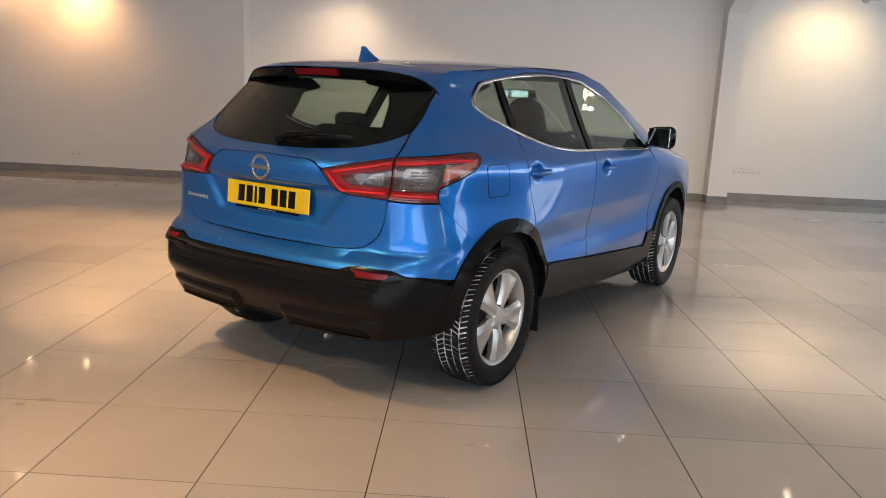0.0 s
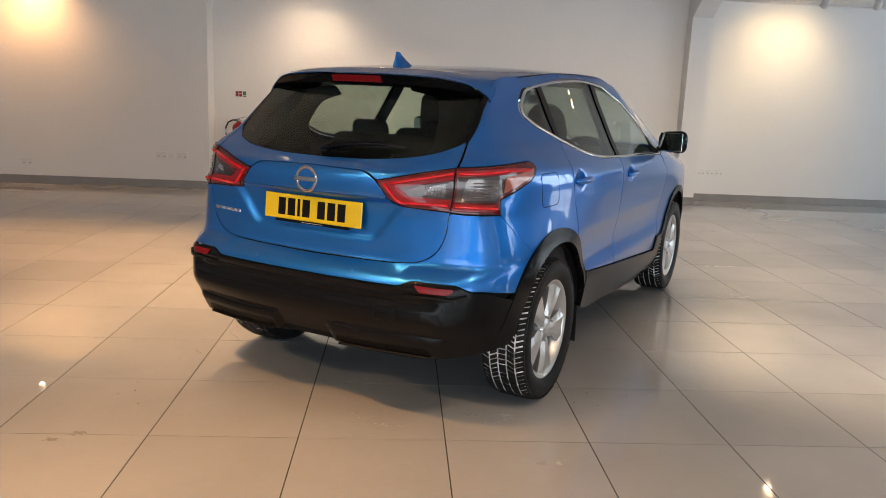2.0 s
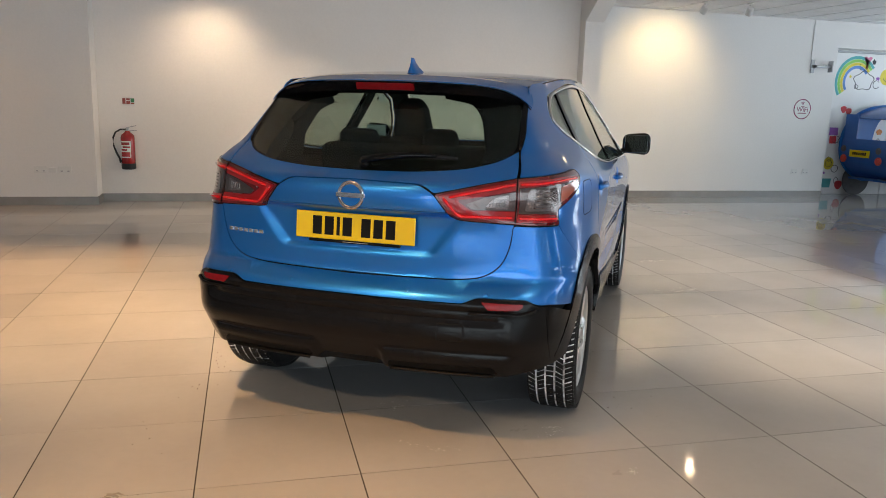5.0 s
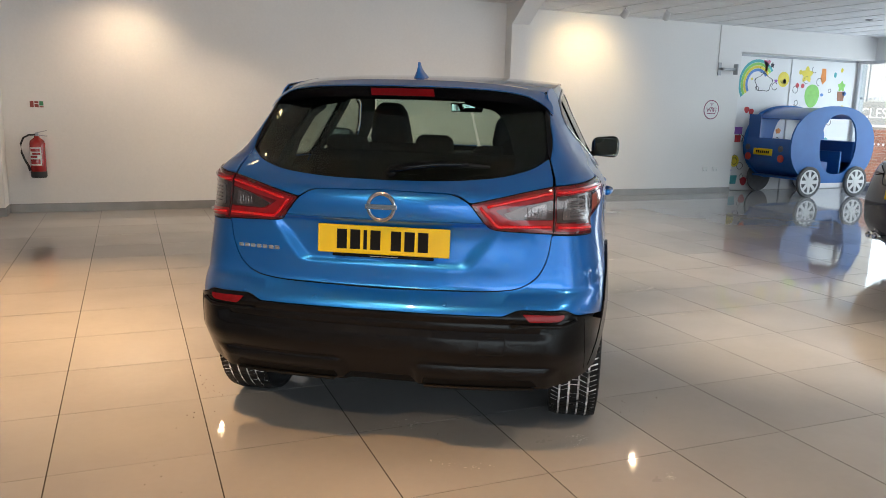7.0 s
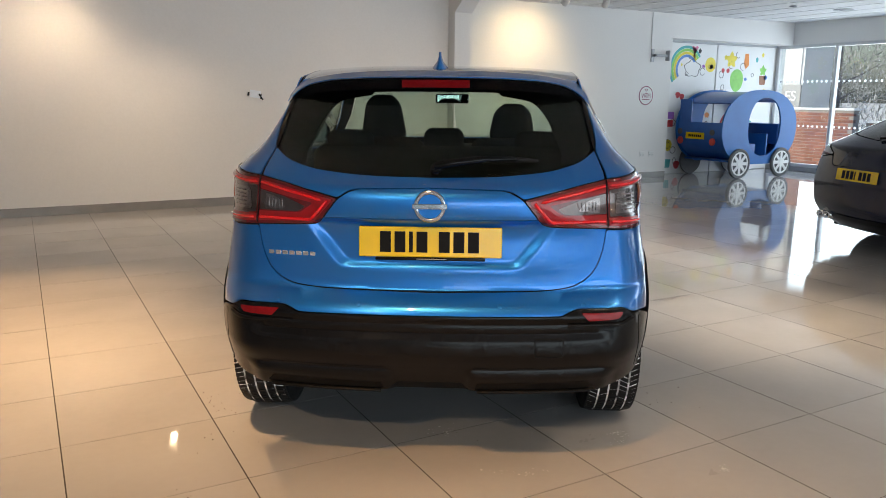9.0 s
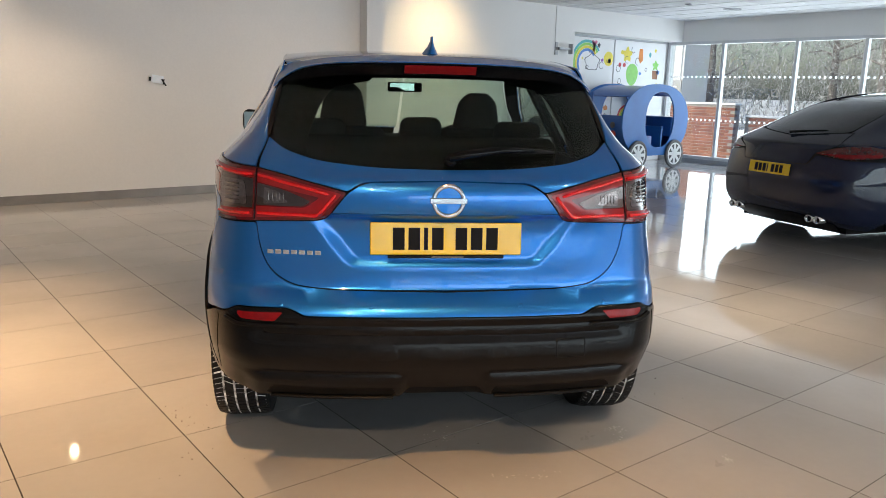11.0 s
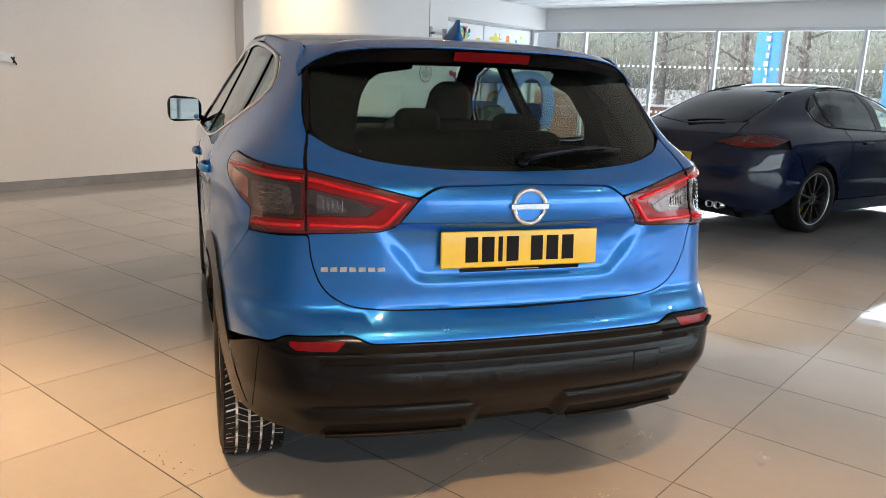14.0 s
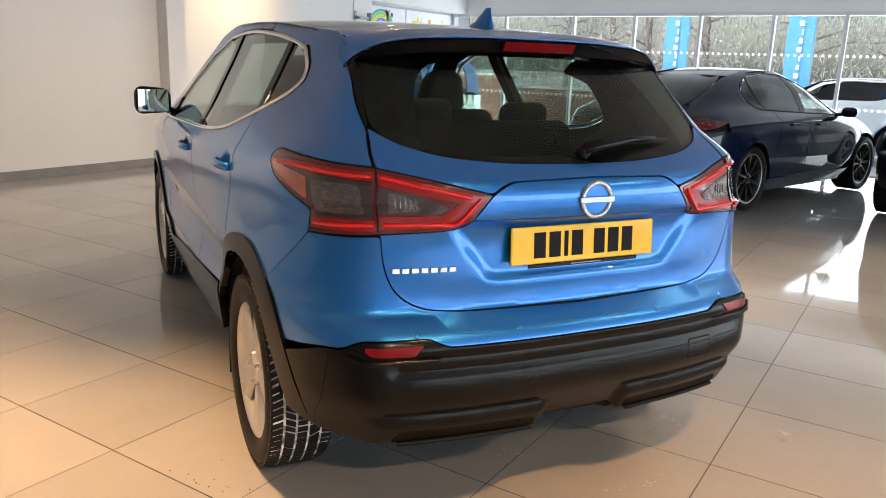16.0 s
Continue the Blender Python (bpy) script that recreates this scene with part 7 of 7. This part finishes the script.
def socket_plate(x, z, y, width=0.147):
    s = thing("wall_socket", "white plastic wall socket above the skirting", "socket", pose(x, y, z), group="wall sockets")
    part("cover", fix(box(-width / 2, width / 2, -0.009, 0.002, -0.043, 0.043, 0.003)), WHITEPL, s)
    for k in (-1, 1):
        part("rocker", fix(box(k * width * 0.26 - 0.008, k * width * 0.26 + 0.008, -0.0115, -0.009, 0.008, 0.026, 0.001)), WHITEPL, s)
        part("pin_holes", box(k * width * 0.26 - 0.012, k * width * 0.26 + 0.012, -0.0096, -0.009, -0.026, -0.012), GREYPAINT, s)


for x, z, y in ((-2.84, 0.447, 7.42), (-2.56, 0.445, 7.42), (-4.64, 0.29, 7.42), (4.98, 0.435, 8.10), (5.12, 0.435, 8.10), (5.26, 0.435, 8.10), (8.66, 0.437, 8.10), (8.88, 0.437, 8.10)):
    socket_plate(x, z, y, 0.120 if y > 8 else 0.147)
bm = box(-2.74, -2.66, 7.40, 7.42, 0.41, 0.47, 0.003)
tagged(part("wall_box", fix(bm), WHITEPL), "small white cable outlet between two wall sockets", "outlet")

arm = thing("screen_bracket", "empty grey screen bracket with a cable conduit up the wall", "bracket", pose(8.775, 8.10, 2.18))
part("wall_plate", fix(box(-0.035, 0.035, -0.02, 0.0, -0.11, 0.11, 0.003)), GREYPAINT, arm)
bm = bmesh.new()
add_box(bm, -0.02, 0.30, -0.10, -0.06, -0.025, 0.02, 0.004)
add_box(bm, -0.02, 0.02, -0.10, -0.015, -0.025, 0.02, 0.003)
part("swing_arm", fix(bm), GREYPAINT, arm)
bm = bmesh.new()
add_box(bm, 0.28, 0.30, -0.14, -0.04, -0.09, 0.09, 0.003)
part("head_plate", fix(bm), GREYPAINT, arm)
bm = bmesh.new()
add_box(bm, -0.045, -0.015, -0.014, 0.0, 0.11, 0.74, 0.003)
part("conduit", fix(bm), WHITEPL, arm)

# spot lamps under the ceiling
BULB = material("lit_halogen_bulb", (1, 0.8, 0.5), 0.5, emit=(1.0, 0.74, 0.42), emit_power=18.0)
LAMPWHITE = material("white_lamp_enamel", (0.62, 0.62, 0.61), 0.4, noise_scale=9, noise_amount=0.04)
first_spot = None
# the unseen pool and fill lamps get cans and bulbs as well
for (sx, sy), aim, power, _, _ in SPOTS + [((6.61, 6.87), (7.0, 8.0, 1.6), 0, 0, WARM)]:
    d = (Vector(aim) - Vector((sx, sy, 2.80))).normalized()
    turn = d.to_track_quat("-Z", "Y").to_matrix().to_4x4()
    s = thing("spot_lamp", "white can spot lamp under the tiled ceiling", "lamp", Matrix.Translation((sx, sy, CEIL_Z)), group="ceiling spot lamps")
    bm = bmesh.new()
    add_lathe(bm, [(0, 0), (0.045, 0), (0.045, -0.014), (0.012, -0.02), (0.012, -0.06), (0, -0.06)], steps=20)
    part("stem", fix(bm), LAMPWHITE, s)
    bm = bmesh.new()
    add_lathe(bm, [(0, 0.055), (0.036, 0.05), (0.05, 0.03), (0.052, -0.06), (0.044, -0.06), (0.042, -0.02), (0, -0.015)], steps=24)
    c = part("can", fix(bm), LAMPWHITE, s, smooth=False)
    c.matrix_basis = Matrix.Translation((0, 0, -0.10)) @ turn
    if power:
        bm = bmesh.new()
        if (sx, sy) in ROOM_FACING:
            add_lathe(bm, [(0, -0.098), (0.016, -0.094), (0.027, -0.084), (0.033, -0.070), (0.036, -0.050), (0.036, -0.022), (0, -0.02)], steps=20)
        else:
            add_lathe(bm, [(0, -0.026), (0.030, -0.026), (0.034, -0.022), (0, -0.02)], steps=20)
        part("bulb", fix(bm), BULB, c, "glowing warm bulb")
for x, y, r in ((11.08, 6.08, 0.16), (9.95, 6.20, 0.06), (6.8, 5.2, 0.06), (10.4, 2.6, 0.16)):
    v = thing("ceiling_vent", "round grey vent in the tiled ceiling", "vent", pose(x, y, CEIL_Z))
    bm = bmesh.new()
    add_lathe(bm, [(r * 0.9, 0.0), (r, 0.0), (r, -0.006), (r * 0.9, -0.012)], steps=28, close=True)
    add_lathe(bm, [(r * 0.5, -0.002), (r * 0.8, -0.002), (r * 0.75, -0.014), (r * 0.5, -0.014)], steps=28, close=True)
    add_lathe(bm, [(0, 0.0), (r * 0.4, 0.0), (r * 0.35, -0.02), (0, -0.02)], steps=24)
    part("vent_rings", fix(bm), GREYPAINT, v)

# white dots on the panes
DOT = material("frosted_white_sticker", (0.85, 0.86, 0.87), 0.6)
_t = DOT.node_tree
_glow, _mix = _t.nodes.new("ShaderNodeBsdfTranslucent"), _t.nodes.new("ShaderNodeMixShader")
_glow.inputs[0].default_value, _mix.inputs[0].default_value = (0.9, 0.92, 0.94, 1), 0.6
_t.links.new(_t.nodes["Principled BSDF"].outputs[0], _mix.inputs[1])
_t.links.new(_glow.outputs[0], _mix.inputs[2])
_t.links.new(_mix.outputs[0], _t.nodes["Material Output"].inputs[0])
for a, b in zip(POSTS[:9], POSTS[1:9]):
    for z in (1.785, 0.91):
        bm = bmesh.new()
        n = int((a - b - 0.16) / 0.098)
        for k in range(n + 1):
            y = b + 0.08 + (a - b - 0.16) * k / n
            add_lathe(bm, [(0, 0.001), (0.024, 0.001), (0.024, 0.0), (0, 0.0)], Matrix.Translation((WIN_X + 0.049, y, z)) @ Euler((0, radians(-90), 0)).to_matrix().to_4x4(), 10)
        part("dot_row", bm, DOT, window_east, "row of white safety dots")

# ---- outside the east windows ----
BRICK = material("red_brick", (0.27, 0.12, 0.085), 0.85, noise_scale=6, noise_amount=0.2, fine=0.15, fine_scale=120, vary=0.22, bump=0.002, bump_scale=120)
MORTAR = material("pale_mortar", (0.32, 0.30, 0.28), 0.9, noise_scale=20, noise_amount=0.15)


def brick_wall(x, y0, y1, top, label):
    wall = tagged(part("garden_wall", box(x + 0.006, x + 0.21, y0, y1, -0.13, top - 0.05), MORTAR), label, "wall")
    data = None
    rows = int((top - 0.05 + 0.13) / 0.075)
    for j in range(rows):
        y = y0 + (0.112 if j % 2 else 0)
        while y + 0.215 <= y1 + 0.001:
            if data is None:
                ob = part("brick", box(0, 0.1, 0.0, 0.215, 0.0, 0.065), BRICK, wall)
                data = ob.data
            else:
                ob = new("brick", data)
                ob.parent = wall
            ob.location = (x + rng.uniform(-0.002, 0.002), y, -0.125 + j * 0.075)
            y += 0.225
    part("coping", fix(box(x - 0.03, x + 0.24, y0 - 0.02, y1 + 0.02, top - 0.05, top, 0.01)), SNOW, wall, "snow on the wall's coping")


brick_wall(15.0, 8.25, 11.4, 1.25, "red brick garden wall with snow on its coping")
brick_wall(15.4, 4.4, 8.2, 0.98, "lower red brick garden wall topped with snow")

GREYCLAD = material("grey_cladding", (0.58, 0.60, 0.62), 0.5, noise_scale=1.5, noise_amount=0.06)
hall = thing("far_building", "grey clad building with white letters across the road", "building")
part("wall", box(20.6, 22.0, 13.72, 30.0, -0.13, 4.2), GREYCLAD, hall)
part("roof", box(20.4, 22.2, 13.6, 30.2, 4.2, 4.4, 0.03), SNOW, hall)
for k in range(18):
    part("cladding_rib", box(20.56, 20.6, 13.8 + 0.9 * k, 13.86 + 0.9 * k, -0.13, 4.2), GREYCLAD, hall)
lettering("CLES", 0.44, SNOW, hall, pose(20.54, 14.35, 1.40, 90, 0, -90), deep=0.01)
part("sign_board", box(20.55, 20.59, 13.74, 19.0, 1.2, 1.9), GREYPAINT, hall)

FLAG = material("blue_flag_cloth", (0.10, 0.38, 0.75), 0.7, noise_scale=5, noise_amount=0.08)
for y, x in ((4.83, 17.0), (2.07, 17.0)):
    f = thing("feather_flag", "tall blue feather flag with white vertical writing outside", "flag", pose(x, y, -0.13), group="feather flags")
    bm = bmesh.new()
    add_tube(bm, [(0, -0.30, 0.0), (0, -0.30, 2.6), (0, -0.26, 3.1), (0, -0.1, 3.4), (0, 0.1, 3.5)], 0.014, 8)
    part("pole", bm, GREYPAINT, f)
    bm = bmesh.new()
    pts = [(-0.285, 0.7), (0.25, 0.75), (0.30, 2.2), (0.29, 3.0), (0.12, 3.47), (-0.09, 3.38), (-0.245, 3.08), (-0.285, 2.6)]
    a = [bm.verts.new((0.0 + 0.03 * math.sin(3 * z), y2, z)) for y2, z in pts]
    b = [bm.verts.new(v.co + Vector((0.004, 0, 0))) for v in a]
    bm.faces.new(a), bm.faces.new(b[::-1])
    for k in range(8):
        bm.faces.new((a[k], a[(k + 1) % 8], b[(k + 1) % 8], b[k]))
    part("cloth", fix(bm), FLAG, f)
    for k in range(11):
        part("text_bar", box(-0.045, -0.036, -0.05, 0.05 - 0.03 * (k % 3), 0.95 + k * 0.19, 1.06 + k * 0.19), SNOW, f)
    part("base", box(-0.2, 0.2, -0.5, -0.1, 0.0, 0.03), GREYPAINT, f)

BARK = material("dark_bark", (0.20, 0.18, 0.17), 0.9, noise_scale=10, noise_amount=0.3, bump=0.01, bump_scale=25)
LEAF = material("dark_evergreen", (0.26, 0.27, 0.255), 0.8, noise_scale=3, noise_amount=0.3)
LEAFSNOW = material("snowy_twigs", (0.48, 0.48, 0.48), 0.8, noise_scale=3, noise_amount=0.3)


def tree(x, y, high, spread, seed, snowy):
    r = random.Random(seed)
    t = thing("tree", "winter tree with bare limbs and a ragged snowy crown" if snowy else "dark evergreen tree with a ragged crown", "tree", pose(x, y, -0.13))
    bm = bmesh.new()
    add_tube(bm, [(0, 0, 0), (0.05, 0.03, high * 0.3), (-0.04, 0.06, high * 0.62), (0.0, 0.0, high * 0.95)], [0.20, 0.16, 0.10, 0.03], 9)
    tips = []
    for k in range(16):
        z = high * r.uniform(0.18, 0.85)
        a = r.uniform(0, 6.28)
        ln = spread * r.uniform(0.55, 1.0) * (1.15 - z / high * 0.6)
        p1 = (ln * 0.5 * math.cos(a), ln * 0.5 * math.sin(a), z + ln * 0.18)
        p2 = (ln * math.cos(a), ln * math.sin(a), z + ln * r.uniform(0.1, 0.5))
        add_tube(bm, [(0, 0, z), p1, p2], [0.055, 0.035, 0.012], 6)
        tips += [p1, p2, p2]
    part("trunk", fix(bm), BARK, t, "dark trunk and limbs")
    for mat, count, name in ((LEAF, 5200 if not snowy else 1700, "crown"), (LEAFSNOW, 1800 if not snowy else 5000, "snowy_crown")):
        verts, faces = [], []
        for k in range(count):
            c = Vector(r.choice(tips)) + Vector((r.gauss(0, 0.42), r.gauss(0, 0.42), r.gauss(0, 0.36)))
            s = r.uniform(0.03, 0.11)
            e = Euler((r.uniform(0, 6.28), r.uniform(0, 6.28), r.uniform(0, 6.28))).to_matrix()
            n0 = len(verts)
            for q in ((-1, -0.04, 0), (0.2, -0.13, 0.03), (1, 0.02, 0), (0.1, 0.13, 0.04)):
                verts.append(tuple(c + e @ Vector(q) * s))
            faces.append((n0, n0 + 1, n0 + 2, n0 + 3))
        data = bpy.data.meshes.new(name)
        data.from_pydata(verts, [], faces)
        data.materials.append(mat)
        ob = new(name, data)
        ob.parent = t


for k in range(13):
    yy = -16 + k * 2.7 + rng.uniform(-0.6, 0.6)
    tree(rng.uniform(21, 27) + (4 if yy > 10 else 0), yy, rng.uniform(5.5, 9.0), rng.uniform(1.6, 2.6), 40 + k, k % 3 != 1)
# snowbank and a far hedge
bm = bmesh.new()
n, m = 10, 70
grid = [[bm.verts.new((18.5 + 0.7 * i, -18 + 0.5 * j, -0.14 + 0.55 * math.sin(math.pi * i / (n - 1)) * (0.7 + 0.5 * noise.noise(Vector((i * 0.4, j * 0.23, 3)))))) for j in range(m)] for i in range(n)]
for i in range(n - 1):
    for j in range(m - 1):
        bm.faces.new((grid[i][j], grid[i + 1][j], grid[i + 1][j + 1], grid[i][j + 1]))
tagged(part("snowbank", fix(bm), SNOW, smooth=True), "low bank of settled snow beyond the parking bays", "snow", kind="stuff")
far = np.random.default_rng(17)
count = 60000
mid = np.stack([far.uniform(29, 34, count), far.uniform(-40, 34, count), far.uniform(0, 1, count) ** 1.4 * 6.8 - 0.1], 1)
way = far.normal(0, 1, (count, 3)) * (0.5, 0.5, 1.0)
way /= np.linalg.norm(way, axis=1, keepdims=True)
wide = np.cross(way, far.normal(0, 1, (count, 3)))
wide /= np.linalg.norm(wide, axis=1, keepdims=True)
way *= far.uniform(0.08, 0.32, (count, 1))
wide *= far.uniform(0.008, 0.030, (count, 1))
verts = np.stack([mid - way, mid + wide, mid + way, mid - wide], 1).reshape(-1, 3).tolist()
faces = [(4 * k, 4 * k + 1, 4 * k + 2, 4 * k + 3) for k in range(count)]
data = bpy.data.meshes.new("far_wood")
data.from_pydata(verts, [], faces)
data.materials.append(LEAF)
data.materials.append(LEAFSNOW)
data.polygons.foreach_set("material_index", [1 if rng.random() < 0.45 else 0 for _ in faces])
tagged(new("far_wood", data), "far belt of dark trees dusted with snow", "woods", kind="stuff")

# ---- floor: porcelain tiles 0.6 m with dark joints ----
floor = structure("floor", box(X0 - 0.3, X1 + 0.3, Y0 - 0.3, 8.8, -0.12, -0.0012), GROUT, "polished light grey porcelain tile floor with dark joints", "floor")
PITCH, GX, GY = 0.6125, 1.880, -0.264


def tile_bm():
    bm = bmesh.new()
    hx, hy = PITCH / 2 - 0.0026, PITCH / 2 - 0.0018
    add_box(bm, -hx, hx, -hy, hy, -0.010, 0.0)
    return bm


first = None
rest = bmesh.new()
for i in range(-19, 19):
    for j in range(-17, 16):
        x, y = GX + (i + 0.5) * PITCH, GY + (j + 0.5) * PITCH
        if not (X0 - 0.2 < x < X1 + 0.1 and Y0 - 0.1 < y < 8.7):
            continue
        if -9 <= i <= 8 and -6 <= j <= 10:
            if first is None:
                first = part("tile", fix(tile_bm()), TILE, floor)
                first.location = (x, y, 0)
                lay = random.Random(31)
            else:
                t = new("tile", first.data)
                t.parent = floor
                t.location = (x, y, 0)
                t.rotation_euler = (lay.gauss(0, 0.0007), lay.gauss(0, 0.0007), 0)
        else:
            h = PITCH / 2 - 0.0018
            v = [rest.verts.new((x + a * h, y + b * h, 0)) for a, b in ((-1, -1), (1, -1), (1, 1), (-1, 1))]
            rest.faces.new(v)
part("far_tiles", rest, TILE, floor, kind="stuff")


# dried splashes, scuffs and crumbs left by wet tyres
SMEAR = material("dried_dirt_film", (0.13, 0.115, 0.10), 0.35, noise_scale=30, noise_amount=0.3, fine=0.3)
CHALK = material("dried_salt_film", (0.42, 0.42, 0.42), 0.5, noise_scale=40, noise_amount=0.3)
WET = material("thin_water_film", (0.32, 0.315, 0.31), 0.01, spec=0.8)
CRUMB = material("dark_grit", (0.06, 0.045, 0.03), 0.9, noise_scale=60, noise_amount=0.4)


def film(x, y, wide, deep, turn, count, size, mat, name, label):
    """Many small ragged flakes of one dried mark."""
    verts, faces = [], []
    for k in range(count):
        u, v = max(-1, min(1, rng.gauss(0, 0.45))) * wide, max(-1, min(1, rng.gauss(0, 0.4))) * deep
        v += 0.25 * wide * (u / wide) ** 2
        cx, cy = x + u * math.cos(turn) - v * math.sin(turn), y + u * math.sin(turn) + v * math.cos(turn)
        r, stretch, lean = size * rng.uniform(0.3, 1.0), rng.uniform(1.2, 3.2), turn + rng.gauss(0, 0.5)
        base = len(verts)
        for i in range(9):
            a = 2 * math.pi * i / 9
            q = r * rng.uniform(0.55, 1.1)
            px, py = q * stretch * math.cos(a), q * math.sin(a)
            verts.append((cx + px * math.cos(lean) - py * math.sin(lean), cy + px * math.sin(lean) + py * math.cos(lean), 0.0006 + 0.000004 * k))
        faces.append(tuple(range(base, base + 9)))
    data = bpy.data.meshes.new(name)
    data.from_pydata(verts, [], faces)
    data.materials.append(mat)
    tagged(new(name, data), label, "stain", kind="stuff")


MARKS = [
    (-0.84, -0.26, 0.05, 0.03, 0.2), (-0.93, -0.32, 0.03, 0.02, 0.0), (3.36, 3.35, 0.16, 0.06, 0.3), (3.02, 2.27, 0.24, 0.08, 0.2), (2.81, 1.54, 0.07, 0.03, 0.1),
    (2.6, 3.0, 0.2, 0.06, 0.5), (-4.12, 6.59, 0.3, 0.05, 0.1),
]
for x, y, wide, deep, turn in MARKS:
    film(x, y, wide, deep, turn, 22, 0.006 + 0.03 * wide, SMEAR, "dirt_mark", "faint dried dirt mark on the tiles")
for x, y, wide, deep, turn in ((0.38, -0.11, 0.16, 0.03, -0.4), (1.10, -0.45, 0.04, 0.02, 0.8), (0.29, 0.36, 0.10, 0.10, 0.0), (0.92, -0.06, 0.10, 0.03, 0.4), (0.95, 0.0, 0.05, 0.02, 0.1)):
    film(x, y, wide, deep, turn, 22, 0.0035, CHALK, "salt_mark", "pale dried salt spots on the tiles")
for x, y, wide, deep, turn in ((0.78, 0.0, 0.06, 0.025, 0.2), (1.03, -0.45, 0.025, 0.012, 0.4)):
    film(x, y, wide, deep, turn, 7, 0.012, WET, "water_mark", "small puddle of melted snow")
verts, faces = [], []
for k in range(46):
    cx, cy = rng.choice(((-0.53, 1.1), (-0.45, 1.0), (-0.5, 1.2), (-0.62, 0.75), (0.3, 0.3), (1.4, 0.2), (-0.8, 0.2)))
    cx, cy, r = cx + rng.gauss(0, 0.07), cy + rng.gauss(0, 0.07), rng.uniform(0.0012, 0.0045)
    base = len(verts)
    verts += [(cx + r, cy, 0.0), (cx - 0.4 * r, cy + 0.9 * r, 0.0), (cx - 0.6 * r, cy - 0.8 * r, 0.0), (cx + 0.1 * r, cy, r * 0.9)]
    faces += [(base, base + 1, base + 3), (base + 1, base + 2, base + 3), (base + 2, base, base + 3)]
data = bpy.data.meshes.new("grit")
data.from_pydata(verts, [], faces)
data.materials.append(CRUMB)
tagged(new("grit", data), "dark crumbs of grit on the tiles", "grit", kind="stuff")

# ---- outside ----
GROUND = material("outdoor_ground", (0.62, 0.63, 0.65), 0.8, noise_scale=0.4, noise_amount=0.2, bump=0.004, bump_scale=30)
bm = bmesh.new()
for x0, x1, y0, y1 in ((-400, X0 - 0.3, -400, 400), (X1 + 0.3, 400, -400, 400), (X0 - 0.3, X1 + 0.3, -400, Y0 - 0.3), (X0 - 0.3, X1 + 0.3, 8.8, 400)):
    v = [bm.verts.new(p) for p in ((x0, y0, -0.13), (x1, y0, -0.13), (x1, y1, -0.13), (x0, y1, -0.13))]
    bm.faces.new(v)
tagged(part("ground", bm, GROUND), "grey tarmac with trodden snow outside the windows", "ground", kind="structure")
